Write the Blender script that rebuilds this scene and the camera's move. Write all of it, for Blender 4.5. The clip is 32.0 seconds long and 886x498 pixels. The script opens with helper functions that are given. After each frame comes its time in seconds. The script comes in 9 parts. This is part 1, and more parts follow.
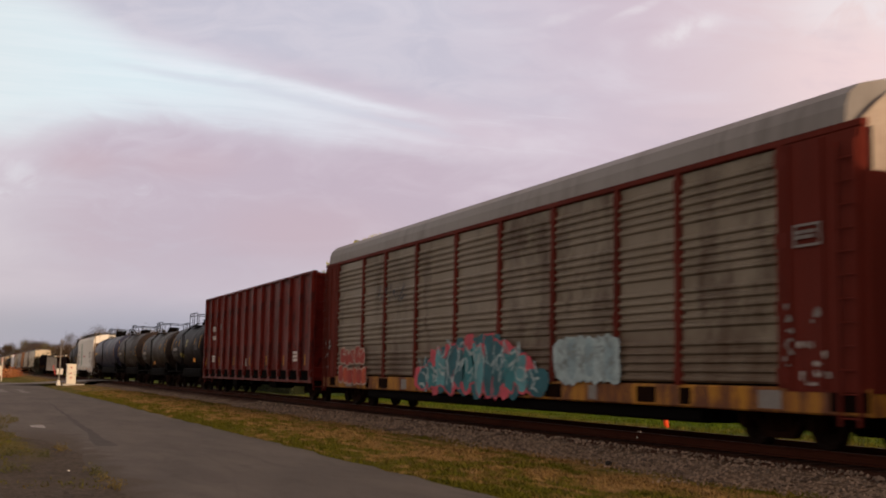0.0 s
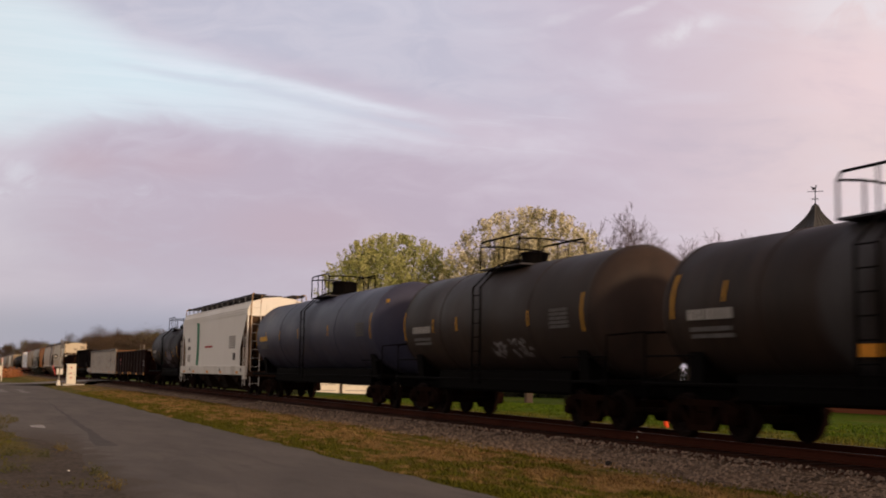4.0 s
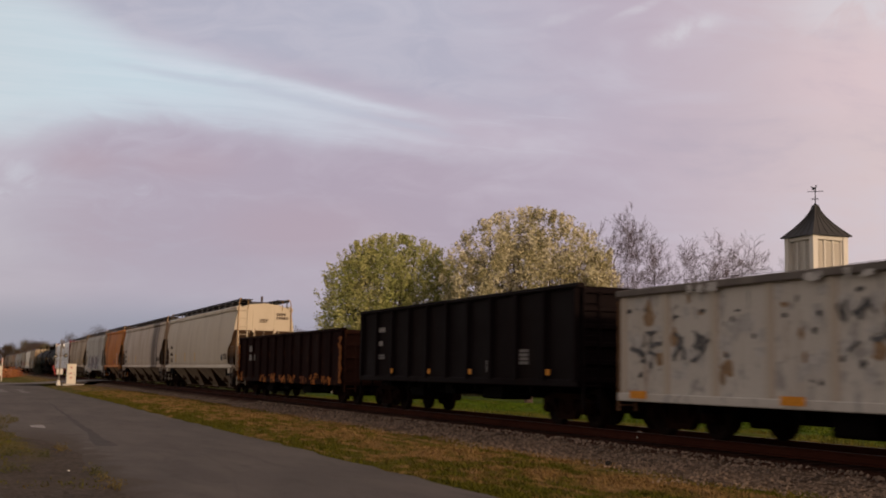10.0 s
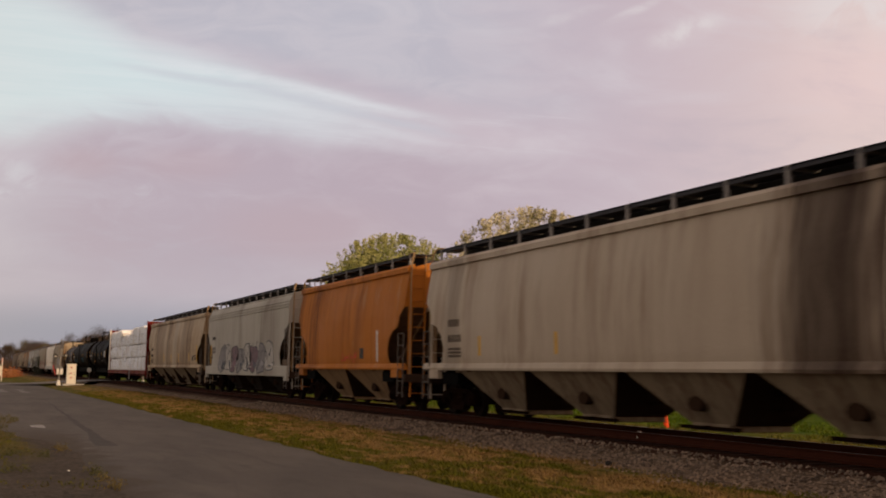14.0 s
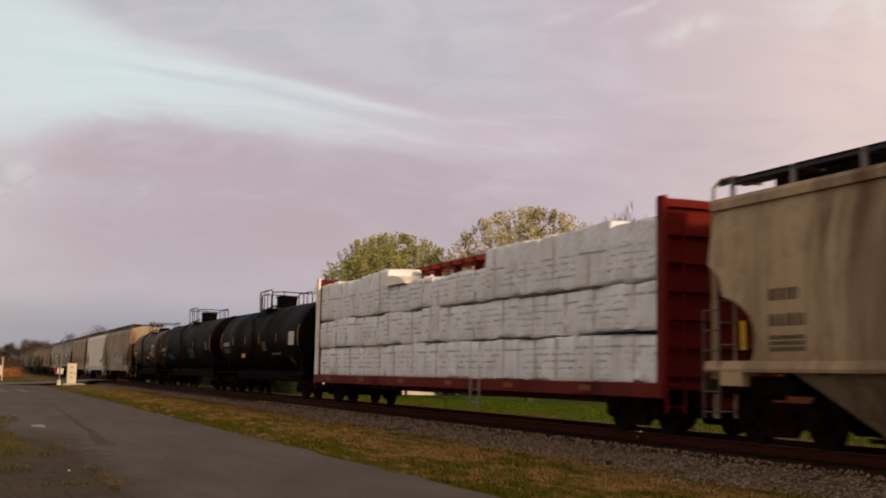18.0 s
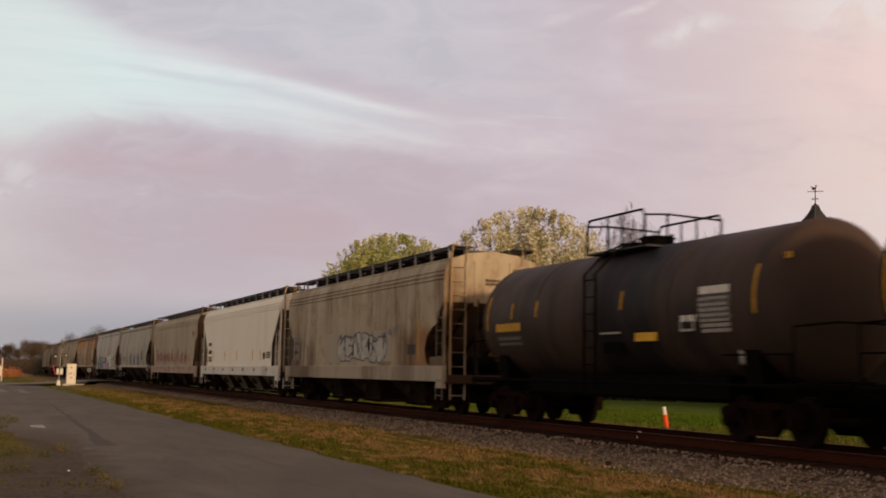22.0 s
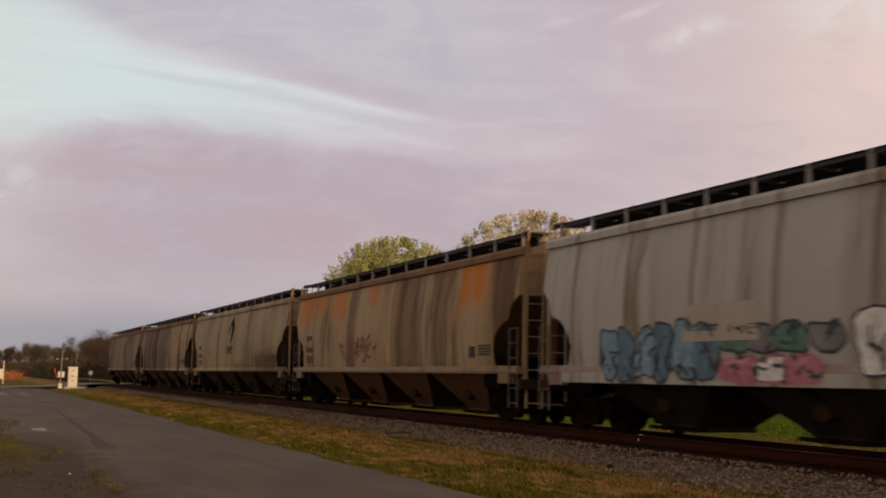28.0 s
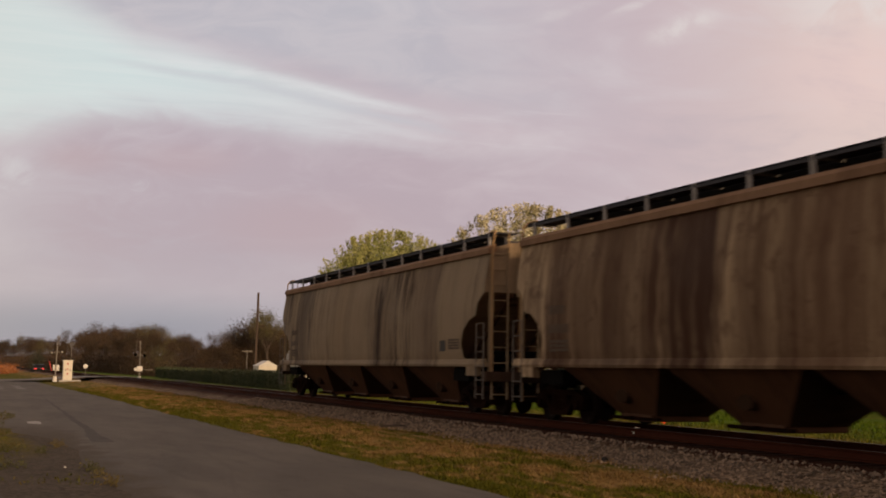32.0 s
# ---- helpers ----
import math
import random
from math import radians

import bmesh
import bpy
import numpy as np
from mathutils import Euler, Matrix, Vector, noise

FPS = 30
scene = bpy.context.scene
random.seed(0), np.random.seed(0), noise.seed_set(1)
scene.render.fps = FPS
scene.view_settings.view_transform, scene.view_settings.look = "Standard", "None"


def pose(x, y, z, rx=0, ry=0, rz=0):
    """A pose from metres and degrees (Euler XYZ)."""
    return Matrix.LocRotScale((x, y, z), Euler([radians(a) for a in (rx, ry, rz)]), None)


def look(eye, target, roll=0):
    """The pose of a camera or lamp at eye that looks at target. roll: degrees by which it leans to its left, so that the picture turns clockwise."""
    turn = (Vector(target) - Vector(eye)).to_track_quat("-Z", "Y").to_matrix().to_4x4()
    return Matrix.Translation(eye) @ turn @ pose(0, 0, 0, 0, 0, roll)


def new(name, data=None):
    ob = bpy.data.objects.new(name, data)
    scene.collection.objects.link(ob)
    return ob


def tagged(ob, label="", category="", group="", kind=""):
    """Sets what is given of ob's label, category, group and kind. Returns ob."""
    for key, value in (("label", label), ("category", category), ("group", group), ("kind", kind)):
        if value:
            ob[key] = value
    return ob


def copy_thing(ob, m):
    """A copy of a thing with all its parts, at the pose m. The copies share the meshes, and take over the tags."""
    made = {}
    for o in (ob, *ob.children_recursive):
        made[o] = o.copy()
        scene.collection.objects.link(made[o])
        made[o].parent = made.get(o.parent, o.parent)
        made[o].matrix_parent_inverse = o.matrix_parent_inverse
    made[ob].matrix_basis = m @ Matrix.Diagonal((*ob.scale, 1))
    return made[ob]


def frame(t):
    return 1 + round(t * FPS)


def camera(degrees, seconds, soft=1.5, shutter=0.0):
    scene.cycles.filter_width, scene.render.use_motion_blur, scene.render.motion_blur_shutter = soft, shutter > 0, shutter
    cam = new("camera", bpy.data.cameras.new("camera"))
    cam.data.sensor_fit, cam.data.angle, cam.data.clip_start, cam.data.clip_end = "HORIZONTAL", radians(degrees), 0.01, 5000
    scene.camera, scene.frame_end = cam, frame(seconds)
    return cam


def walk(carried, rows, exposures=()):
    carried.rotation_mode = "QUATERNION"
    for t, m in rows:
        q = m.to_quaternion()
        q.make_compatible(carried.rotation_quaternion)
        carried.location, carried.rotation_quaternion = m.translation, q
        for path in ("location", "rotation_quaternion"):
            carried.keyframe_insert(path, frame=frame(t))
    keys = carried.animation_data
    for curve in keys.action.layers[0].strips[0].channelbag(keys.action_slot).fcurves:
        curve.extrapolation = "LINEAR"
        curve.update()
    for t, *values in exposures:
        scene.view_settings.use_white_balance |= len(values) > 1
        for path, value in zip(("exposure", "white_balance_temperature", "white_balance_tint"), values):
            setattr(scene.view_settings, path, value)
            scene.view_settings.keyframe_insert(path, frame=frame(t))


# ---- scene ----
cam = camera(41.95, 32.0, soft=1.85, shutter=0.3)
EYE = Vector((0, 0, 1.109))
AIM = look(EYE, EYE + Vector((-0.91999, 0.37667, 0.10830)), 1.0765)


def sway(yaw, pitch):
    return AIM @ pose(0, 0, 0, pitch, yaw, 0)


walk(cam, [(0, AIM), (17.0, AIM), (17.6, sway(0.02, -0.02)), (20.2, sway(0.02, -0.02)), (21, AIM), (25.5, AIM), (26.6, AIM), (27.5, sway(0.084, 0.08)),
           (28.0, sway(0.07, 0.15)), (28.4, sway(0.0, 0.0)), (31.5, AIM), (32.0, sway(-0.17, -0.19))],
     [(0, 0.24, 6780, 10), (2.5, 0.22, 6760, 10), (4.5, 0.15, 6540, 10), (5.2, 0.12, 6510, 10), (6.5, 0.05, 6500, 10), (8, -0.03, 6500, 10), (9, 0.0, 6500, 10), (10, -0.08, 6500, 10), (11, -0.02, 6520, 10), (12.5, 0.02, 6540, 11), (13.2, 0.03, 6620, 12), (14, 0.04, 7000, 9), (16.5, 0.06, 6900, 8), (18, 0.06, 7050, 7), (19, -0.08, 7080, 7), (20, 0.03, 7090, 7),
      (21, 0.10, 7110, 7), (22, 0.12, 7130, 7), (23, 0.13, 7150, 7), (24, 0.01, 7130, 8), (25, -0.08, 7120, 8), (28, 0.02, 7150, 8), (32, 0.02, 7200, 8)])

# the track runs along x at this y; z = 0 is the top of the rails
TRACK = 13.81
# how far the train has rolled towards +x, in metres, at each second
ROLLED = [(0, 0), (1.5, 26.4), (2.5, 44.39), (4.5, 80.58), (6.0, 107.3), (8.0, 143.2), (9.0, 161.1), (10.2, 182.4),
          (11.8, 210.35), (13.0, 231.0), (14.5, 257.0), (16.5, 291.5), (18.0, 317.0), (20.0, 350.7), (21.5, 376.25),
          (23.0, 401.3), (24.0, 417.7), (25.5, 442.3), (27.5, 475.1), (29.0, 499.5), (30.4, 522.5), (32.0, 548.7)]

# ---- sky and sun ----
SUN = Vector((1.0, 0.10, 0.20)).normalized()
world = bpy.data.worlds.new("sky")
scene.world = world
world.use_nodes = True


class Nodes:
    """Short hand for a node tree."""

    def __init__(self, tree):
        self.tree = tree
        tree.nodes.clear()

    def add(self, kind):
        return self.tree.nodes.new(kind)

    def link(self, a, b):
        self.tree.links.new(a, b)

    def put(self, socket, v):
        if isinstance(v, bpy.types.NodeSocket):
            self.link(v, socket)
        elif socket.type == "RGBA" and len(v) == 3:
            socket.default_value = (*v, 1)
        else:
            socket.default_value = v

    def math(self, op, a, b=0.0, c=0.0, clamp=False):
        n = self.add("ShaderNodeMath")
        n.operation, n.use_clamp = op, clamp
        for s, v in zip(n.inputs, (a, b, c)):
            self.put(s, v)
        return n.outputs[0]

    def dot(self, a, v):
        n = self.add("ShaderNodeVectorMath")
        n.operation = "DOT_PRODUCT"
        self.put(n.inputs[0], a)
        self.put(n.inputs[1], v)
        return n.outputs["Value"]

    def smooth(self, x, a, b, lo=0.0, hi=1.0):
        n = self.add("ShaderNodeMapRange")
        n.interpolation_type, n.clamp = "SMOOTHSTEP", True
        for s, v in zip(n.inputs, (x, a, b, lo, hi)):
            self.put(s, v)
        return n.outputs[0]

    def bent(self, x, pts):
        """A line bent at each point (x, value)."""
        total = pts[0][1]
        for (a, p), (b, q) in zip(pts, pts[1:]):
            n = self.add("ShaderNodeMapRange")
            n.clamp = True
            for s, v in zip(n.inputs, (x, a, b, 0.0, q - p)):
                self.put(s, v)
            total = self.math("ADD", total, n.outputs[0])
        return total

    def mix(self, f, a, b, blend="MIX"):
        n = self.add("ShaderNodeMix")
        n.data_type, n.blend_type, n.clamp_factor = "RGBA", blend, True
        self.put(n.inputs[0], f)
        self.put(n.inputs[6], a)
        self.put(n.inputs[7], b)
        return n.outputs[2]

    def noise(self, vec, scale, detail=4.0, rough=0.55, distort=0.0):
        n = self.add("ShaderNodeTexNoise")
        if vec is not None:
            self.link(vec, n.inputs["Vector"])
        n.inputs["Scale"].default_value = scale
        n.inputs["Detail"].default_value = detail
        n.inputs["Roughness"].default_value = rough
        n.inputs["Distortion"].default_value = distort
        return n.outputs["Fac"]

    def mapping(self, vec, loc=(0, 0, 0), scale=(1, 1, 1), rot=(0, 0, 0)):
        n = self.add("ShaderNodeMapping")
        self.link(vec, n.inputs["Vector"])
        n.inputs["Location"].default_value = loc
        n.inputs["Scale"].default_value = scale
        n.inputs["Rotation"].default_value = rot
        return n.outputs[0]


def build_sky():
    k = Nodes(world.node_tree)
    way = k.add("ShaderNodeTexCoord").outputs["Generated"]
    across = k.dot(way, (0.379, 0.925, 0.0))
    ahead = k.math("MAXIMUM", k.dot(way, (-0.925, 0.379, 0.0)), 0.25)
    up = k.dot(way, (0, 0, 1))
    sunward = k.dot(way, (1, 0, 0))
    # slope co-ordinates on the western cloud sheet: along it and up it
    u = k.math("DIVIDE", across, ahead)
    v = k.math("DIVIDE", up, ahead)
    comb = k.add("ShaderNodeCombineXYZ")
    k.put(comb.inputs[0], u)
    k.put(comb.inputs[1], v)
    k.put(comb.inputs[2], k.math("MULTIPLY", sunward, 0.5))
    sheet_co = comb.outputs[0]
    flow = k.mapping(sheet_co, rot=(0, 0, radians(13)), scale=(1.0, 3.4, 1.0))
    soft = k.noise(k.mapping(sheet_co, loc=(3.1, 0.4, 0), scale=(1, 1.7, 1)), 5.5, 5, 0.55, 0.5)
    wisp = k.noise(flow, 7.0, 7, 0.6, 0.6)
    fine = k.noise(k.mapping(flow, loc=(1.7, 4, 0), scale=(1, 1.8, 1)), 17.0, 6, 0.62, 0.9)
    hair = k.noise(k.mapping(flow, loc=(5.2, 1, 0), scale=(0.55, 3.2, 1)), 15.0, 5, 0.6, 0.4)
    puff = k.noise(k.mapping(sheet_co, loc=(8.3, 2.4, 0), scale=(1, 1.5, 1)), 17.0, 6, 0.6, 1.0)
    ripple = k.noise(k.mapping(sheet_co, loc=(2.2, 6.1, 0), scale=(1, 2.6, 1)), 13.0, 6, 0.6, 0.8)

    def off(x, gain):
        return k.math("MULTIPLY", k.math("SUBTRACT", x, 0.5), gain)

    def blob(cu, cv, ru, rv, slant=0.0):
        du = k.math("DIVIDE", k.math("SUBTRACT", u, cu), ru)
        dv = k.math("DIVIDE", k.math("SUBTRACT", k.math("SUBTRACT", v, cv), k.math("MULTIPLY", k.math("SUBTRACT", u, cu), slant)), rv)
        d = k.math("SQRT", k.math("ADD", k.math("MULTIPLY", du, du), k.math("MULTIPLY", dv, dv)))
        return k.smooth(d, 1.0, 0.15)
    # mauve cloud, greyer at the far end of the line, rosy towards the sunset
    sky = k.mix(k.smooth(u, -0.36, 0.10), (0.505, 0.460, 0.555), (0.520, 0.430, 0.515))
    sky = k.mix(k.smooth(u, 0.10, 0.46), sky, (0.72, 0.575, 0.575))
    sky = k.mix(k.smooth(sunward, -0.62, 0.4), sky, (1.0, 0.66, 0.50))
    tone = k.math("ADD", k.math("MULTIPLY", wisp, 0.55), k.math("MULTIPLY", soft, 0.55))
    sky = k.mix(k.smooth(tone, 0.50, 0.80, 0.0, 0.55), sky, (0.64, 0.60, 0.68))
    sky = k.mix(k.smooth(tone, 0.54, 0.34, 0.0, 0.45), sky, (0.43, 0.375, 0.46))
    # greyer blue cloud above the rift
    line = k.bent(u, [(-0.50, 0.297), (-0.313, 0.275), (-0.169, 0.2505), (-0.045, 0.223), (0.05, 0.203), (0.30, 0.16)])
    lane = k.math("ADD", k.math("SUBTRACT", v, line), k.math("ADD", off(wisp, 0.012), off(fine, 0.006)))
    grey = k.math("MULTIPLY", k.smooth(lane, 0.005, 0.045), k.smooth(u, 0.22, -0.06))
    sky = k.mix(k.math("MULTIPLY", grey, 0.75), sky, k.mix(k.smooth(ripple, 0.35, 0.65), (0.445, 0.455, 0.555), (0.515, 0.51, 0.60)))
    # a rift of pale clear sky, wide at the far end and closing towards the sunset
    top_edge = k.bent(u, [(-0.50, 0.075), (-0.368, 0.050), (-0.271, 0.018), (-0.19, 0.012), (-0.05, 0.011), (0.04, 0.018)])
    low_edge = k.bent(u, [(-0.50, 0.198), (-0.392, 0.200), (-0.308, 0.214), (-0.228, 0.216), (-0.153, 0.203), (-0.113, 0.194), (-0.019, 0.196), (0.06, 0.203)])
    above = k.math("SUBTRACT", lane, top_edge)
    below = k.math("ADD", k.math("SUBTRACT", v, low_edge), k.math("ADD", off(soft, 0.035), off(ripple, 0.03)))
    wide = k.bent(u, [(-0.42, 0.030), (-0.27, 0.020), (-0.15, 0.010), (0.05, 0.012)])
    rift = k.math("MULTIPLY", k.smooth(k.math("DIVIDE", above, wide), 1.0, -1.0), k.smooth(below, -0.022, 0.034))
    clear_part = k.math("MULTIPLY", rift, k.smooth(k.math("ADD", u, off(ripple, 0.12)), 0.0, -0.30))
    veil = k.math("MULTIPLY", rift, k.math("MULTIPLY", k.smooth(u, 0.12, -0.14), k.smooth(hair, 0.30, 0.66, 0.65, 1.0)))
    sky = k.mix(k.math("MULTIPLY", veil, 0.72), sky, (0.585, 0.600, 0.685))
    sky = k.mix(k.math("MULTIPLY", clear_part, 0.92), sky, k.mix(k.smooth(hair, 0.35, 0.65), (0.590, 0.705, 0.775), (0.622, 0.722, 0.790)))
    # combed sunlit streaks along its upper edge, with a darker lane between them
    for at, half, strong, a, b in ((0.0075, 0.0075, 0.55, -0.26, -0.02), (-0.013, 0.009, 0.32, -0.17, 0.0), (-0.026, 0.012, 0.30, -0.13, 0.02), (0.021, 0.014, 0.22, -0.34, -0.16)):
        d = k.math("ABSOLUTE", k.math("SUBTRACT", k.math("ADD", lane, off(hair, 0.005)), at))
        st = k.math("MULTIPLY", k.smooth(d, half, 0.0), k.smooth(fine, 0.30, 0.55, 0.35, 1.0))
        st = k.math("MULTIPLY", st, k.math("MULTIPLY", k.smooth(u, b + 0.05, b - 0.05), k.smooth(u, a - 0.06, a + 0.03)))
        sky = k.mix(k.math("MULTIPLY", st, strong), sky, (0.68, 0.71, 0.79))
    dark_lane = k.smooth(k.math("ABSOLUTE", k.math("ADD", lane, 0.003)), 0.006, 0.0)
    dark_lane = k.math("MULTIPLY", dark_lane, k.math("MULTIPLY", k.smooth(u, -0.33, -0.24), k.smooth(u, 0.04, -0.04)))
    sky = k.mix(k.math("MULTIPLY", dark_lane, 0.45), sky, (0.50, 0.52, 0.62))
    # hairs of cirrus near the closing end, and over the sunset side
    thread = k.math("MULTIPLY", k.smooth(hair, 0.56, 0.72), k.smooth(k.math("ABSOLUTE", k.math("SUBTRACT", v, 0.212)), 0.035, 0.008))
    sky = k.mix(k.math("MULTIPLY", k.math("MULTIPLY", thread, k.smooth(k.math("ABSOLUTE", k.math("SUBTRACT", u, 0.08)), 0.13, 0.04)), 0.30), sky, (0.66, 0.63, 0.71))
    for cu, cv, ru, rv, slant, strong in ((0.215, 0.309, 0.050, 0.017, 0.35, 0.55), (0.165, 0.325, 0.035, 0.007, 0.45, 0.45), (0.10, 0.318, 0.05, 0.008, 0.3, 0.25), (0.37, 0.33, 0.11, 0.05, 0.0, 0.55)):
        g = k.math("MULTIPLY", blob(cu, cv, ru, rv, slant), k.smooth(puff, 0.35, 0.62, 0.25, 1.0))
        sky = k.mix(k.math("MULTIPLY", g, strong), sky, (0.72, 0.70, 0.745))
    # warm glow on the cloud at the sunset side
    sky = k.mix(k.math("MULTIPLY", blob(0.38, 0.27, 0.13, 0.07), 0.35), sky, (0.80, 0.60, 0.63))
    # blue-grey haze low over the far end of the line
    low = k.math("MULTIPLY", k.smooth(v, 0.074, 0.030), k.smooth(u, 0.02, -0.26, 0.15, 1.0))
    sky = k.mix(k.math("MULTIPLY", low, 0.92), sky, (0.222, 0.275, 0.375))
    # a darker mauve bank under the rift, rosy where the sun still reaches it
    bank = k.math("MULTIPLY", k.smooth(v, 0.19, 0.07), k.smooth(u, 0.25, -0.20, 0.25, 1.0))
    sky = k.mix(k.math("MULTIPLY", bank, 0.42), sky, (0.345, 0.305, 0.40))
    rosy = k.math("MULTIPLY", k.smooth(below, 0.012, -0.014), k.smooth(v, 0.045, 0.12))
    rosy = k.math("MULTIPLY", rosy, k.math("MULTIPLY", k.smooth(u, -0.41, -0.30), k.smooth(u, 0.24, -0.04)))
    sky = k.mix(k.math("MULTIPLY", rosy, k.smooth(ripple, 0.3, 0.6, 0.35, 0.75)), sky, (0.425, 0.340, 0.425))
    for cu, cv, ru, rv in ((-0.225, 0.180, 0.075, 0.022), (-0.12, 0.125, 0.12, 0.040), (-0.315, 0.180, 0.05, 0.020)):
        sky = k.mix(k.math("MULTIPLY", blob(cu, cv, ru, rv), 0.45), sky, (0.455, 0.335, 0.400))
    # small torn bright puffs under it
    for cu, cv, ru, rv, slant in ((-0.372, 0.168, 0.034, 0.020, -0.4), (-0.258, 0.158, 0.028, 0.013, 0.5), (-0.30, 0.205, 0.03, 0.008, 0.2), (-0.385, 0.150, 0.03, 0.008, -0.2)):
        g = k.math("MULTIPLY", blob(cu, cv, ru, rv, slant), k.smooth(puff, 0.46, 0.62))
        sky = k.mix(k.math("MULTIPLY", g, 0.5), sky, (0.60, 0.605, 0.69))
    # unseen sky dimmed overhead, dimmed and warmed behind the lane, to set fill light
    sky = k.mix(k.smooth(k.dot(way, (-0.2, -0.98, 0.0)), 0.0, 0.8, 0.0, 0.8), sky, (0.70, 0.57, 0.47))
    thick = k.math("MULTIPLY", k.smooth(up, 0.33, 0.75, 1.0, DUSK_UP), k.smooth(k.dot(way, (-0.379, -0.925, 0.0)), 0.10, 0.85, 1.0, DUSK_BACK))
    dusk = k.add("ShaderNodeVectorMath")
    dusk.operation = "SCALE"
    k.put(dusk.inputs[0], sky)
    k.put(dusk.inputs["Scale"], thick)
    sky = k.mix(k.smooth(up, 0.0, -0.03), dusk.outputs[0], (0.05, 0.045, 0.035))
    clear = k.add("ShaderNodeTexSky")
    clear.sky_type, clear.sun_disc = "NISHITA", False
    clear.sun_elevation, clear.sun_rotation = math.asin(SUN.z), math.atan2(SUN.x, SUN.y)
    a = k.add("ShaderNodeBackground")
    k.put(a.inputs[0], sky)
    a.inputs[1].default_value = 0.98
    b = k.add("ShaderNodeBackground")
    k.put(b.inputs[0], clear.outputs[0])
    b.inputs[1].default_value = 0.008
    both = k.add("ShaderNodeAddShader")
    k.link(a.outputs[0], both.inputs[0])
    k.link(b.outputs[0], both.inputs[1])
    out = k.add("ShaderNodeOutputWorld")
    k.link(both.outputs[0], out.inputs[0])


# how much the unseen sky is dimmed overhead and behind the lane
DUSK_UP, DUSK_BACK = 0.55, 0.95
build_sky()
sun = new("sun", bpy.data.lights.new("sun", "SUN"))
sun.data.energy, sun.data.angle, sun.data.color = 2.6, radians(5), (1.0, 0.72, 0.46)
sun.matrix_world = look(SUN * 50, (0, 0, 0))


# ---- materials ----
def shader(name):
    m = bpy.data.materials.new(name)
    m.use_nodes = True
    k = Nodes(m.node_tree)
    b = k.add("ShaderNodeBsdfPrincipled")
    o = k.add("ShaderNodeOutputMaterial")
    k.link(b.outputs[0], o.inputs[0])
    return m, k, b


def bump(k, b, height, strength, distance=0.01):
    n = k.add("ShaderNodeBump")
    n.inputs["Strength"].default_value = strength
    n.inputs["Distance"].default_value = distance
    k.put(n.inputs["Height"], height)
    k.link(n.outputs[0], b.inputs["Normal"])


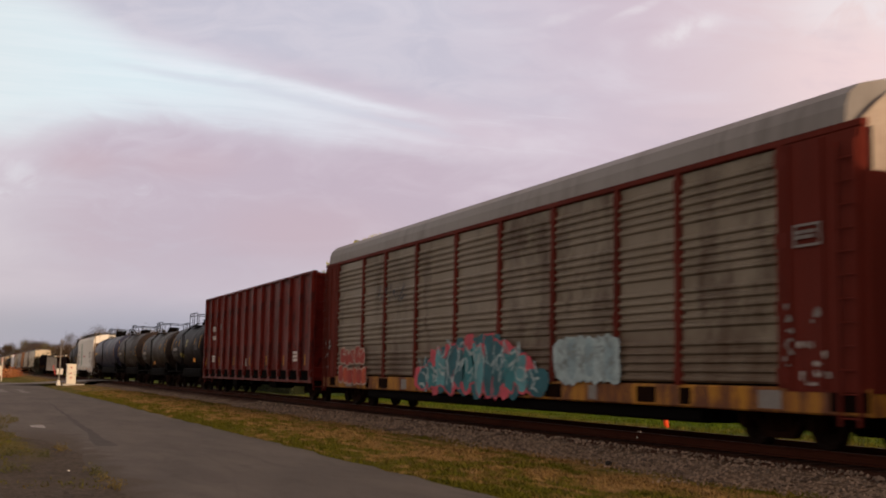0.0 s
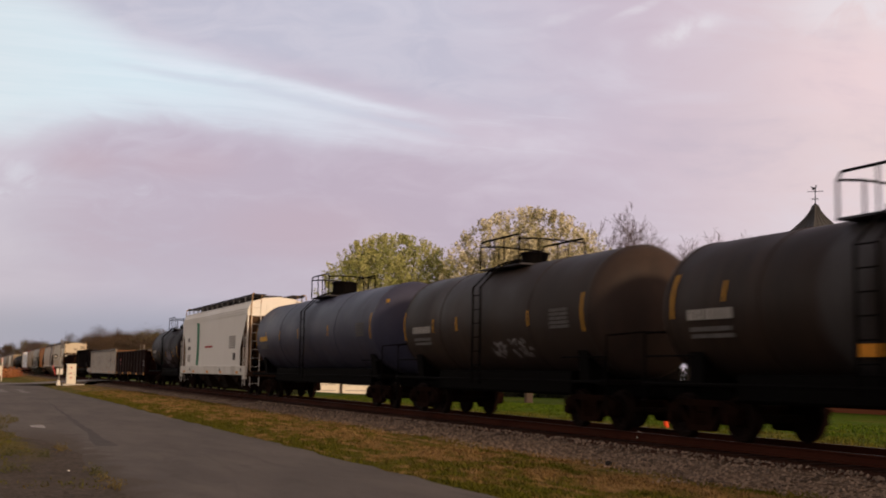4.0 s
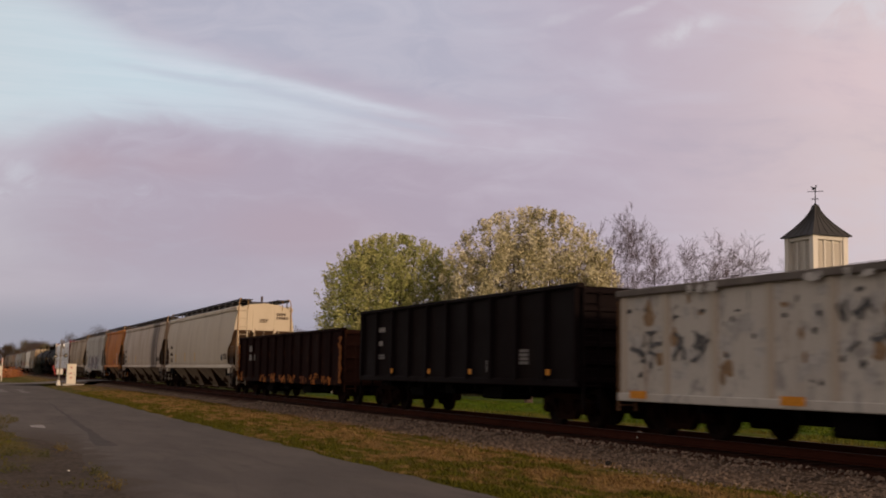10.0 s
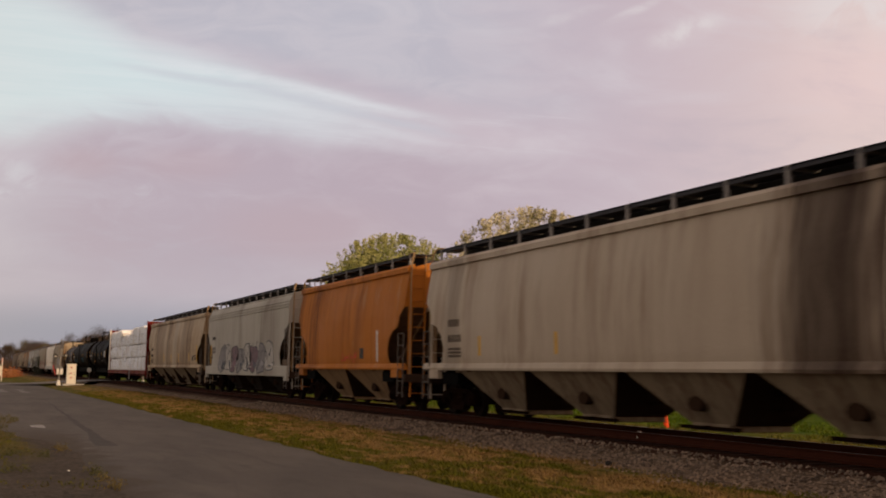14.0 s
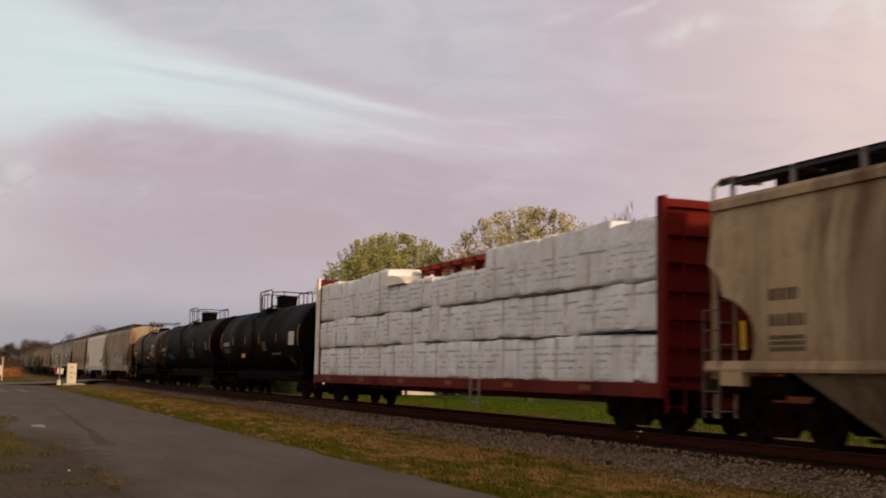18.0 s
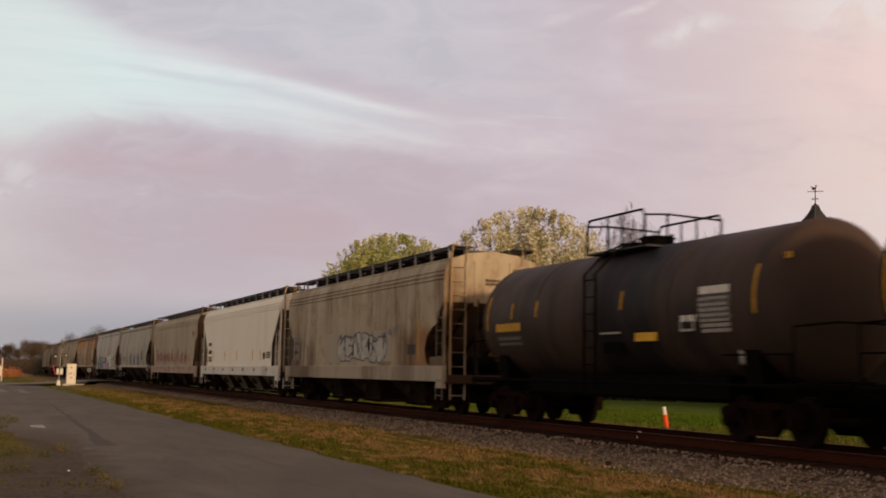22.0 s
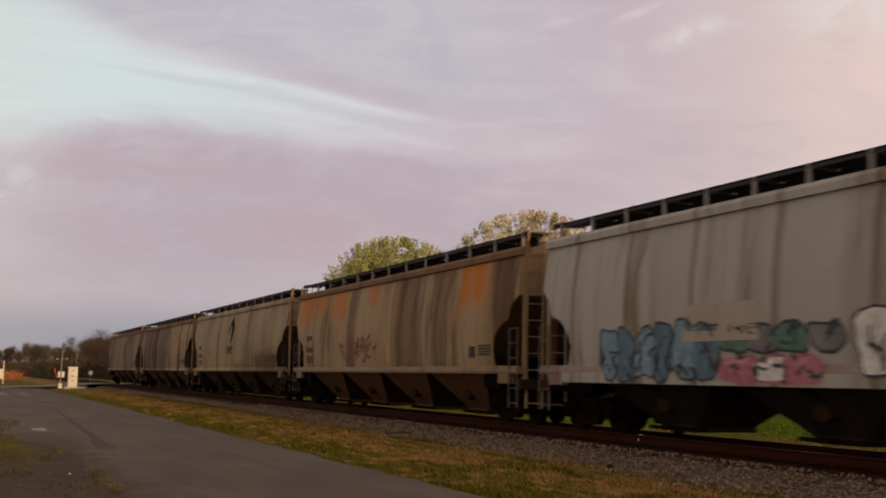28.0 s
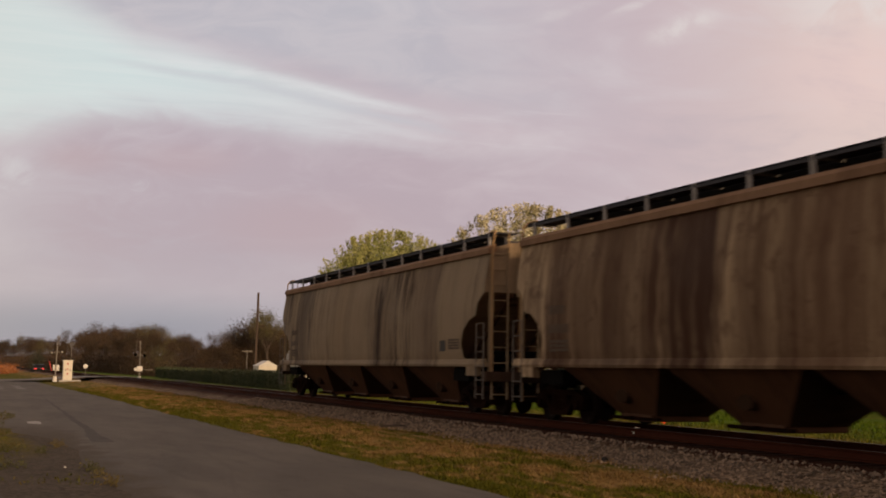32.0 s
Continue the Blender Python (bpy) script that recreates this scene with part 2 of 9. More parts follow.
def painted(name, base, dirt, amount=0.5, seed=0, rust=None, rust_amount=0.0, bands=(), rough=0.6, metal=0.0, streak=0.10, blotch=None, blotch_amount=0.0, gloss=0.09, rust_low=None):
    """Weathered paint or bare metal: vertical grime streaks, broad patches, rust spots; bands: (x, half width, colour, strength) for wide run-off stains."""
    m, k, b = shader(name)
    co = k.add("ShaderNodeTexCoord").outputs["Object"]
    s = (seed * 7.31, seed * 3.17, seed * 5.7)
    warp = k.noise(k.mapping(co, s, (1, 1, 1)), 0.8, 3, 0.5)
    bent = k.add("ShaderNodeVectorMath")
    bent.operation = "ADD"
    k.put(bent.inputs[0], co)
    lean = k.add("ShaderNodeCombineXYZ")
    k.put(lean.inputs[0], k.math("MULTIPLY", warp, 0.45))
    k.put(bent.inputs[1], lean.outputs[0])
    runs = k.noise(k.mapping(bent.outputs[0], s, (1.0, 0.3, streak)), 1.25, 7, 0.66)
    thin = k.noise(k.mapping(bent.outputs[0], s, (1.0, 0.3, streak * 0.6)), 5.5, 5, 0.62)
    broad = k.noise(k.mapping(co, s, (0.45, 0.45, 0.45)), 1.0, 4, 0.55)
    grit = k.noise(co, 38.0, 3, 0.6)
    f = k.math("ADD", k.math("MULTIPLY", k.smooth(runs, 0.42, 0.62), 0.75), k.math("MULTIPLY", k.smooth(thin, 0.46, 0.66), 0.5))
    zone = k.noise(k.mapping(bent.outputs[0], s, (0.42, 0.3, 0.07)), 1.0, 3, 0.5)
    f = k.math("MULTIPLY", f, k.smooth(zone, 0.38, 0.60, 0.25, 1.15))
    f = k.math("MULTIPLY", f, k.smooth(broad, 0.30, 0.62, 0.45, 1.0))
    col = k.mix(k.math("MULTIPLY", f, amount), base, dirt)
    if blotch:
        v = k.noise(k.mapping(co, s, (1.0, 1.0, 0.7)), 2.6, 6, 0.68, 0.6)
        col = k.mix(k.math("MULTIPLY", k.smooth(v, 0.52, 0.62), blotch_amount), col, blotch)
    for i, (x, w, c, strong, *low) in enumerate(bands):
        d = k.math("ABSOLUTE", k.math("SUBTRACT", k.dot(co, (1, 0, 0)), x))
        d = k.math("SUBTRACT", d, k.math("MULTIPLY", k.math("SUBTRACT", thin, 0.5), w * 1.2))
        g = k.math("MULTIPLY", k.smooth(d, w, w * 0.35), k.smooth(runs, 0.2, 0.6, 0.55, 1.0))
        if low:
            hz = k.math("ADD", k.dot(co, (0, 0, 1)), k.math("MULTIPLY", k.math("SUBTRACT", broad, 0.5), 1.6))
            g = k.math("MULTIPLY", g, k.smooth(hz, low[0], low[0] + 0.7))
            if len(low) > 1:
                g = k.math("MULTIPLY", g, k.smooth(hz, low[1] + 0.3, low[1] - 0.3))
        col = k.mix(k.math("MULTIPLY", g, strong), col, c)
    if rust:
        v = k.noise(k.mapping(co, s, (1.0, 1.0, 0.35)), 1.7, 7, 0.7, 0.3)
        if rust_low is not None:
            v = k.math("MULTIPLY", v, k.smooth(k.dot(co, (0, 0, 1)), rust_low, rust_low + 0.6, 0.55, 1.0))
        col = k.mix(k.math("MULTIPLY", k.smooth(v, 0.62 - 0.25 * rust_amount, 0.74 - 0.2 * rust_amount), min(1.0, 0.3 + rust_amount)), col, rust)
    col = k.mix(k.smooth(grit, 0.3, 0.75, 0.0, 0.22), col, dirt)
    k.put(b.inputs["Base Color"], col)
    k.put(b.inputs["Roughness"], k.smooth(broad, 0.2, 0.8, rough - 0.1, min(1.0, rough + 0.15)))
    b.inputs["Metallic"].default_value = metal
    b.inputs["Specular IOR Level"].default_value = gloss
    bump(k, b, k.math("ADD", grit, k.math("MULTIPLY", thin, 2.0)), 0.25, 0.004)
    return m


def plain(name, base, rough=0.6, vary=0.18, scale=9.0, metal=0.0, gloss=0.12):
    m, k, b = shader(name)
    co = k.add("ShaderNodeTexCoord").outputs["Object"]
    v = k.math("ADD", k.math("MULTIPLY", k.noise(co, scale, 5, 0.6), 0.6), k.math("MULTIPLY", k.noise(co, scale * 6, 3, 0.6), 0.4))
    k.put(b.inputs["Base Color"], k.mix(k.smooth(v, 0.3, 0.7), tuple(c * (1 - vary) for c in base), tuple(min(1, c * (1 + vary)) for c in base)))
    k.put(b.inputs["Roughness"], k.smooth(v, 0.2, 0.8, rough - 0.08, rough + 0.1))
    b.inputs["Metallic"].default_value = metal
    b.inputs["Specular IOR Level"].default_value = gloss
    bump(k, b, v, 0.2, 0.004)
    return m


GRIME = (0.035, 0.028, 0.022)
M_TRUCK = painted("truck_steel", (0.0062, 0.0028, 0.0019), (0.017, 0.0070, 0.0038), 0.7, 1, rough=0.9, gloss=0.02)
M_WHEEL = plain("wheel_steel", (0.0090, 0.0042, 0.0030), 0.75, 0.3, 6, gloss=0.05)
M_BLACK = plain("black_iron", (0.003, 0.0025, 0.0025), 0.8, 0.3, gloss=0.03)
M_GRATE = plain("galvanised_walkway", (0.034, 0.033, 0.042), 0.7, 0.25, 14, gloss=0.25)
M_YELLOW = plain("yellow_reflector", (0.62, 0.34, 0.03), 0.5, 0.2)
M_DULL_YELLOW = plain("dull_yellow_strip", (0.44, 0.225, 0.022), 0.6, 0.25)
M_ORANGE_PATCH = plain("orange_yellow_patch", (0.60, 0.24, 0.02), 0.5, 0.2)
M_WHITE_MARK = plain("white_stencil", (0.60, 0.58, 0.55), 0.6, 0.2)
M_GREY_MARK = plain("grey_stencil", (0.20, 0.19, 0.185), 0.65, 0.2)
M_DARK_MARK = plain("dark_stencil", (0.042, 0.037, 0.036), 0.6, 0.2)
M_PALE_MARK = plain("pale_faded_stencil", (0.33, 0.315, 0.30), 0.7, 0.2)
M_BROWN_MARK = plain("brown_faded_stencil", (0.085, 0.062, 0.048), 0.7, 0.25)
M_BROWN_SMEAR = plain("brown_smear", (0.030, 0.012, 0.009), 0.8, 0.3)
M_INK = plain("faded_black_ink", (0.075, 0.074, 0.078), 0.75, 0.35)
M_INK_PALE = plain("washed_grey_ink", (0.41, 0.395, 0.38), 0.75, 0.3)
M_TAN_SMEAR = plain("tan_rust_smear", (0.25, 0.17, 0.105), 0.8, 0.3)
M_BRIGHT = plain("glint_metal", (0.95, 0.93, 0.90), 0.22, 0.03, 4, 1.0)
M_RED_MARK = plain("red_stencil", (0.40, 0.06, 0.06), 0.6, 0.2)


# ---- mesh tools ----
def box(bm, x0, x1, y0, y1, z0, z1, c=0.0):
    """A box; c chamfers its edges along the longest side."""
    if c <= 0:
        v = [bm.verts.new((x, y, z)) for x in (x0, x1) for y in (y0, y1) for z in (z0, z1)]
        for q in ((0, 1, 3, 2), (4, 6, 7, 5), (0, 4, 5, 1), (2, 3, 7, 6), (0, 2, 6, 4), (1, 5, 7, 3)):
            bm.faces.new([v[i] for i in q])
        return
    lx, ly, lz = x1 - x0, y1 - y0, z1 - z0
    c = min(c, 0.45 * sorted((lx, ly, lz))[1], 0.45 * min(lx, ly, lz))

    def ring(a0, a1, b0, b1):
        return [(a0 + c, b0), (a1 - c, b0), (a1, b0 + c), (a1, b1 - c), (a1 - c, b1), (a0 + c, b1), (a0, b1 - c), (a0, b0 + c)]
    if lx >= ly and lx >= lz:
        prism(bm, ring(y0, y1, z0, z1), "x", x0, x1)
    elif ly >= lz:
        prism(bm, ring(x0, x1, z0, z1), "y", y0, y1)
    else:
        prism(bm, ring(x0, x1, y0, y1), "z", z0, z1)


def prism(bm, pts, axis, a, b):
    """A polygon in the plane across the axis, drawn out from a to b."""
    def at(p, t):
        return {"x": (t, p[0], p[1]), "y": (p[0], t, p[1]), "z": (p[0], p[1], t)}[axis]
    lo, hi = [bm.verts.new(at(p, a)) for p in pts], [bm.verts.new(at(p, b)) for p in pts]
    n = len(pts)
    for i in range(n):
        bm.faces.new((lo[i], lo[(i + 1) % n], hi[(i + 1) % n], hi[i]))
    bm.faces.new(lo[::-1])
    bm.faces.new(hi)


def rod(bm, p, q, r, seg=8, r2=None):
    """A round bar from p to q."""
    p, q = Vector(p), Vector(q)
    d = (q - p).normalized()
    u = d.orthogonal().normalized()
    w = d.cross(u)
    ends = []
    for c, rad in ((p, r), (q, r if r2 is None else r2)):
        ends.append([bm.verts.new(c + (u * math.cos(2 * math.pi * i / seg) + w * math.sin(2 * math.pi * i / seg)) * rad) for i in range(seg)])
    for i in range(seg):
        bm.faces.new((ends[0][i], ends[0][(i + 1) % seg], ends[1][(i + 1) % seg], ends[1][i]))
    bm.faces.new(ends[0][::-1])
    bm.faces.new(ends[1])


def path_rod(bm, pts, r, seg=6):
    for a, b in zip(pts, pts[1:]):
        rod(bm, a, b, r, seg)


def lathe(bm, prof, axis, seg=24, centre=(0, 0, 0)):
    """A profile of (along, radius) turned round the axis."""
    rings = []
    for a, r in prof:
        ring = []
        for i in range(seg):
            t = 2 * math.pi * i / seg
            c, s = r * math.cos(t), r * math.sin(t)
            v = {"x": (a, c, s), "y": (s, a, c), "z": (c, s, a)}[axis]
            ring.append(bm.verts.new(Vector(v) + Vector(centre)))
        rings.append(ring)
    for p, q in zip(rings, rings[1:]):
        for i in range(seg):
            bm.faces.new((p[i], p[(i + 1) % seg], q[(i + 1) % seg], q[i]))
    bm.faces.new(rings[0][::-1])
    bm.faces.new(rings[-1])


def sheet(bm, rows, thick=None):
    """A grid of points joined by quads."""
    vs = [[bm.verts.new(p) for p in r] for r in rows]
    for r, s in zip(vs, vs[1:]):
        for i in range(len(r) - 1):
            bm.faces.new((r[i], r[i + 1], s[i + 1], s[i]))


def mesh_of(bm, material, smooth=False):
    bmesh.ops.recalc_face_normals(bm, faces=bm.faces)
    me = bpy.data.meshes.new("mesh")
    bm.to_mesh(me)
    bm.free()
    for m in material if isinstance(material, (list, tuple)) else [material]:
        me.materials.append(m)
    if smooth:
        me.polygons.foreach_set("use_smooth", [True] * len(me.polygons))
        me.set_sharp_from_angle(angle=radians(40))
    return me


def part(name, bm, material, parent, label="", smooth=False, at=None):
    ob = new(name, bm if isinstance(bm, bpy.types.Mesh) else mesh_of(bm, material, smooth))
    ob.parent = parent
    if at is not None:
        ob.matrix_basis = at
    return tagged(ob, label)


def thing(name, label, category, group="", kind="", at=None):
    ob = new(name)
    ob.empty_display_size = 0.2
    if at is not None:
        ob.matrix_basis = at
    return tagged(ob, label, category, group, kind)


CACHE = {}


def cached(key, make):
    if key not in CACHE:
        CACHE[key] = make()
    return CACHE[key]


# ---- ground, road and track ----
def ground_level(x, y):
    """Height of the open ground."""
    if y < 7:
        return -0.60
    if y < 10.3:
        return -0.60 + 0.16 * min(1.0, (y - 7) / 2.5) + 0.03 * math.sin(x * 0.7 + y)
    if y < 17.5:
        return -0.44
    dip = min(1.0, max(0.0, (-x - 76) / 24)) * min(1.0, max(0.0, (y - 25) / 6))
    return -0.44 + 0.10 * min(1.0, (y - 17.5) / 6) - 0.10 * min(1.0, max(0.0, (y - 26) / 20)) - 0.8 * dip


def grass_material():
    m, k, b = shader("rough_grass_and_dry_thatch")
    co = k.add("ShaderNodeTexCoord").outputs["Object"]
    big = k.noise(k.mapping(co, scale=(0.36, 1.1, 0)), 0.8, 4, 0.6, 0.4)
    mid = k.noise(k.mapping(co, scale=(0.42, 1.3, 0)), 2.3, 5, 0.6)
    fine = k.noise(co, 26.0, 3, 0.6)
    tuft = k.noise(k.mapping(co, (4, 2, 0), (0.7, 1.2, 0)), 6.0, 5, 0.65)
    y = k.dot(co, (0, 1, 0))
    lawn = k.smooth(k.math("ADD", y, k.math("MULTIPLY", mid, 5.0)), 20.0, 25.0)
    kerb = k.smooth(y, 8.7, 7.2, 0.0, 0.09)
    green = k.mix(fine, (0.060, 0.062, 0.008), (0.108, 0.103, 0.014))
    green = k.mix(k.smooth(tuft, 0.55, 0.66, 0.0, 0.7), green, (0.024, 0.034, 0.006))
    dry = k.mix(fine, (0.178, 0.104, 0.038), (0.275, 0.176, 0.078))
    dry = k.mix(k.smooth(tuft, 0.53, 0.64, 0.0, 0.75), dry, (0.062, 0.042, 0.014))
    dry = k.mix(k.smooth(mid, 0.55, 0.70, 0.0, 0.5), dry, (0.34, 0.235, 0.115))
    f = k.math("ADD", k.math("MULTIPLY", big, 0.42), k.math("MULTIPLY", mid, 0.58))
    f = k.smooth(k.math("SUBTRACT", f, kerb), 0.42, 0.55)
    col = k.mix(k.math("MULTIPLY", f, k.math("SUBTRACT", 1.0, k.math("MULTIPLY", lawn, 0.75))), green, dry)
    turf = k.mix(k.smooth(mid, 0.3, 0.7), (0.030, 0.088, 0.004), (0.090, 0.160, 0.011))
    turf = k.mix(k.smooth(tuft, 0.50, 0.62, 0.0, 0.75), turf, (0.018, 0.040, 0.004))
    worn = k.noise(k.mapping(co, (9, 3, 0), (0.16, 0.55, 0)), 1.0, 5, 0.65, 0.5)
    turf = k.mix(k.smooth(worn, 0.52, 0.64, 0.0, 0.5), turf, (0.135, 0.098, 0.024))
    col = k.mix(k.math("MULTIPLY", lawn, 0.75), col, turf)
    k.put(b.inputs["Base Color"], col)
    b.inputs["Roughness"].default_value = 1.0
    b.inputs["Specular IOR Level"].default_value = 0.05
    bump(k, b, k.math("ADD", fine, k.math("MULTIPLY", mid, 2.0)), 0.8, 0.05)
    return m


def asphalt_material():
    m, k, b = shader("worn_asphalt")
    co = k.add("ShaderNodeTexCoord").outputs["Object"]
    big = k.noise(k.mapping(co, scale=(0.25, 1.0, 1)), 0.8, 5, 0.6)
    grit = k.noise(co, 55.0, 4, 0.7)
    crack = k.add("ShaderNodeTexVoronoi")
    crack.feature = "DISTANCE_TO_EDGE"
    crack.inputs["Scale"].default_value = 0.42
    k.link(k.mapping(co, scale=(0.5, 1.2, 1)), crack.inputs["Vector"])
    wobble = k.math("ADD", crack.outputs["Distance"], k.math("MULTIPLY", k.noise(co, 3.0, 5, 0.7), 0.03))
    line = k.smooth(wobble, 0.030, 0.016)
    col = k.mix(k.smooth(big, 0.3, 0.7), (0.075, 0.0665, 0.0625), (0.115, 0.101, 0.093))
    col = k.mix(k.smooth(grit, 0.35, 0.75, 0.0, 0.5), col, (0.165, 0.155, 0.147))
    col = k.mix(k.math("MULTIPLY", line, 0.10), col, (0.025, 0.024, 0.024))
    fringe = k.math("ADD", k.dot(co, (0, 1, 0)), k.math("MULTIPLY", k.math("SUBTRACT", k.noise(co, 1.4, 6, 0.7), 0.5), 2.2))
    col = k.mix(k.math("MULTIPLY", k.smooth(fringe, 2.75, 2.2), k.smooth(k.dot(co, (1, 0, 0)), -36.0, -28.0)), col, k.mix(grit, (0.052, 0.043, 0.036), (0.104, 0.088, 0.074)))
    stain = k.noise(k.mapping(co, (3, 7, 0), (0.5, 1.6, 1)), 1.3, 5, 0.62, 0.6)
    col = k.mix(k.smooth(stain, 0.52, 0.70, 0.0, 0.30), col, (0.050, 0.047, 0.046))
    k.put(b.inputs["Base Color"], col)
    b.inputs["Roughness"].default_value = 0.95
    b.inputs["Specular IOR Level"].default_value = 0.12
    bump(k, b, grit, 0.5, 0.01)
    return m


def gravel_material(name, dark, pale, stain=False, moss=False):
    m, k, b = shader(name)
    co = k.add("ShaderNodeTexCoord").outputs["Object"]
    v = k.add("ShaderNodeTexVoronoi")
    v.inputs["Scale"].default_value = 17.0
    k.link(co, v.inputs["Vector"])
    sep = k.add("ShaderNodeSeparateColor")
    k.link(v.outputs["Color"], sep.inputs[0])
    big = k.noise(co, 0.7, 4, 0.6)
    col = k.mix(sep.outputs[0], dark, pale)
    col = k.mix(k.smooth(big, 0.4, 0.7, 0.0, 0.15 if moss else 0.4), col, (0.09, 0.065, 0.045))
    if stain:
        # rust stain and the train's shade, both painted as a band along the track
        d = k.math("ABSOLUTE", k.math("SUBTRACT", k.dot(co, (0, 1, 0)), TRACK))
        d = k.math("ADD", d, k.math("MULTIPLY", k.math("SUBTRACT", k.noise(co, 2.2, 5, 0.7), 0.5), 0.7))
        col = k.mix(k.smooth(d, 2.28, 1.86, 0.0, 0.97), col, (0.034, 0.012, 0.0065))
    if moss:
        turf = k.noise(k.mapping(co, scale=(0.30, 0.8, 1)), 1.0, 6, 0.62)
        y = k.math("ADD", k.dot(co, (0, 1, 0)), k.math("MULTIPLY", k.math("SUBTRACT", turf, 0.5), 2.4))
        near = k.math("MULTIPLY", k.smooth(k.dot(co, (1, 0, 0)), -21.0, -26.0), k.smooth(y, 1.9, 1.3))
        blade = k.noise(co, 24.0, 4, 0.7)
        turf_col = k.mix(k.smooth(blade, 0.35, 0.65), (0.050, 0.056, 0.010), (0.16, 0.12, 0.034))
        col = k.mix(k.math("MULTIPLY", k.smooth(turf, 0.42, 0.56), near), col, turf_col)
        dirt = k.noise(co, 2.1, 5, 0.65)
        col = k.mix(k.smooth(dirt, 0.50, 0.66, 0.0, 0.45), col, (0.05, 0.043, 0.038))
    k.put(b.inputs["Base Color"], col)
    b.inputs["Roughness"].default_value = 1.0
    b.inputs["Specular IOR Level"].default_value = 0.05
    bump(k, b, k.math("SUBTRACT", 1.0, v.outputs["Distance"]), 0.9, 0.03)
    return m


def stone_material():
    m, k, b = shader("crushed_granite")
    info = k.add("ShaderNodeNewGeometry").outputs["Random Per Island"]
    co = k.add("ShaderNodeTexCoord").outputs["Object"]
    g = k.noise(co, 60.0, 3, 0.6)
    col = k.mix(info, (0.044, 0.030, 0.021), (0.32, 0.228, 0.164))
    k.put(b.inputs["Base Color"], k.mix(k.smooth(g, 0.3, 0.7, 0.0, 0.4), col, (0.10, 0.085, 0.07)))
    b.inputs["Roughness"].default_value = 0.92
    return m


M_GRASS = grass_material()
M_ASPHALT = asphalt_material()
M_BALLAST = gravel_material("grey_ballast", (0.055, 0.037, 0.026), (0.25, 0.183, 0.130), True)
M_DIRT = gravel_material("gravelly_dirt", (0.052, 0.043, 0.036), (0.104, 0.088, 0.074), moss=True)
M_STONE = stone_material()
M_RAIL = painted("rusty_rail", (0.046, 0.013, 0.007), (0.020, 0.007, 0.004), 0.6, 3, rough=0.85, gloss=0.05)
M_RAILTOP = plain("polished_rail_head", (0.055, 0.045, 0.042), 0.5, 0.15, 5, 0.6)
M_TIE = painted("creosoted_timber", (0.021, 0.0095, 0.0062), (0.038, 0.018, 0.011), 0.6, 4, rough=0.9)


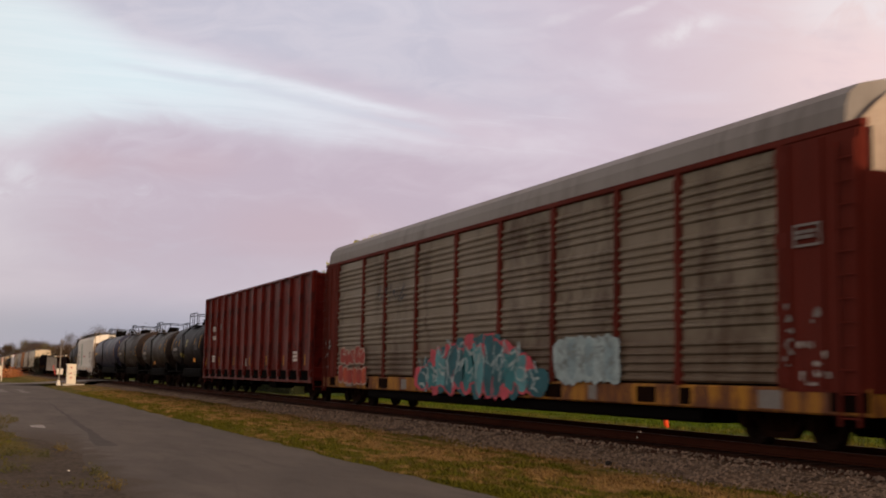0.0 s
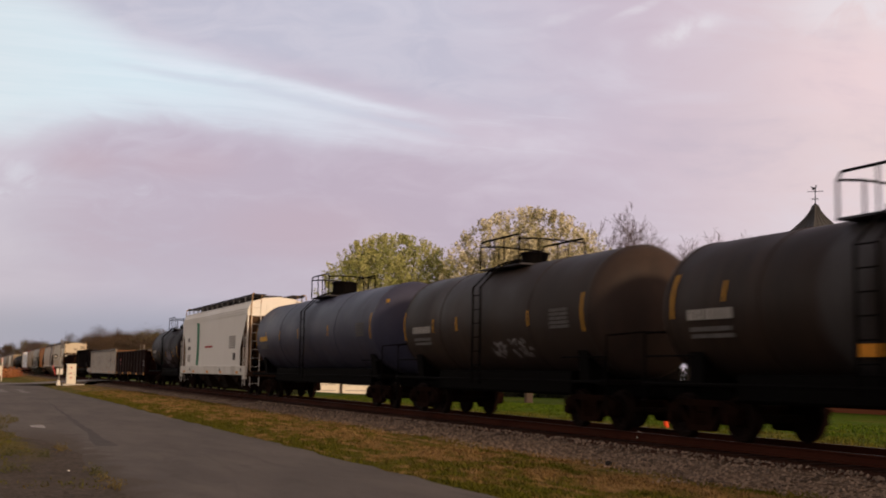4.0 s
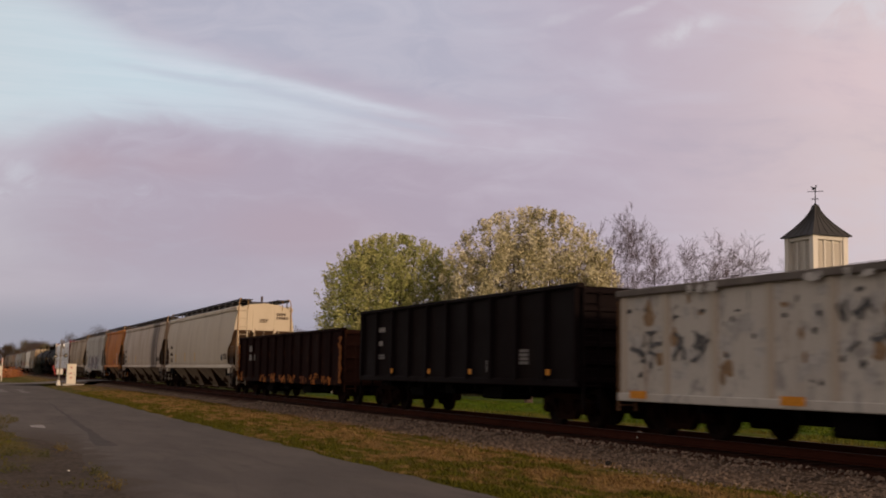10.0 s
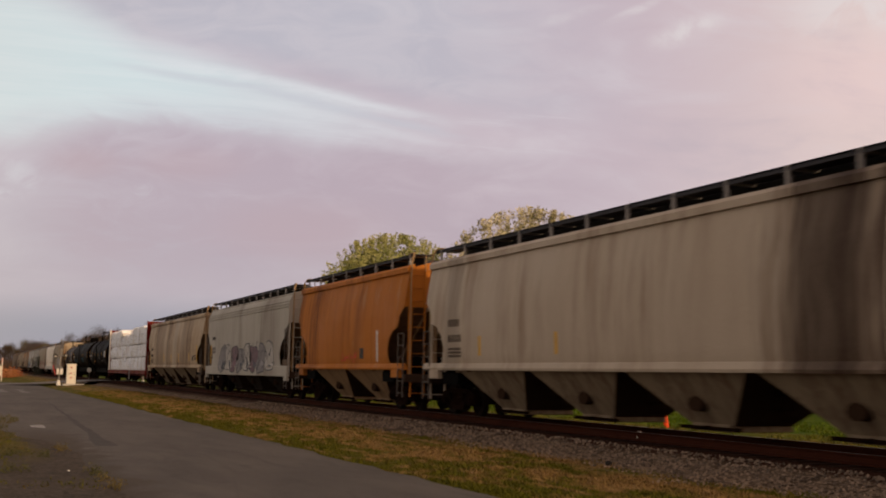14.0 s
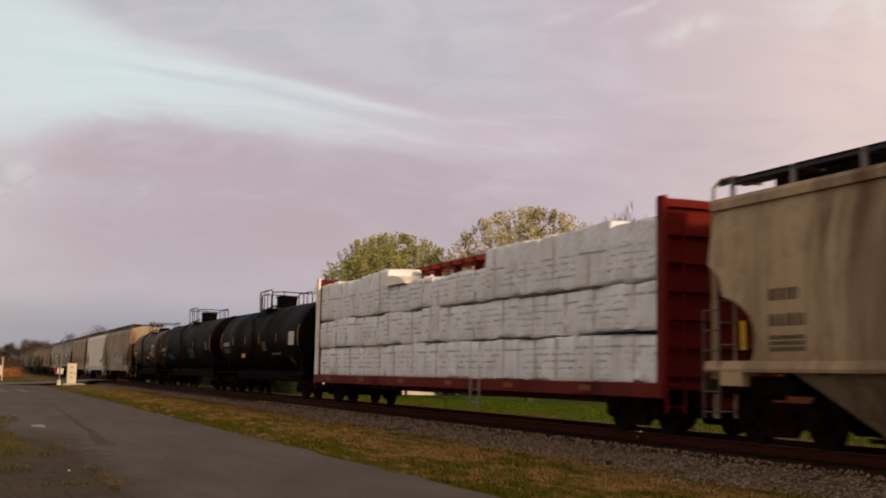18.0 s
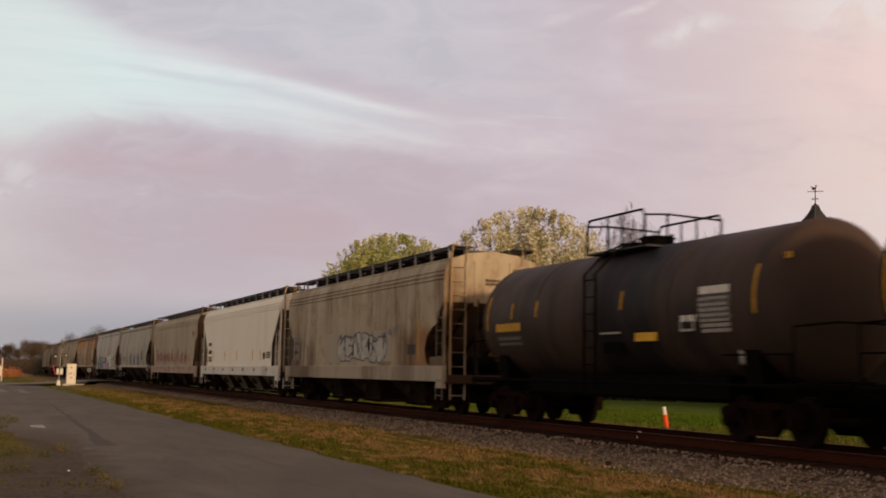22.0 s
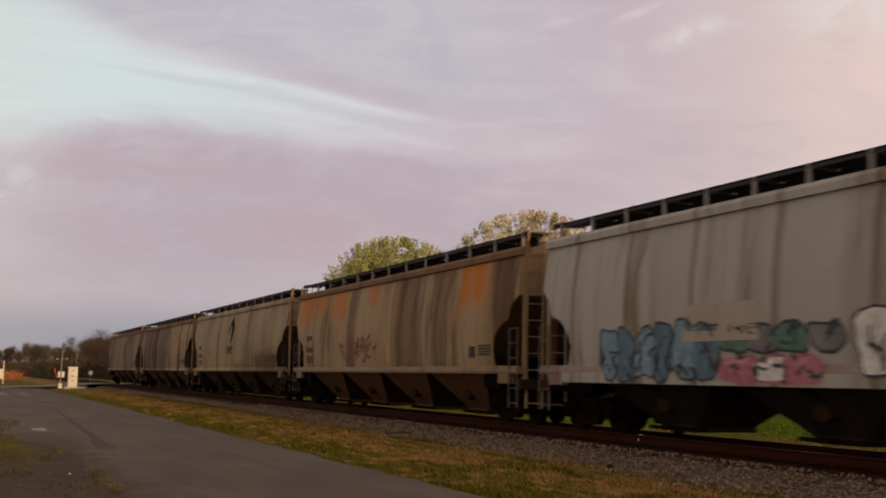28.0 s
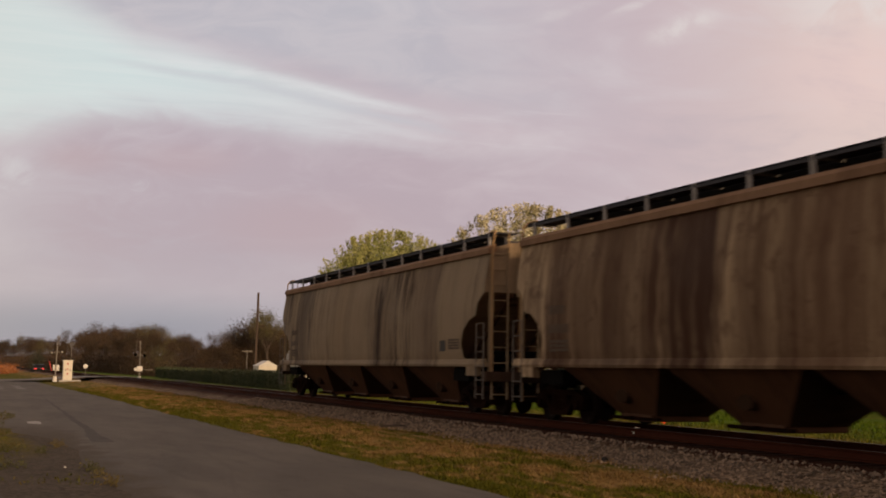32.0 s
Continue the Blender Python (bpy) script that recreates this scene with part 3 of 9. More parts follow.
def build_ground():
    xs = [-4000, -1500, -700, -400, -260] + [-200 + 2.0 * i for i in range(101)] + [30, 80, 300, 1500, 4000]
    ys = [-4000, -1200, -300, -80, -25, -8, 0, 2, 5, 6.6, 7.0, 7.4, 7.9, 8.5, 9.1, 9.7, 10.3, 11, 12, 14, 16, 17, 17.5, 19, 21, 23, 26, 30, 36, 46, 60, 90, 160, 400, 1200, 4000]
    bm = bmesh.new()
    sheet(bm, [[(x, y, ground_level(x, y)) for y in ys] for x in xs])
    ob = new("ground", mesh_of(bm, M_GRASS, True))
    tagged(ob, "rough roadside grass, green patches among dry thatch", "ground", kind="structure")

    def road_z(x, y):
        return -0.55 + 0.02 * math.sin(y * 0.8) - 0.01 * math.sin(x * 0.11)
    bm = bmesh.new()
    r = random.Random(4)
    rows = []
    for i in range(150):
        x = 14 - i * 1.0 if i < 110 else -96 - (i - 110) * 0.9
        e = r.uniform(-0.09, 0.09)
        lo = 2.05 + r.uniform(-0.12, 0.12) - 3.0 * max(0.0, min(1.0, (-x - 26) / 18)) - 5 * max(0.0, min(1.0, (-x - 55) / 30))
        hi = 7.0 + e - 0.4 * max(0.0, (-x - 60) / 35)
        ys2 = [lo, lo + 0.3, 3.2, 4.4, 5.6, 6.6, hi - 0.12, hi]
        rows.append([(x, y, road_z(x, y) - (0.06 if j in (0, 7) else 0.0)) for j, y in enumerate(ys2)])
    sheet(bm, rows)
    tagged(new("road", mesh_of(bm, M_ASPHALT, True)), "worn grey asphalt lane beside the railway", "road", kind="structure")
    # the street that crosses the line at grade
    bm = bmesh.new()
    rows = []
    for y in (-60, -20, -5, 3, 6, 8, 9, 10, 11, 12.2, 13.0, 14.6, 15.4, 16.5, 18, 20, 26, 40, 80, 150):
        z = -0.53 + 0.50 * max(0.0, 1 - max(0.0, abs(y - TRACK) - 2.2) / 7.0)
        rows.append([(x, y, z) for x in (-123.5, -120, -117, -113.5)])
    sheet(bm, rows)
    tagged(new("crossing_street", mesh_of(bm, plain("pale_street_asphalt", (0.16, 0.15, 0.145), 0.9, 0.2, 2.0), True)),
           "pale asphalt street crossing the railway at grade", "road", kind="structure")
    # a wedge of darker mended paving, and a pale worn apron far down the lane
    dark = plain("dark_tar", (0.068, 0.062, 0.059), 0.9, 0.30, 1.6)
    rr = random.Random(6)
    bm = bmesh.new()
    rows = []
    for i in range(40):
        f = i / 39
        x = -66 + 40.2 * f ** 0.8
        hi = 4.1 - 0.85 * f ** 0.6 - 0.15 * f + rr.uniform(-0.05, 0.05)
        lo = hi - 0.04 - 0.20 * f - (0.26 * max(0.0, (f - 0.85) / 0.15)) + rr.uniform(-0.04, 0.04)
        rows.append([(x, lo, road_z(x, lo) + 0.004), (x, hi, road_z(x, hi) + 0.004)])
    sheet(bm, rows)
    tagged(new("asphalt_seam", mesh_of(bm, dark)), "wedge of darker mended paving in the worn asphalt", "seam", kind="structure")
    bm = bmesh.new()
    rows = []
    for i in range(14):
        x = -92 + 0.9 * i
        rows.append([(x, 1.2 + rr.uniform(-0.2, 0.2), road_z(x, 1.2) + 0.004), (x, 4.0 + rr.uniform(-0.3, 0.3), road_z(x, 4.0) + 0.004)])
    sheet(bm, rows)
    tagged(new("concrete_apron", mesh_of(bm, plain("worn_apron", (0.17, 0.16, 0.155), 0.9, 0.25, 1.2))), "pale worn paving apron near the crossing", "apron", kind="structure")
    # bare gravelly shoulder
    bm = bmesh.new()
    rows = []
    for i in range(40):
        x = 10 - i * 1.35
        w = 0.3 * math.sin(i * 1.3)
        rows.append([(x, y, -0.575 + 0.012 * math.sin(3 * x + 2 * y)) for y in (-9, -3.5, -1.5, -0.4, 0.7, 1.4, 2.3 + 0.2 * w)])
    sheet(bm, rows)
    tagged(new("gravel_shoulder", mesh_of(bm, M_DIRT, True)), "bare gravelly dirt shoulder beside the asphalt", "shoulder", kind="structure")


def bed_edge(x):
    """Where the ballast ends on the near side."""
    far = max(0.0, min(1.0, (-x - 8) / 34))
    return 10.25 + 0.75 * far + 0.22 * math.sin(x * 0.9) + 0.14 * math.sin(x * 2.3 + 1) + 0.08 * math.sin(x * 5.1)


def bed_z(x, y):
    e = bed_edge(x)
    d = y - TRACK
    if d < -1.9:
        t = (y - e) / (TRACK - 1.9 - e)
        return -0.47 + 0.27 * max(0.0, min(1.0, t)) ** 1.2
    if d < 1.9:
        return -0.20
    return -0.20 - 0.24 * min(1.0, (d - 1.9) / 1.9)


def build_track():
    bm = bmesh.new()
    rows = []
    for i in range(300):
        x = 20 - i * 0.6 if i < 160 else -76 - (i - 160) * 5.0
        e = bed_edge(x)
        ys = [e - 0.15] + [e + (TRACK - 1.9 - e) * t for t in (0, 0.15, 0.3, 0.5, 0.7, 0.85, 1.0)] + [TRACK + d for d in (-1.3, -0.7, 0, 0.7, 1.3, 1.9, 2.6, 3.4, 4.0)]
        rows.append([(x, y, bed_z(x, y) - (0.06 if j in (0, len(ys) - 1) else 0) + 0.02 * noise.noise((x * 2, y * 2, 0))) for j, y in enumerate(ys)])
    sheet(bm, rows)
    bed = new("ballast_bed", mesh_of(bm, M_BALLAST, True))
    tagged(bed, "grey crushed stone ballast under the track", "ballast", kind="structure")
    # loose stones near the camera
    r = random.Random(8)
    verts, faces = [], []
    for _ in range(9000):
        x = -6 - 44 * r.random() ** 1.3
        e = bed_edge(x)
        y = e - 0.35 + (TRACK - 1.75 - e + 0.35) * r.random() ** 0.85
        if y < e and r.random() < 0.6:
            continue
        s = r.uniform(0.018, 0.042)
        z = max(bed_z(x, y), ground_level(x, y)) + s * 0.3
        n = len(verts)
        a = r.random() * 6.28
        for dx, dy, dz in ((1, 0, 0), (0, 1, 0), (-1, 0, 0), (0, -1, 0), (0, 0, 0.9), (0, 0, -0.7)):
            f = s * r.uniform(0.65, 1.25)
            verts.append((x + f * (dx * math.cos(a) - dy * math.sin(a)), y + f * (dx * math.sin(a) + dy * math.cos(a)), z + f * dz))
        for i in range(4):
            faces.append((n + i, n + (i + 1) % 4, n + 4))
            faces.append((n + (i + 1) % 4, n + i, n + 5))
    me = bpy.data.meshes.new("mesh")
    me.from_pydata(verts, [], faces)
    me.materials.append(M_STONE)
    tagged(new("ballast_stones", me), "loose crushed grey stones on the ballast", "stones", kind="stuff")
    # rails
    for side, nm in ((-1, "near"), (1, "far")):
        bm = bmesh.new()
        y = TRACK + side * 0.755
        prism(bm, [(y - 0.07, -0.175), (y + 0.07, -0.175), (y + 0.07, -0.155), (y + 0.012, -0.135), (y + 0.010, -0.045), (y + 0.036, -0.03),
                   (y + 0.036, -0.004), (y - 0.036, -0.004), (y - 0.036, -0.03), (y - 0.010, -0.045), (y - 0.012, -0.135), (y - 0.07, -0.155)], "x", -760, 60)
        rail = tagged(new("rail", mesh_of(bm, M_RAIL)), "rusty steel rail with a polished running surface", "rail", "rails of the track", "structure")
        bm = bmesh.new()
        box(bm, -760, 60, y - 0.034, y + 0.034, -0.004, 0.0)
        part("running_surface", bm, M_RAILTOP, rail, "polished steel railhead")
    tie_bed = thing("track_ties", "dark creosoted timber crossties half sunk in ballast", "crossties", kind="structure", at=pose(0, TRACK, 0))
    r = random.Random(2)
    bm = bmesh.new()
    box(bm, -0.115, 0.115, -1.3, 1.3, -0.34, -0.176, 0.015)
    me = mesh_of(bm, M_TIE)
    for i in range(170):
        part("tie", me, None, tie_bed, at=pose(4 - i * 0.5 + r.uniform(-0.03, 0.03), r.uniform(-0.05, 0.05), r.uniform(-0.012, 0.0), 0, 0, r.uniform(-1, 1)))
    bm = bmesh.new()
    for i in range(170, 520):
        x = 4 - i * 0.5
        box(bm, x - 0.115, x + 0.115, -1.3, 1.3, -0.34, -0.18)
    tagged(part("far_ties", bm, M_TIE, tie_bed), kind="stuff")


build_ground()
build_track()


# ---- the train: common parts ----
R_WHEEL = 0.42
AXLE = 0.89


def wheelset_mesh():
    bm = bmesh.new()
    for s in (-1, 1):
        y = s * 0.755
        lathe(bm, [(y - s * 0.085, 0.30), (y - s * 0.085, 0.445), (y - s * 0.055, 0.45), (y - s * 0.045, 0.425), (y + s * 0.06, 0.418), (y + s * 0.065, 0.34),
                   (y + s * 0.02, 0.30), (y + s * 0.0, 0.16), (y + s * 0.07, 0.14), (y + s * 0.07, 0.07)], "y", 28)
        for j in range(6):
            a = j * math.pi / 3
            box(bm, 0.22 * math.cos(a) - 0.02, 0.22 * math.cos(a) + 0.02, min(y, y + s * 0.035), max(y, y + s * 0.035), 0.22 * math.sin(a) - 0.02, 0.22 * math.sin(a) + 0.02)
    rod(bm, (0, -0.95, 0), (0, 0.95, 0), 0.075, 10)
    return mesh_of(bm, M_WHEEL, True)


def side_frame_mesh(s):
    bm = bmesh.new()
    y0, y1 = sorted((s * 0.90, s * 1.06))
    # top member, tension member and columns of a cast frame
    prism(bm, [(-1.12, 0.60), (-0.70, 0.74), (0.70, 0.74), (1.12, 0.60), (1.12, 0.50), (0.68, 0.62), (-0.68, 0.62), (-1.12, 0.50)], "y", y0, y1)
    prism(bm, [(-0.80, 0.62), (-0.36, 0.16), (0.36, 0.16), (0.80, 0.62), (0.66, 0.62), (0.30, 0.27), (-0.30, 0.27), (-0.66, 0.62)], "y", y0, y1)
    for x in (-0.27, 0.27):
        box(bm, x - 0.05, x + 0.05, y0 + 0.01, y1 - 0.01, 0.2, 0.66)
    for x in (-AXLE, AXLE):
        prism(bm, [(x - 0.20, 0.60), (x + 0.20, 0.60), (x + 0.18, 0.32), (x + 0.1, 0.29), (x - 0.1, 0.29), (x - 0.18, 0.32)], "y", y0, y1)
        rod(bm, (x, s * 1.05, 0.42), (x, s * 1.13, 0.42), 0.105, 12)
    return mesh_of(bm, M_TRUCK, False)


def spring_mesh():
    bm = bmesh.new()
    lathe(bm, [(0.27 + j * 0.0225, 0.066 if j % 2 else 0.045) for j in range(11)], "z", 10)
    return mesh_of(bm, M_TRUCK)


def bolster_mesh():
    bm = bmesh.new()
    prism(bm, [(-1.0, 0.52), (-0.4, 0.36), (0.4, 0.36), (1.0, 0.52), (1.0, 0.64), (-1.0, 0.64)], "x", -0.2, 0.2)
    rod(bm, (0, 0, 0.6), (0, 0, 0.78), 0.2, 12)
    return mesh_of(bm, M_TRUCK)


def brake_mesh():
    bm = bmesh.new()
    rod(bm, (0, -0.85, 0.35), (0, 0.85, 0.35), 0.04, 6)
    return mesh_of(bm, M_TRUCK)


def build_truck():
    """A two-axle truck, with wheel pairs that turn as the train rolls."""
    t = new("truck")
    t.empty_display_size = 0.2
    for x in (-AXLE, AXLE):
        w = part("wheelset", cached("wheelset", wheelset_mesh), None, t)
        w.matrix_basis = pose(x, 0, R_WHEEL)
    for s in (-1, 1):
        part("side_frame", side_frame_mesh(s), None, t)
        for x in (-0.14, 0.0, 0.14):
            part("spring", cached("spring", spring_mesh), None, t, at=pose(x, s * 0.98, 0))
    part("bolster", bolster_mesh(), None, t)
    for x in (-0.42, 0.42):
        part("brake_beam", cached("brake", brake_mesh), None, t, at=pose(x, 0, 0))
    return t


def rolled(t):
    """Metres rolled at t, straight between the rows."""
    for (a, p), (b, q) in zip(ROLLED, ROLLED[1:]):
        if t <= b:
            return p + (q - p) * (t - a) / (b - a)
    return ROLLED[-1][1]


TRUCK = build_truck()
for axle in [o for o in TRUCK.children if o.name.startswith("wheelset")]:
    x_axle = axle.matrix_basis.translation.x
    walk(axle, [(n / 30, pose(x_axle, 0, R_WHEEL) @ Matrix.Rotation(rolled(n / 30) / R_WHEEL, 4, "Y")) for n in range(961)])
TRUCK_USED = []


def give_truck(car, x):
    if TRUCK_USED:
        t = copy_thing(TRUCK, pose(x, 0, 0))
    else:
        t = TRUCK
        t.matrix_basis = pose(x, 0, 0)
        TRUCK_USED.append(1)
    t.parent = car
    return t


def coupler_mesh():
    bm = bmesh.new()
    box(bm, -0.25, 0.42, -0.08, 0.08, 0.76, 0.92, 0.02)
    prism(bm, [(0.36, -0.16), (0.62, -0.18), (0.72, -0.02), (0.62, 0.05), (0.74, 0.16), (0.60, 0.2), (0.36, 0.14)], "z", 0.70, 0.98)
    path_rod(bm, [(0.1, 0.25, 0.85), (0.35, 0.3, 0.5), (0.7, 0.3, 0.42)], 0.03, 6)
    return mesh_of(bm, M_BLACK)


CARS = []
ROLLING = []


def start_car(name, label, category, front, rear, inset=1.45, group="cars of the freight train"):
    """An empty car at the middle of its place in the train, with trucks and couplers. front and rear are places along the line at the start."""
    car = thing(name, label, category, group)
    length = front - rear
    CARS.append((car, (front + rear) / 2))
    give_truck(car, length / 2 - inset)
    give_truck(car, inset - length / 2)
    for s in (1, -1):
        part("coupler", cached("coupler", coupler_mesh), None, car, at=pose(s * length / 2, 0, 0, 0, 0, 0 if s > 0 else 180))
    return car, length / 2


def ladder(car, a, b, z0, z1, step, material, name="ladder", thick=0.022):
    """Two stiles at the (x, y) places a and b with rungs between."""
    bm = bmesh.new()
    for p in (a, b):
        box(bm, p[0] - thick, p[0] + thick, p[1] - thick, p[1] + thick, z0, z1)
    z = z0 + 0.12
    while z < z1:
        rod(bm, (*a, z), (*b, z), 0.014, 6)
        z += step
    return part(name, bm, material, car)


def stencil(car, x, z, w, h, material, y, lines=1, name="stencil", gap=0.35, seed=0):
    """Lettering too small to read: rows of short bars on the side."""
    r = random.Random(seed + int(x * 50) + int(z * 70))
    bm = bmesh.new()
    for i in range(lines):
        zz = z - i * h * (1 + gap)
        xx = x
        while xx < x + w - 0.03:
            n = min(r.uniform(0.5, 0.85) * h if h > 0.12 else r.uniform(0.8, 2.0) * h, x + w - xx)
            yy = y(zz - h / 2) if callable(y) else y
            box(bm, xx, xx + n * (0.6 if h > 0.12 else 0.72), -yy - 0.008, -yy + 0.002, zz - h, zz)
            xx += n
    ob = part(name, bm, material, car)
    return tagged(ob, "rows of small stencilled lettering", kind="stuff")


def smudges(car, x0, x1, z0, z1, n, material, y, seed, size=(0.06, 0.30)):
    """Worn traces of old marks: small ragged shapes thrown over a stretch of the side."""
    r = random.Random(seed)
    bm = bmesh.new()
    for i in range(n):
        cx, cz = r.uniform(x0, x1), r.uniform(z0, z1)
        w, d = r.uniform(*size), r.uniform(*size)
        lift = 0.005 + 0.0003 * (i % 14)
        pts = [(cx + w * math.cos(a) * r.uniform(0.35, 0.75), max(z0, min(z1, cz + d * math.sin(a) * r.uniform(0.3, 0.75)))) for a in [0.785 * j for j in range(8)]]
        bm.faces.new([bm.verts.new((x, -(y(z) if callable(y) else y) - lift, z)) for x, z in pts])
    return tagged(part("smudge", bm, material, car), "worn traces of old paint", kind="stuff")


def diamond(car, x, z, r, material, y):
    """A placard standing on its corner."""
    bm = bmesh.new()
    pts = [(x - r, z), (x, z - r), (x + r, z), (x, z + r)]
    lo, hi = [[bm.verts.new((a, -y(b) - d, b)) for a, b in pts] for d in (0.002, 0.014)]
    bm.faces.new(hi)
    for i in range(4):
        bm.faces.new((lo[i], lo[(i + 1) % 4], hi[(i + 1) % 4], hi[i]))
    return part("placard", bm, material, car, "white hazard placard")


def frame_box(car, x0, x1, z0, z1, material, y, w=0.045):
    """A stencilled square outline."""
    bm = bmesh.new()
    yy = y((z0 + z1) / 2) if callable(y) else y
    for a, b, c, d in ((x0, x1, z0, z0 + w), (x0, x1, z1 - w, z1), (x0, x0 + w, z0 + w, z1 - w), (x1 - w, x1, z0 + w, z1 - w)):
        box(bm, a, b, -yy - 0.010, -yy + 0.002, c, d)
    return part("stencil_square", bm, material, car)


def patch(car, x0, x1, z0, z1, material, y, name="patch"):
    bm = bmesh.new()
    yy = y((z0 + z1) / 2) if callable(y) else y
    box(bm, x0, x1, -yy - 0.010, -yy + 0.002, z0, z1)
    return part(name, bm, material, car)


def stripes(car, xs, z0, z1, y, material=None, w=0.07):
    """Upright yellow reflector strips."""
    for x in xs:
        if not callable(y):
            patch(car, x - w, x + w, z0, z1, material or M_YELLOW, y, "reflector_strip")
            continue
        bm = bmesh.new()
        rows = []
        for i in range(9):
            z = z0 + (z1 - z0) * i / 8
            rows.append([(x - w, -y(z) + 0.002, z), (x - w, -y(z) - 0.010, z), (x + w, -y(z) - 0.010, z), (x + w, -y(z) + 0.002, z)])
        sheet(bm, rows)
        part("reflector_strip", bm, material or M_YELLOW, car)


def lerp(pts, v):
    for (a, p), (b, q) in zip(pts, pts[1:]):
        if v <= b:
            return p if v <= a else p + (q - p) * (v - a) / (b - a)
    return pts[-1][1]


def tag_shape(bm, cx, cz, rx, rz, y, seed, slot, lift, wob=0.28, n=18):
    """One blob-like letter of spray paint that clings to the side."""
    r = random.Random(seed)
    ph = [r.uniform(0, 6.28) for _ in range(3)]
    rings = []
    for f in (0.0, 0.55, 1.0):
        ring = []
        for i in range(n):
            a = 2 * math.pi * i / n
            k = 1 + wob * (0.6 * math.sin(2 * a + ph[0]) + 0.5 * math.sin(3 * a + ph[1]) + 0.4 * math.sin(5 * a + ph[2])) * 0.6
            ca, sa = math.cos(a), math.sin(a)
            ca, sa = abs(ca) ** 0.7 * math.copysign(1, ca), abs(sa) ** 0.7 * math.copysign(1, sa)
            x, z = cx + f * k * rx * ca, cz + f * k * rz * sa
            yy = y(z) if callable(y) else y
            ring.append(bm.verts.new((x, -yy - lift, z)))
            if f == 0.0:
                ring = ring * n
                break
        rings.append(ring)
    for p, q in zip(rings, rings[1:]):
        for i in range(n):
            j = (i + 1) % n
            face = bm.faces.new((p[i], q[i], q[j]) if p is rings[0] else (p[i], q[i], q[j], p[j]))
            face.material_index = slot


def stroke(bm, pts, w, y, slot, lift):
    """A brush stroke along points (x, z) on the side."""
    for (x0, z0), (x1, z1) in zip(pts, pts[1:]):
        d = math.hypot(x1 - x0, z1 - z0) or 1
        nx, nz = -(z1 - z0) / d * w, (x1 - x0) / d * w
        q = [(x0 + nx, z0 + nz), (x0 - nx, z0 - nz), (x1 - nx, z1 - nz), (x1 + nx, z1 + nz)]
        f = bm.faces.new([bm.verts.new((x, -(y(z) if callable(y) else y) - lift, z)) for x, z in q])
        f.material_index = slot


SPRAY = {}


def spray(name, colour):
    if name not in SPRAY:
        SPRAY[name] = plain("spray_" + name, colour, 0.55, 0.35, 3.0)
    return SPRAY[name]


def graffiti(car, x0, x1, z0, z1, letters, colours, y, seed=0, label="", fill=True, dome=0.0, cloud=False, strokes=4, wob=0.28):
    """A row of fat spray-painted letters: outline, fill and strokes. colours: outline, fills..., stroke."""
    r = random.Random(seed)
    bm = bmesh.new()
    w = (x1 - x0) / letters
    nf = max(1, len(colours) - 2)
    if cloud:
        for i in range(letters + 2):
            f = abs(2 * (i + 0.5) / (letters + 2) - 1)
            hz = (z1 - z0) / 2 * (0.96 - dome * f ** 2)
            tag_shape(bm, x0 - w * 0.3 + (x1 - x0 + 0.6 * w) * (i + 0.5) / (letters + 2), z0 + hz, w * 0.7, hz * 1.05, y, r.random(), i % 2 if dome else 0, 0.004 + 0.0004 * i)
    for i in range(letters):
        cx = x0 + (i + 0.5) * w + r.uniform(-0.08, 0.08) * w
        hz = (z1 - z0) / 2 * r.uniform(0.82, 1.0) * (1 - dome * abs(2 * (i + 0.5) / letters - 1) ** 1.5)
        cz = z0 + hz + r.uniform(0.0, 0.1) * (z1 - z0)
        sd = r.random()
        if fill:
            tag_shape(bm, cx, cz, w * 0.60, hz * 1.05, y, sd, 0, 0.009, wob)
            tag_shape(bm, cx, cz, w * 0.60 - min(0.05, 0.1 * w), hz * 1.05 - min(0.05, 0.1 * w), y, sd, 1 + i % nf, 0.012, wob)
        for j in range(strokes if fill else 5):
            pts = [(cx + r.uniform(-0.4, 0.4) * w, cz + r.uniform(-0.75, 0.75) * hz)]
            a = r.choice((0, math.pi / 2)) + r.uniform(-0.3, 0.3)
            ln = r.uniform(0.25, 0.6) * min(w, 2 * hz)
            for _ in range(4):
                a += r.uniform(-0.7, 0.7)
                px, pz = pts[-1][0] + ln * 0.4 * math.cos(a), pts[-1][1] + ln * 0.4 * math.sin(a)
                pts.append((max(cx - 0.55 * w, min(cx + 0.55 * w, px)), max(z0, min(z1, pz))))
            stroke(bm, pts, r.uniform(0.02, 0.045), y, len(colours) - 1, 0.014 + 0.001 * j)
    ob = part("graffiti", bm, [spray(*c) for c in colours], car)
    return tagged(ob, label or "spray-painted tag", kind="stuff")


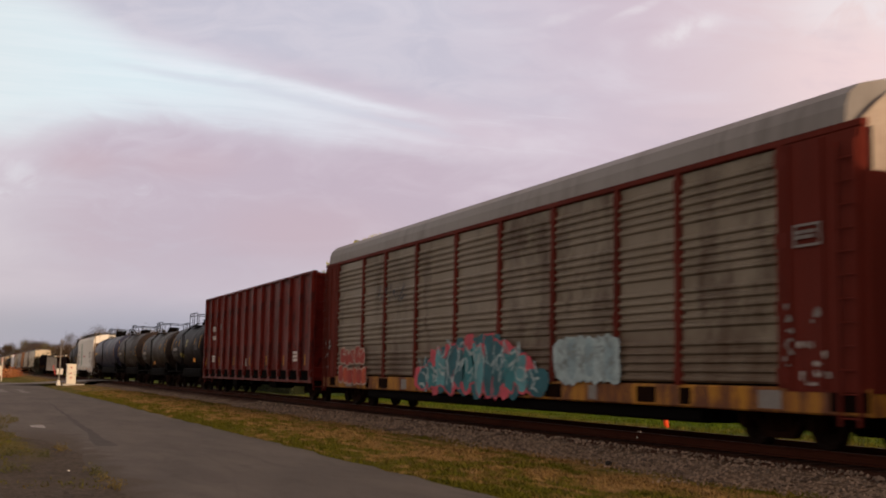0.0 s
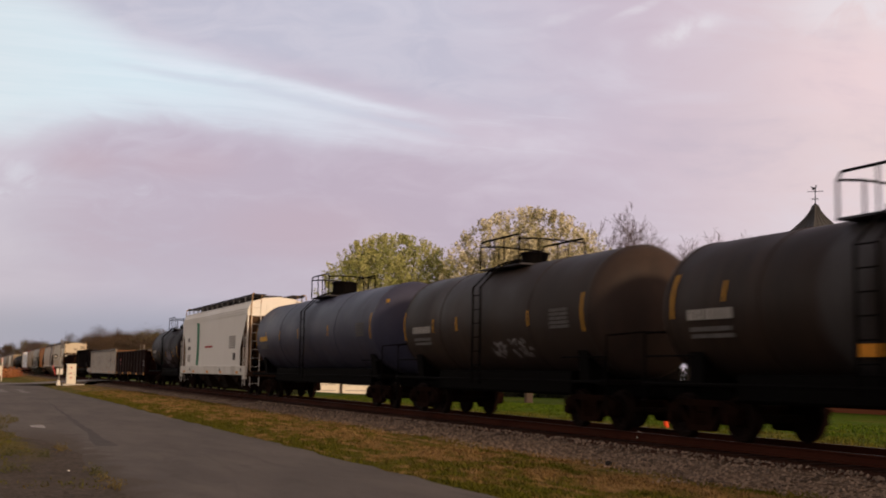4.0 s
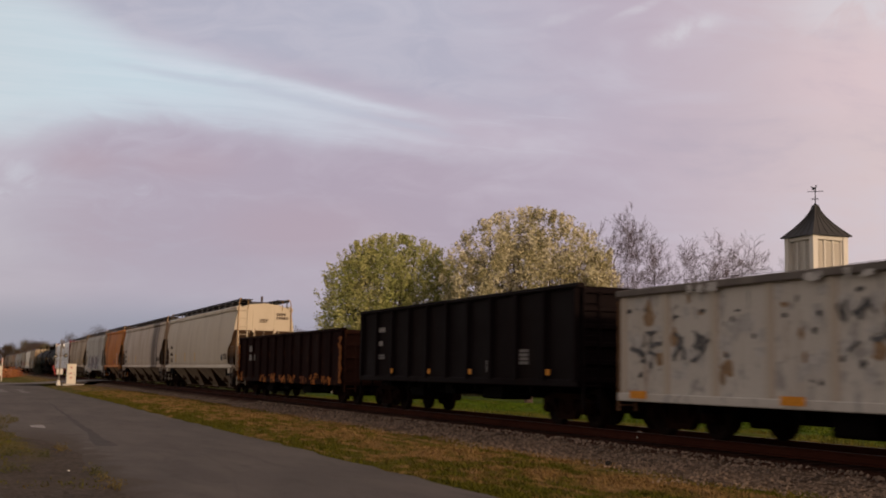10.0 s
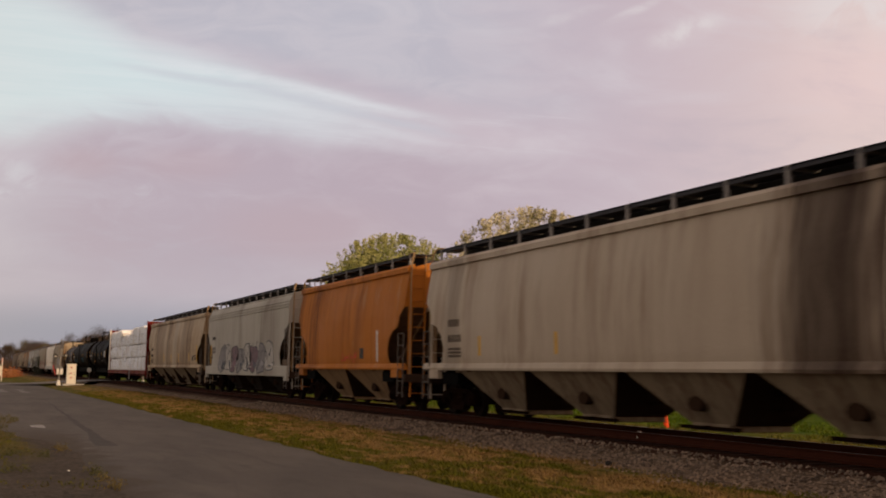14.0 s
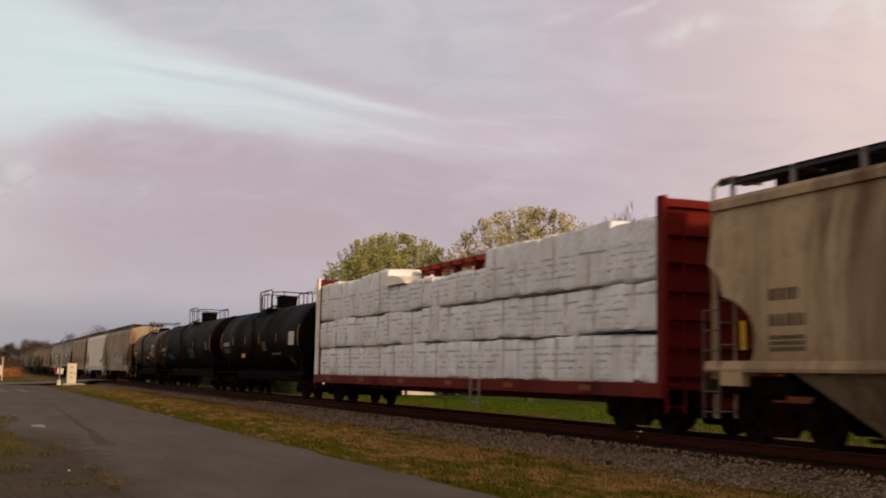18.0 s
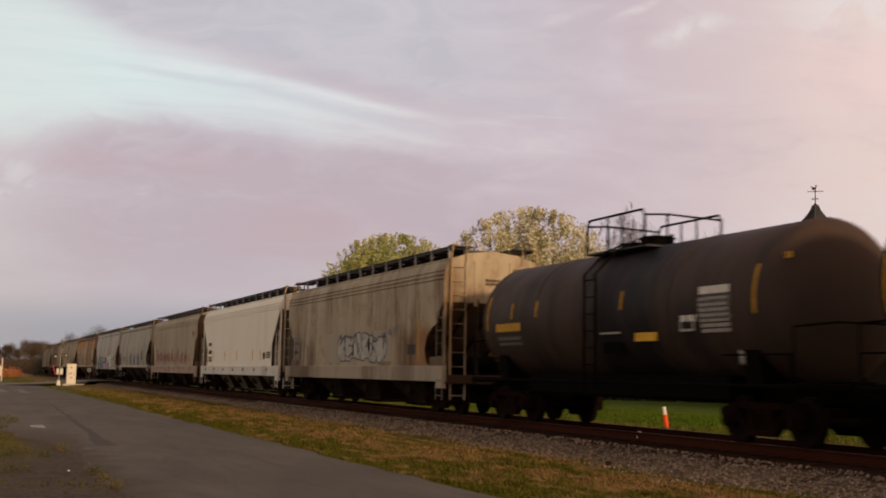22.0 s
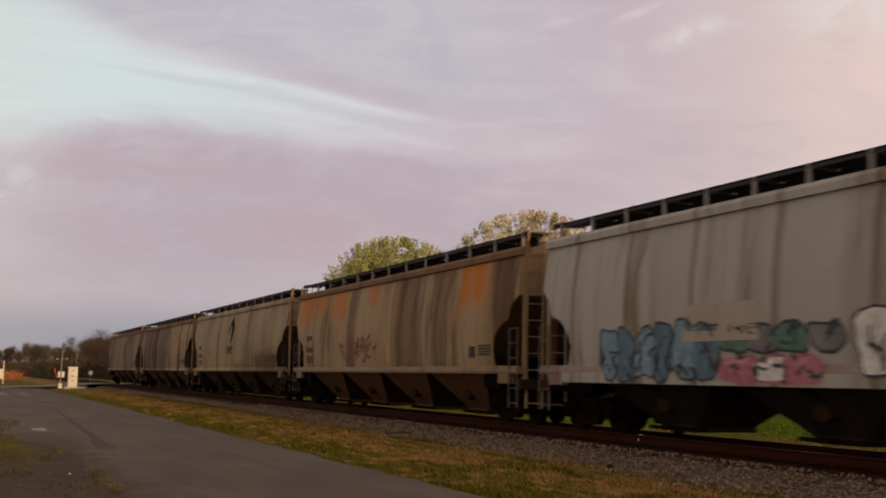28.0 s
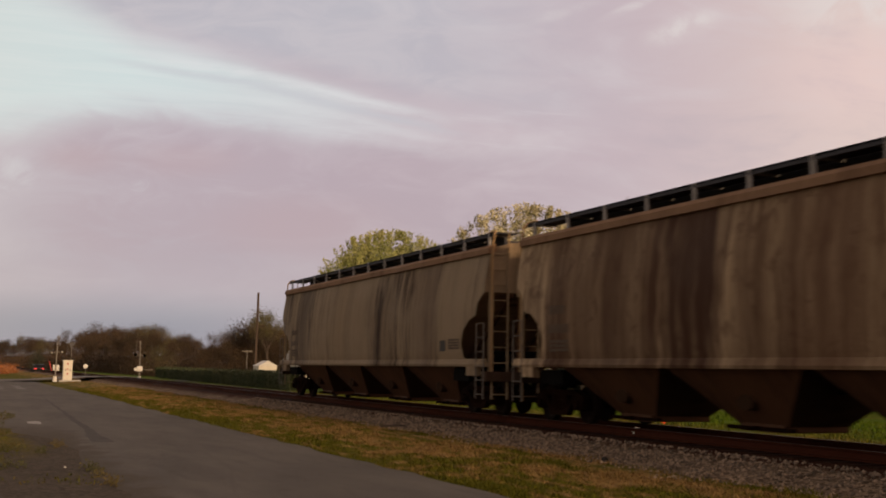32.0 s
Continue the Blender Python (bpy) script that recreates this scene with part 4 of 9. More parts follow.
# ---- autorack ----
def build_autorack(front, rear):
    car, h = start_car("autorack_car", "tall enclosed autorack railcar with grey corrugated panels and graffiti", "railcar", front, rear, 2.6)
    brown = painted("autorack_brown", (0.120, 0.020, 0.014), (0.060, 0.013, 0.010), 0.6, 5, rough=0.65, gloss=0.05)
    zinc = painted("weathered_galvanised_panel", (0.215, 0.185, 0.145), (0.070, 0.045, 0.030), 0.85, 6, rough=0.5, streak=0.5, gloss=0.2, bands=[(0, 30, (0.080, 0.046, 0.028), 0.60, -2.0, 2.0)])
    roofm = painted("galvanised_roof", (0.26, 0.25, 0.25), (0.16, 0.15, 0.15), 0.6, 7, rough=0.5)
    yellow = painted("worn_yellow_sill", (0.42, 0.20, 0.03), (0.16, 0.06, 0.03), 0.9, 8, (0.12, 0.05, 0.03), 0.8, rough=0.7)
    h0 = h - 0.56
    posts = [h0 - d for d in (1.38, 4.37, 6.6, 9.41, 12.28, 15.11, 18.12, 20.9, 23.1, 26.0)]
    bm = bmesh.new()
    box(bm, -h, h, -1.49, 1.49, 0.60, 1.02, 0.03)
    part("deck", bm, yellow, car, "worn yellow side sill")
    rr = random.Random(3)
    for i in range(15):
        x = -h + 1.0 + i * (2 * h - 2.0) / 14 + rr.uniform(-0.4, 0.4)
        patch(car, x, x + rr.uniform(0.3, 0.9), 0.66, 0.96, (M_TRUCK, M_GREY_MARK, M_TRUCK)[i % 3], 1.49, "sill_patch")
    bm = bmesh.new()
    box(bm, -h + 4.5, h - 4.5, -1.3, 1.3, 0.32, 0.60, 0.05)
    part("underframe_fill", bm, M_BLACK, car)
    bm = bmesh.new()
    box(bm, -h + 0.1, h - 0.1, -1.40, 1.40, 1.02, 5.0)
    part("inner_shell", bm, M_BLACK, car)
    for s in (-1, 1):
        for a, b in zip(posts, posts[1:]):
            bm = bmesh.new()
            rows = []
            n = 96
            for i in range(n + 1):
                z = 1.06 + (4.97 - 1.06) * i / n
                off = (0.0, 0.05, 0.05, 0.0)[i % 4]
                if (i // 4) % 6 == 5:
                    off = 0.0
                rows.append([(x, s * (1.45 + off), z) for x in (b + 0.09, a - 0.09)])
            sheet(bm, rows)
            part("side_panel", bm, zinc, car)
        for x in posts:
            bm = bmesh.new()
            box(bm, x - 0.085, x + 0.085, min(s * 1.42, s * 1.53), max(s * 1.42, s * 1.53), 1.0, 5.0, 0.02)
            for z in (1.2, 2.3, 3.4, 4.75):
                box(bm, x - 0.13, x + 0.13, min(s * 1.42, s * 1.515), max(s * 1.42, s * 1.515), z - 0.12, z + 0.12)
            part("side_post", bm, brown, car)
        for e in (-1, 1):
            bm = bmesh.new()
            xa, xb = sorted((e * (h - 0.02), e * (h - (1.86 if e > 0 else 1.38))))
            box(bm, xa, xb, min(s * 1.38, s * 1.50), max(s * 1.38, s * 1.50), 0.95, 5.0, 0.02)
            for x in (xa + 0.12, (xa + xb) / 2, xb - 0.1):
                box(bm, x - 0.05, x + 0.05, min(s * 1.49, s * 1.54), max(s * 1.49, s * 1.54), 1.0, 4.95)
            part("end_side_panel", bm, brown, car, "brown end panel")
            lad = h - 0.22
            ladder(car, (e * (lad + 0.12), s * 1.57), (e * (lad - 0.3), s * 1.57), 0.45, 4.8, 0.36, brown)
        bm = bmesh.new()
        box(bm, -h, h, min(s * 1.40, s * 1.52), max(s * 1.40, s * 1.52), 4.98, 5.10, 0.02)
        part("top_rail", bm, brown, car)
    # end doors split by light: pale sunlit tops, brown shaded part below
    pale_door = painted("sunlit_door_paint", (0.50, 0.44, 0.38), (0.10, 0.04, 0.03), 0.4, 9, rough=0.5)
    # roof: a shallow arch of sheets
    arch = [(1.51, 5.10), (1.49, 5.36), (1.42, 5.57), (1.22, 5.74), (0.7, 5.87), (0, 5.91)]
    arch = arch + [(-y, z) for y, z in arch[-2::-1]]
    bm = bmesh.new()
    for i in range(9):
        a, b = -h + 0.35 + i * (2 * h - 0.7) / 9, -h + 0.35 + (i + 1) * (2 * h - 0.7) / 9 - 0.012
        prism(bm, arch, "x", a, b)
    part("roof", bm, roofm, car, "grey galvanised arched roof")
    for e in (-1, 1):
        for s in (-1, 1):
            bm = bmesh.new()
            rows = []
            for j in range(7):
                y = s * (0.02 + 1.36 * j / 6)
                x = e * (h - 0.02 - 0.10 * (j / 6) ** 2)
                rows.append([(x, y, z) for z in (4.2, 4.6, 5.0, 5.1, 5.15 + 0.75 * (1 - (j / 6) ** 2))])
            sheet(bm, rows)
            part("end_door", bm, pale_door, car, "top of the radial end door, painted pale as sunlit", smooth=True)
    for e in (-1, 1):
        bm = bmesh.new()
        xa, xb = sorted((e * (h - 0.06), e * (h + 0.02)))
        box(bm, xa, xb, -1.45, 1.45, 0.95, 4.3, 0.02)
        part("lower_end_door", bm, brown, car)
    y = 1.535
    cream_line, brick, orange = ("dull_cream", (0.34, 0.25, 0.21)), ("rustred", (0.27, 0.028, 0.020)), ("orange", (0.36, 0.06, 0.025))
    graffiti(car, h0 - 25.3, h0 - 22.6, 1.36, 2.0, 5, [cream_line, brick, brick, cream_line], y, 11, "red bubble letters outlined in cream", strokes=2, wob=0.08)
    graffiti(car, h0 - 25.5, h0 - 22.4, 0.72, 1.36, 6, [cream_line, brick, orange, brick], y, 17, "red bubble letters", strokes=2, wob=0.08)
    graffiti(car, h0 - 17.6, h0 - 9.9, 0.64, 2.2, 12, [("pink", (0.46, 0.07, 0.10)), ("teal", (0.02, 0.10, 0.13)), ("deepteal", (0.03, 0.16, 0.19)), ("skyteal", (0.09, 0.26, 0.30)), ("teal", (0.02, 0.10, 0.13)), ("ice", (0.30, 0.39, 0.42))], y, 12, "large teal and pink spray-painted piece", dome=0.6, cloud=True, strokes=6, wob=0.4)
    graffiti(car, h0 - 9.0, h0 - 6.6, 1.02, 2.0, 6, [("ice", (0.30, 0.39, 0.42)), ("ice", (0.30, 0.39, 0.42)), ("frost", (0.22, 0.31, 0.35)), ("grey", (0.20, 0.25, 0.26))], y, 13, "pale blue-white spray-painted block letters", cloud=True, strokes=5, wob=0.1)
    graffiti(car, h0 - 21.6, h0 - 19.2, 3.2, 3.9, 3, [("ink", (0.06, 0.065, 0.08)), ("ink", (0.06, 0.065, 0.08)), ("ink", (0.06, 0.065, 0.08))], 1.50, 14, fill=False)
    frame_box(car, h0 - 1.0, h0 - 0.35, 3.25, 3.62, M_GREY_MARK, 1.545, 0.04)
    stencil(car, h0 - 0.95, 3.52, 0.5, 0.06, M_GREY_MARK, 1.545, 2)
    smudges(car, h0 - 1.25, h0 - 1.0, 1.35, 2.4, 12, M_GREY_MARK, 1.545, 31, (0.04, 0.13))
    smudges(car, h0 - 0.9, h0 - 0.2, 1.05, 1.75, 14, M_PALE_MARK, 1.545, 32, (0.04, 0.15))
    smudges(car, h0 - 0.7, h0 - 0.3, 1.9, 2.3, 5, M_GREY_MARK, 1.545, 33, (0.06, 0.18))
    smudges(car, -h + 0.15, -h + 0.9, 1.0, 2.3, 9, M_GREY_MARK, 1.545, 34, (0.05, 0.2))
    return car


# ---- gondolas ----
def build_gondola(front, rear, z0, z1, ribs, body, label, name="gondola_car", end_ribs=6, rib_depth=0.10, end_body=None, top=0.10, inset=1.45, arch=False, category="gondola", rib_body=None, chord=None):
    car, h = start_car(name, label, category, front, rear, inset)
    w = 1.48
    for s in (-1, 1):
        bm = bmesh.new()
        ya, yb = sorted((s * (w - 0.06), s * w))
        box(bm, -h + 0.02, h - 0.02, ya, yb, z0 + (0.38 if arch else 0.05), z1)
        part("side", bm, body, car)
        bm = bmesh.new()
        ya, yb = sorted((s * (w - 0.10), s * (w + 0.11)))
        box(bm, -h, h, ya, yb, z1 - top * 0.3, z1 + top * 0.7, 0.02)
        part("top_chord", bm, chord or body, car)
        bm = bmesh.new()
        ya, yb = sorted((s * (w - 0.05), s * (w + 0.07)))
        if arch:
            box(bm, -h + 0.02, h - 0.02, ya, yb, z0 - 0.10, z0 - 0.01, 0.015)
            # black backing plate stands in for the dark inside the rib openings
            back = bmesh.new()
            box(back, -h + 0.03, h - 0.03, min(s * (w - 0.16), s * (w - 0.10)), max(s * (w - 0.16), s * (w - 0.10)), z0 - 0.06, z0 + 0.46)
            part("arch_backing", back, M_BLACK, car)
        else:
            box(bm, -h + 0.02, h - 0.02, ya, yb, z0, z0 + 0.16, 0.015)
        part("side_sill", bm, body, car)
        me = None
        for i in range(ribs):
            if me is None:
                bm = bmesh.new()
                a, b = s * w, s * (w + rib_depth)
                q = [(-0.11, a), (-0.07, b), (0.07, b), (0.11, a)]
                prism(bm, q, "z", z0 + 0.12, z1 - 0.02)
                if arch:
                    prism(bm, [(-0.30, z0 + 0.42), (-0.17, z0 + 0.30), (-0.15, z0 + 0.06), (-0.30, z0 - 0.02), (-0.30, z0 - 0.10), (0.30, z0 - 0.10), (0.30, z0 - 0.02), (0.15, z0 + 0.06), (0.17, z0 + 0.30), (0.30, z0 + 0.42)], "y", min(a, b) - 0.04 * s, max(a, b) - 0.075)
                me = mesh_of(bm, rib_body or body)
            part("rib", me, None, car, at=pose(-h + 0.16 + (2 * h - 0.32) * i / (ribs - 1), 0, 0))
    for e in (-1, 1):
        bm = bmesh.new()
        xa, xb = sorted((e * (h - 0.08), e * (h - 0.02)))
        box(bm, xa, xb, -w, w, z0, z1)
        part("end_wall", bm, end_body or body, car)
        for i in range(end_ribs):
            bm = bmesh.new()
            z = z0 + 0.15 + (z1 - z0 - 0.25) * i / max(1, end_ribs - 1)
            xa, xb = sorted((e * (h - 0.02), e * (h + 0.07)))
            box(bm, xa, xb, -w + 0.03, w - 0.03, z - 0.06, z + 0.06, 0.02)
            part("end_rib", bm, end_body or body, car)
        for s in (-1, 1):
            ladder(car, (e * (h + 0.09), s * (w - 0.02)), (e * (h + 0.09), s * (w - 0.42)), 0.45, z1 - 0.1, 0.36, end_body or body)
    bm = bmesh.new()
    box(bm, -h + 0.05, h - 0.05, -w + 0.05, w - 0.05, z0 - 0.02, z0 + 0.10)
    box(bm, -h, h, -0.28, 0.28, z0 - 0.30, z0, 0.02)
    for i in range(7):
        x = -h + 2.6 + (2 * h - 5.2) * i / 6
        box(bm, x - 0.06, x + 0.06, -w + 0.1, w - 0.1, z0 - 0.16, z0)
    part("floor_frame", bm, M_BLACK, car)
    for x, w2, d in ((-h * 0.42, 0.5, 0.42), (-h * 0.08, 0.35, 0.30), (h * 0.30, 0.6, 0.38)):
        bm = bmesh.new()
        box(bm, x - w2, x + w2, -1.15, -0.3, z0 - d, z0 - 0.02, 0.05)
        rod(bm, (x - w2 - 1.2, -0.8, z0 - d * 0.6), (x + w2 + 1.2, -0.8, z0 - d * 0.6), 0.03, 6)
        part("brake_rigging", bm, M_BLACK, car)
    return car, h


# ---- covered hoppers ----
CURVED = [(1.30, 1.49), (1.6, 1.54), (2.2, 1.565), (2.9, 1.545), (3.5, 1.475), (3.95, 1.40), (4.23, 1.34)]
FLAT = [(1.30, 1.52), (3.72, 1.52), (3.95, 1.49), (4.17, 1.43), (4.34, 1.34)]
CUT_ROUND = [(1.30, 1.15), (1.5, 1.42), (1.85, 1.55), (2.2, 1.38), (2.45, 1.02), (2.56, 0.62), (2.9, 0.50), (3.15, 0.14)]
CUT_LONG = [(1.30, 1.40), (3.05, 0.32), (3.2, 0.14)]
CUT_SLANT = [(1.30, 1.45), (2.28, 1.45), (3.68, 0.26), (3.76, 0.14)]


M_END = painted("end_platform_grime", (0.055, 0.032, 0.022), (0.016, 0.010, 0.008), 0.8, 64, rough=0.85)
M_SLOPE = painted("slope_sheet_rust", (0.17, 0.105, 0.068), (0.05, 0.028, 0.018), 0.7, 65, rough=0.85)
M_BAY = painted("bay_cream_stained", (0.27, 0.215, 0.155), (0.10, 0.062, 0.040), 0.6, 66, rough=0.7, blotch=(0.12, 0.075, 0.05), blotch_amount=0.45)
# dark rust of bay slopes and pads; the slopes' shade is painted in too
M_BAY_SLOPE = painted("bay_slope_rust_shade", (0.040, 0.022, 0.014), (0.014, 0.008, 0.006), 0.8, 68, rough=0.9, gloss=0.03)
M_SHEAR = painted("shear_plate_grime", (0.19, 0.14, 0.10), (0.12, 0.075, 0.05), 0.7, 69, rough=0.8)
M_RAIL_TAN = painted("rusty_tan_handrail", (0.36, 0.24, 0.13), (0.14, 0.065, 0.028), 0.7, 80, rough=0.7)
M_BRACKET = plain("pale_walkway_bracket", (0.27, 0.25, 0.245), 0.6, 0.2)
M_POST = plain("grey_bracket", (0.115, 0.098, 0.088), 0.6, 0.2)


def build_hopper(front, rear, style, body, label, bays=4, sill=None, bay=None, end=None, top=0.0, deep=None, name="covered_hopper_car", inset=1.45, cut=None, posts=13, beam=None, ladders=None):
    """A covered hopper: curved or flat sides cut away over the end platforms, slope sheets, hopper bays, roof, hatches and running boards."""
    car, h = start_car(name, label, "hopper car", front, rear, inset)
    prof = [(z + (top if z > 2 else 0), y) for z, y in (CURVED if style == "curved" else FLAT)]
    cut = cut or (CUT_ROUND if style == "curved" else CUT_SLANT)
    sill, bay, end = sill or body, bay or M_BAY, end or body
    eave, roof = prof[-1][0], prof[-1][0] + 0.30
    lift = 0.15 if style == "curved" else 0.08

    def side(z):
        return lerp(prof, z)
    zs = sorted({z for z, _ in prof} | {z for z, _ in cut} | {1.7, 2.0, 2.7, 3.3})
    zs = [z for z in zs if z <= eave]
    for s in (-1, 1):
        bm = bmesh.new()
        rows, rows2 = [], []
        for z in zs:
            e = h - lerp(cut, z)
            rows.append([(-e + 2 * e * i / 12, s * side(z), z) for i in range(13)])
            rows2.append([(-e + 2 * e * i / 12, s * (side(z) - 0.03), z) for i in range(13)])
        sheet(bm, rows)
        sheet(bm, rows2)
        part("side_sheet", bm, body, car, smooth=True)
        if style == "flat":
            for z in (3.82, 3.94, 4.06):
                bm = bmesh.new()
                yy = s * side(z + top)
                box(bm, -h + 0.12, h - 0.12, min(yy, yy + s * 0.035), max(yy, yy + s * 0.035), z + top - 0.025, z + top + 0.025, 0.012)
                part("side_bead", bm, body, car)
            lo = 0.92 if deep is None else deep
            bm = bmesh.new()
            ya, yb = sorted((s * 1.46, s * 1.575))
            box(bm, -h, h, ya, yb, lo, 1.36, 0.015)
            box(bm, -h + 0.02, -h + 0.5, ya, yb, lo - 0.18, lo + 0.05)
            box(bm, h - 0.5, h - 0.02, ya, yb, lo - 0.18, lo + 0.05)
            part("side_sill", bm, sill, car)
        else:
            bm = bmesh.new()
            ya, yb = sorted((s * 1.40, s * 1.56))
            prism(bm, [(s * 1.40, 1.24), (s * 1.56, 1.24), (s * 1.575, 1.30), (s * 1.53, 1.42), (s * 1.48, 1.44)], "x", -h + 0.05, h - 0.05)
            for e in (-1, 1):
                xa, xb = sorted((e * (h - 0.55), e * (h - 1.15)))
                box(bm, xa, xb, ya, yb, 1.00, 1.30, 0.015)
            part("side_sill", bm, sill, car)
        seam = None
        n_seam = max(3, int(h / 1.45))
        for i in range(1, n_seam):
            if seam is None:
                bm = bmesh.new()
                zz = [z for z in zs if 1.45 <= z <= eave - 0.1]
                for za, zb2 in zip(zz, zz[1:]):
                    q = [(x, s * (side(z) + d), z) for x, z, d in ((-0.022, za, 0.001), (0, za, 0.006), (0, zb2, 0.006), (-0.022, zb2, 0.001))]
                    bm.faces.new([bm.verts.new(p) for p in q])
                    q = [(x, s * (side(z) + d), z) for x, z, d in ((0, za, 0.006), (0.022, za, 0.001), (0.022, zb2, 0.001), (0, zb2, 0.006))]
                    bm.faces.new([bm.verts.new(p) for p in q])
                seam = mesh_of(bm, body)
            x = -h + 2 * h * i / n_seam
            if abs(x) < h - 1.8:
                part("weld_seam", seam, None, car, at=pose(x, 0, 0))
        # eave beam
        bm = bmesh.new()
        if style == "curved":
            prism(bm, [(s * 1.30, eave - 0.10), (s * 1.435, eave - 0.085), (s * 1.435, eave + 0.05), (s * 1.37, eave + 0.13), (s * 1.22, eave + 0.17), (s * 1.20, eave)], "x", -h + 0.10, h - 0.10)
        else:
            ye = s * (side(eave) + 0.015)
            box(bm, -h + 0.10, h - 0.10, min(ye, ye - s * 0.12), max(ye, ye - s * 0.12), eave - 0.10, eave + 0.05, 0.02)
        part("roof_beam", bm, beam or body, car)
        # running board on brackets
        bm = bmesh.new()
        ya, yb = sorted((s * 0.62, s * 1.24))
        box(bm, -h + 0.10, h - 0.10, ya, yb, roof + lift, roof + lift + 0.03)
        ya, yb = sorted((s * 1.215, s * 1.24))
        box(bm, -h + 0.10, h - 0.10, ya, yb, roof + lift - 0.06, roof + lift + 0.04)
        part("running_board", bm, M_GRATE, car, "dark grating walkway")
        bm = bmesh.new()
        ya, yb = sorted((s * 0.52, s * 0.60))
        box(bm, -h + 0.9, h - 0.9, ya, yb, roof - 0.22, roof + lift + 0.01)
        part("hatch_coaming", bm, M_GRATE, car)
        bm = bmesh.new()
        yb = s * 1.25
        box(bm, -0.045, 0.045, min(yb, yb - s * 0.05), max(yb, yb - s * 0.05), eave - 0.02, roof + lift + 0.03)
        box(bm, -0.03, 0.03, min(yb, s * 0.6), max(yb, s * 0.6), roof + lift - 0.04, roof + lift)
        me = mesh_of(bm, M_BRACKET)
        for i in range(posts):
            part("walkway_bracket", me, None, car, at=pose(-h + 0.5 + (2 * h - 1.0) * i / (posts - 1), 0, 0))
    # roof sheet
    bm = bmesh.new()
    ry = side(eave)
    prism(bm, [(-ry, eave - 0.04), (-ry, eave + 0.02), (-0.75, roof - 0.08), (0, roof), (0.75, roof - 0.08), (ry, eave + 0.02), (ry, eave - 0.04)], "x", -h + 0.12, h - 0.12)
    part("roof", bm, body, car)
    n = max(4, int(h / 1.3))
    bm = bmesh.new()
    box(bm, -0.72 * h / n * 1.1, 0.72 * h / n * 1.1, -0.46, 0.46, roof - 0.06, roof + 0.13, 0.04)
    me = mesh_of(bm, M_GRATE)
    for i in range(n):
        part("hatch_cover", me, None, car, at=pose(-h + 1.2 + (2 * h - 2.4) * (i + 0.5) / n, 0, 0))
    # ends and slope sheets
    low = cut[-1][0]
    for e in (-1, 1):
        bm = bmesh.new()
        xe = e * (h - 0.13)
        rows = []
        for z in [low] + [z for z in zs if z > low]:
            rows.append([(xe, -side(z) + 2 * side(z) * j / 6, z) for j in range(7)])
        rows.append([(xe, (-1 + j / 3) * ry * 0.999, eave + 0.02 + (roof - eave - 0.02) * (1 - abs(-1 + j / 3))) for j in range(7)])
        sheet(bm, rows)
        xa, xb = sorted((xe - e * 0.03, xe + e * 0.03))
        for yy in (-0.55, 0.55):
            box(bm, xa, xb, yy - 0.05, yy + 0.05, low - 0.1, eave)
        part("end_sheet", bm, end, car)
        bm = bmesh.new()
        xa, xb = sorted((xe + e * 0.002, xe + e * 0.010))
        for yy, zz, n, wd in ((0.60, eave - 0.18, 4, 0.10), (0.60, eave - 0.36, 5, 0.10), (-0.25, eave - 0.50, 6, 0.06), (-0.25, eave - 0.60, 5, 0.06)):
            for q in range(n):
                box(bm, xa, xb, yy + q * wd * 1.25, yy + q * wd * 1.25 + wd, zz - wd * 1.3, zz)
        tagged(part("stencil", bm, M_BROWN_MARK, car), "rows of small stencilled lettering", kind="stuff")
        bm = bmesh.new()
        x2 = e * (h - 3.1)
        wl = side(2.0) - 0.05
        rows = [[(xe, -wl, low), (xe, wl, low)], [(x2, -wl, 1.2), (x2, wl, 1.2)], [(x2 - e * 0.05, -wl, 1.25), (x2 - e * 0.05, wl, 1.25)]]
        sheet(bm, rows)
        part("slope_sheet", bm, M_SLOPE, car, "rust-brown slope sheet")
        for yy in (-0.75, 0.0, 0.75):
            bm = bmesh.new()
            prism(bm, [(xe, low - 0.02), (xe, low - 0.12), (x2, 1.08), (x2, 1.2)], "y", yy - 0.03, yy + 0.03)
            part("slope_stiffener", bm, bay, car)
        # platform, end posts, ladders
        bm = bmesh.new()
        xa, xb = sorted((e * (h - 0.28), e * h))
        box(bm, xa, xb, -1.5, 1.5, 0.86, 1.12, 0.02)
        xa, xb = sorted((e * (h - 2.2), e * (h - 0.2)))
        box(bm, xa, xb, -0.55, 0.55, 1.02, 1.10)
        part("end_sill", bm, M_END, car, "rusty dark end sill")
        bm = bmesh.new()
        xa, xb = sorted((e * (h - 2.3), e * (h - 1.25)))
        box(bm, xa, xb, -1.42, 1.42, 0.86, 1.18, 0.03)
        part("body_bolster", bm, M_BLACK, car)
        bm = bmesh.new()
        rod(bm, (e * (h - 0.75), -1.0, 1.45), (e * (h - 0.75), 0.3, 1.45), 0.22, 14)
        part("air_reservoir", bm, M_BLACK, car)
        bm = bmesh.new()
        for yy in (-0.5, 0.5):
            box(bm, e * (h - 0.16) - 0.05, e * (h - 0.16) + 0.05, yy - 0.05, yy + 0.05, 1.1, low + 0.1)
        part("end_post", bm, bay, car)
        bm = bmesh.new()
        rod(bm, (e * (h - 1.0), -0.2, 1.35), (e * (h - 1.0), 0.55, 1.35), 0.18, 12)
        rod(bm, (e * (h - 1.5), -0.9, 1.3), (e * (h - 1.5), -0.4, 1.3), 0.13, 10)
        part("brake_gear", bm, M_BLACK, car)
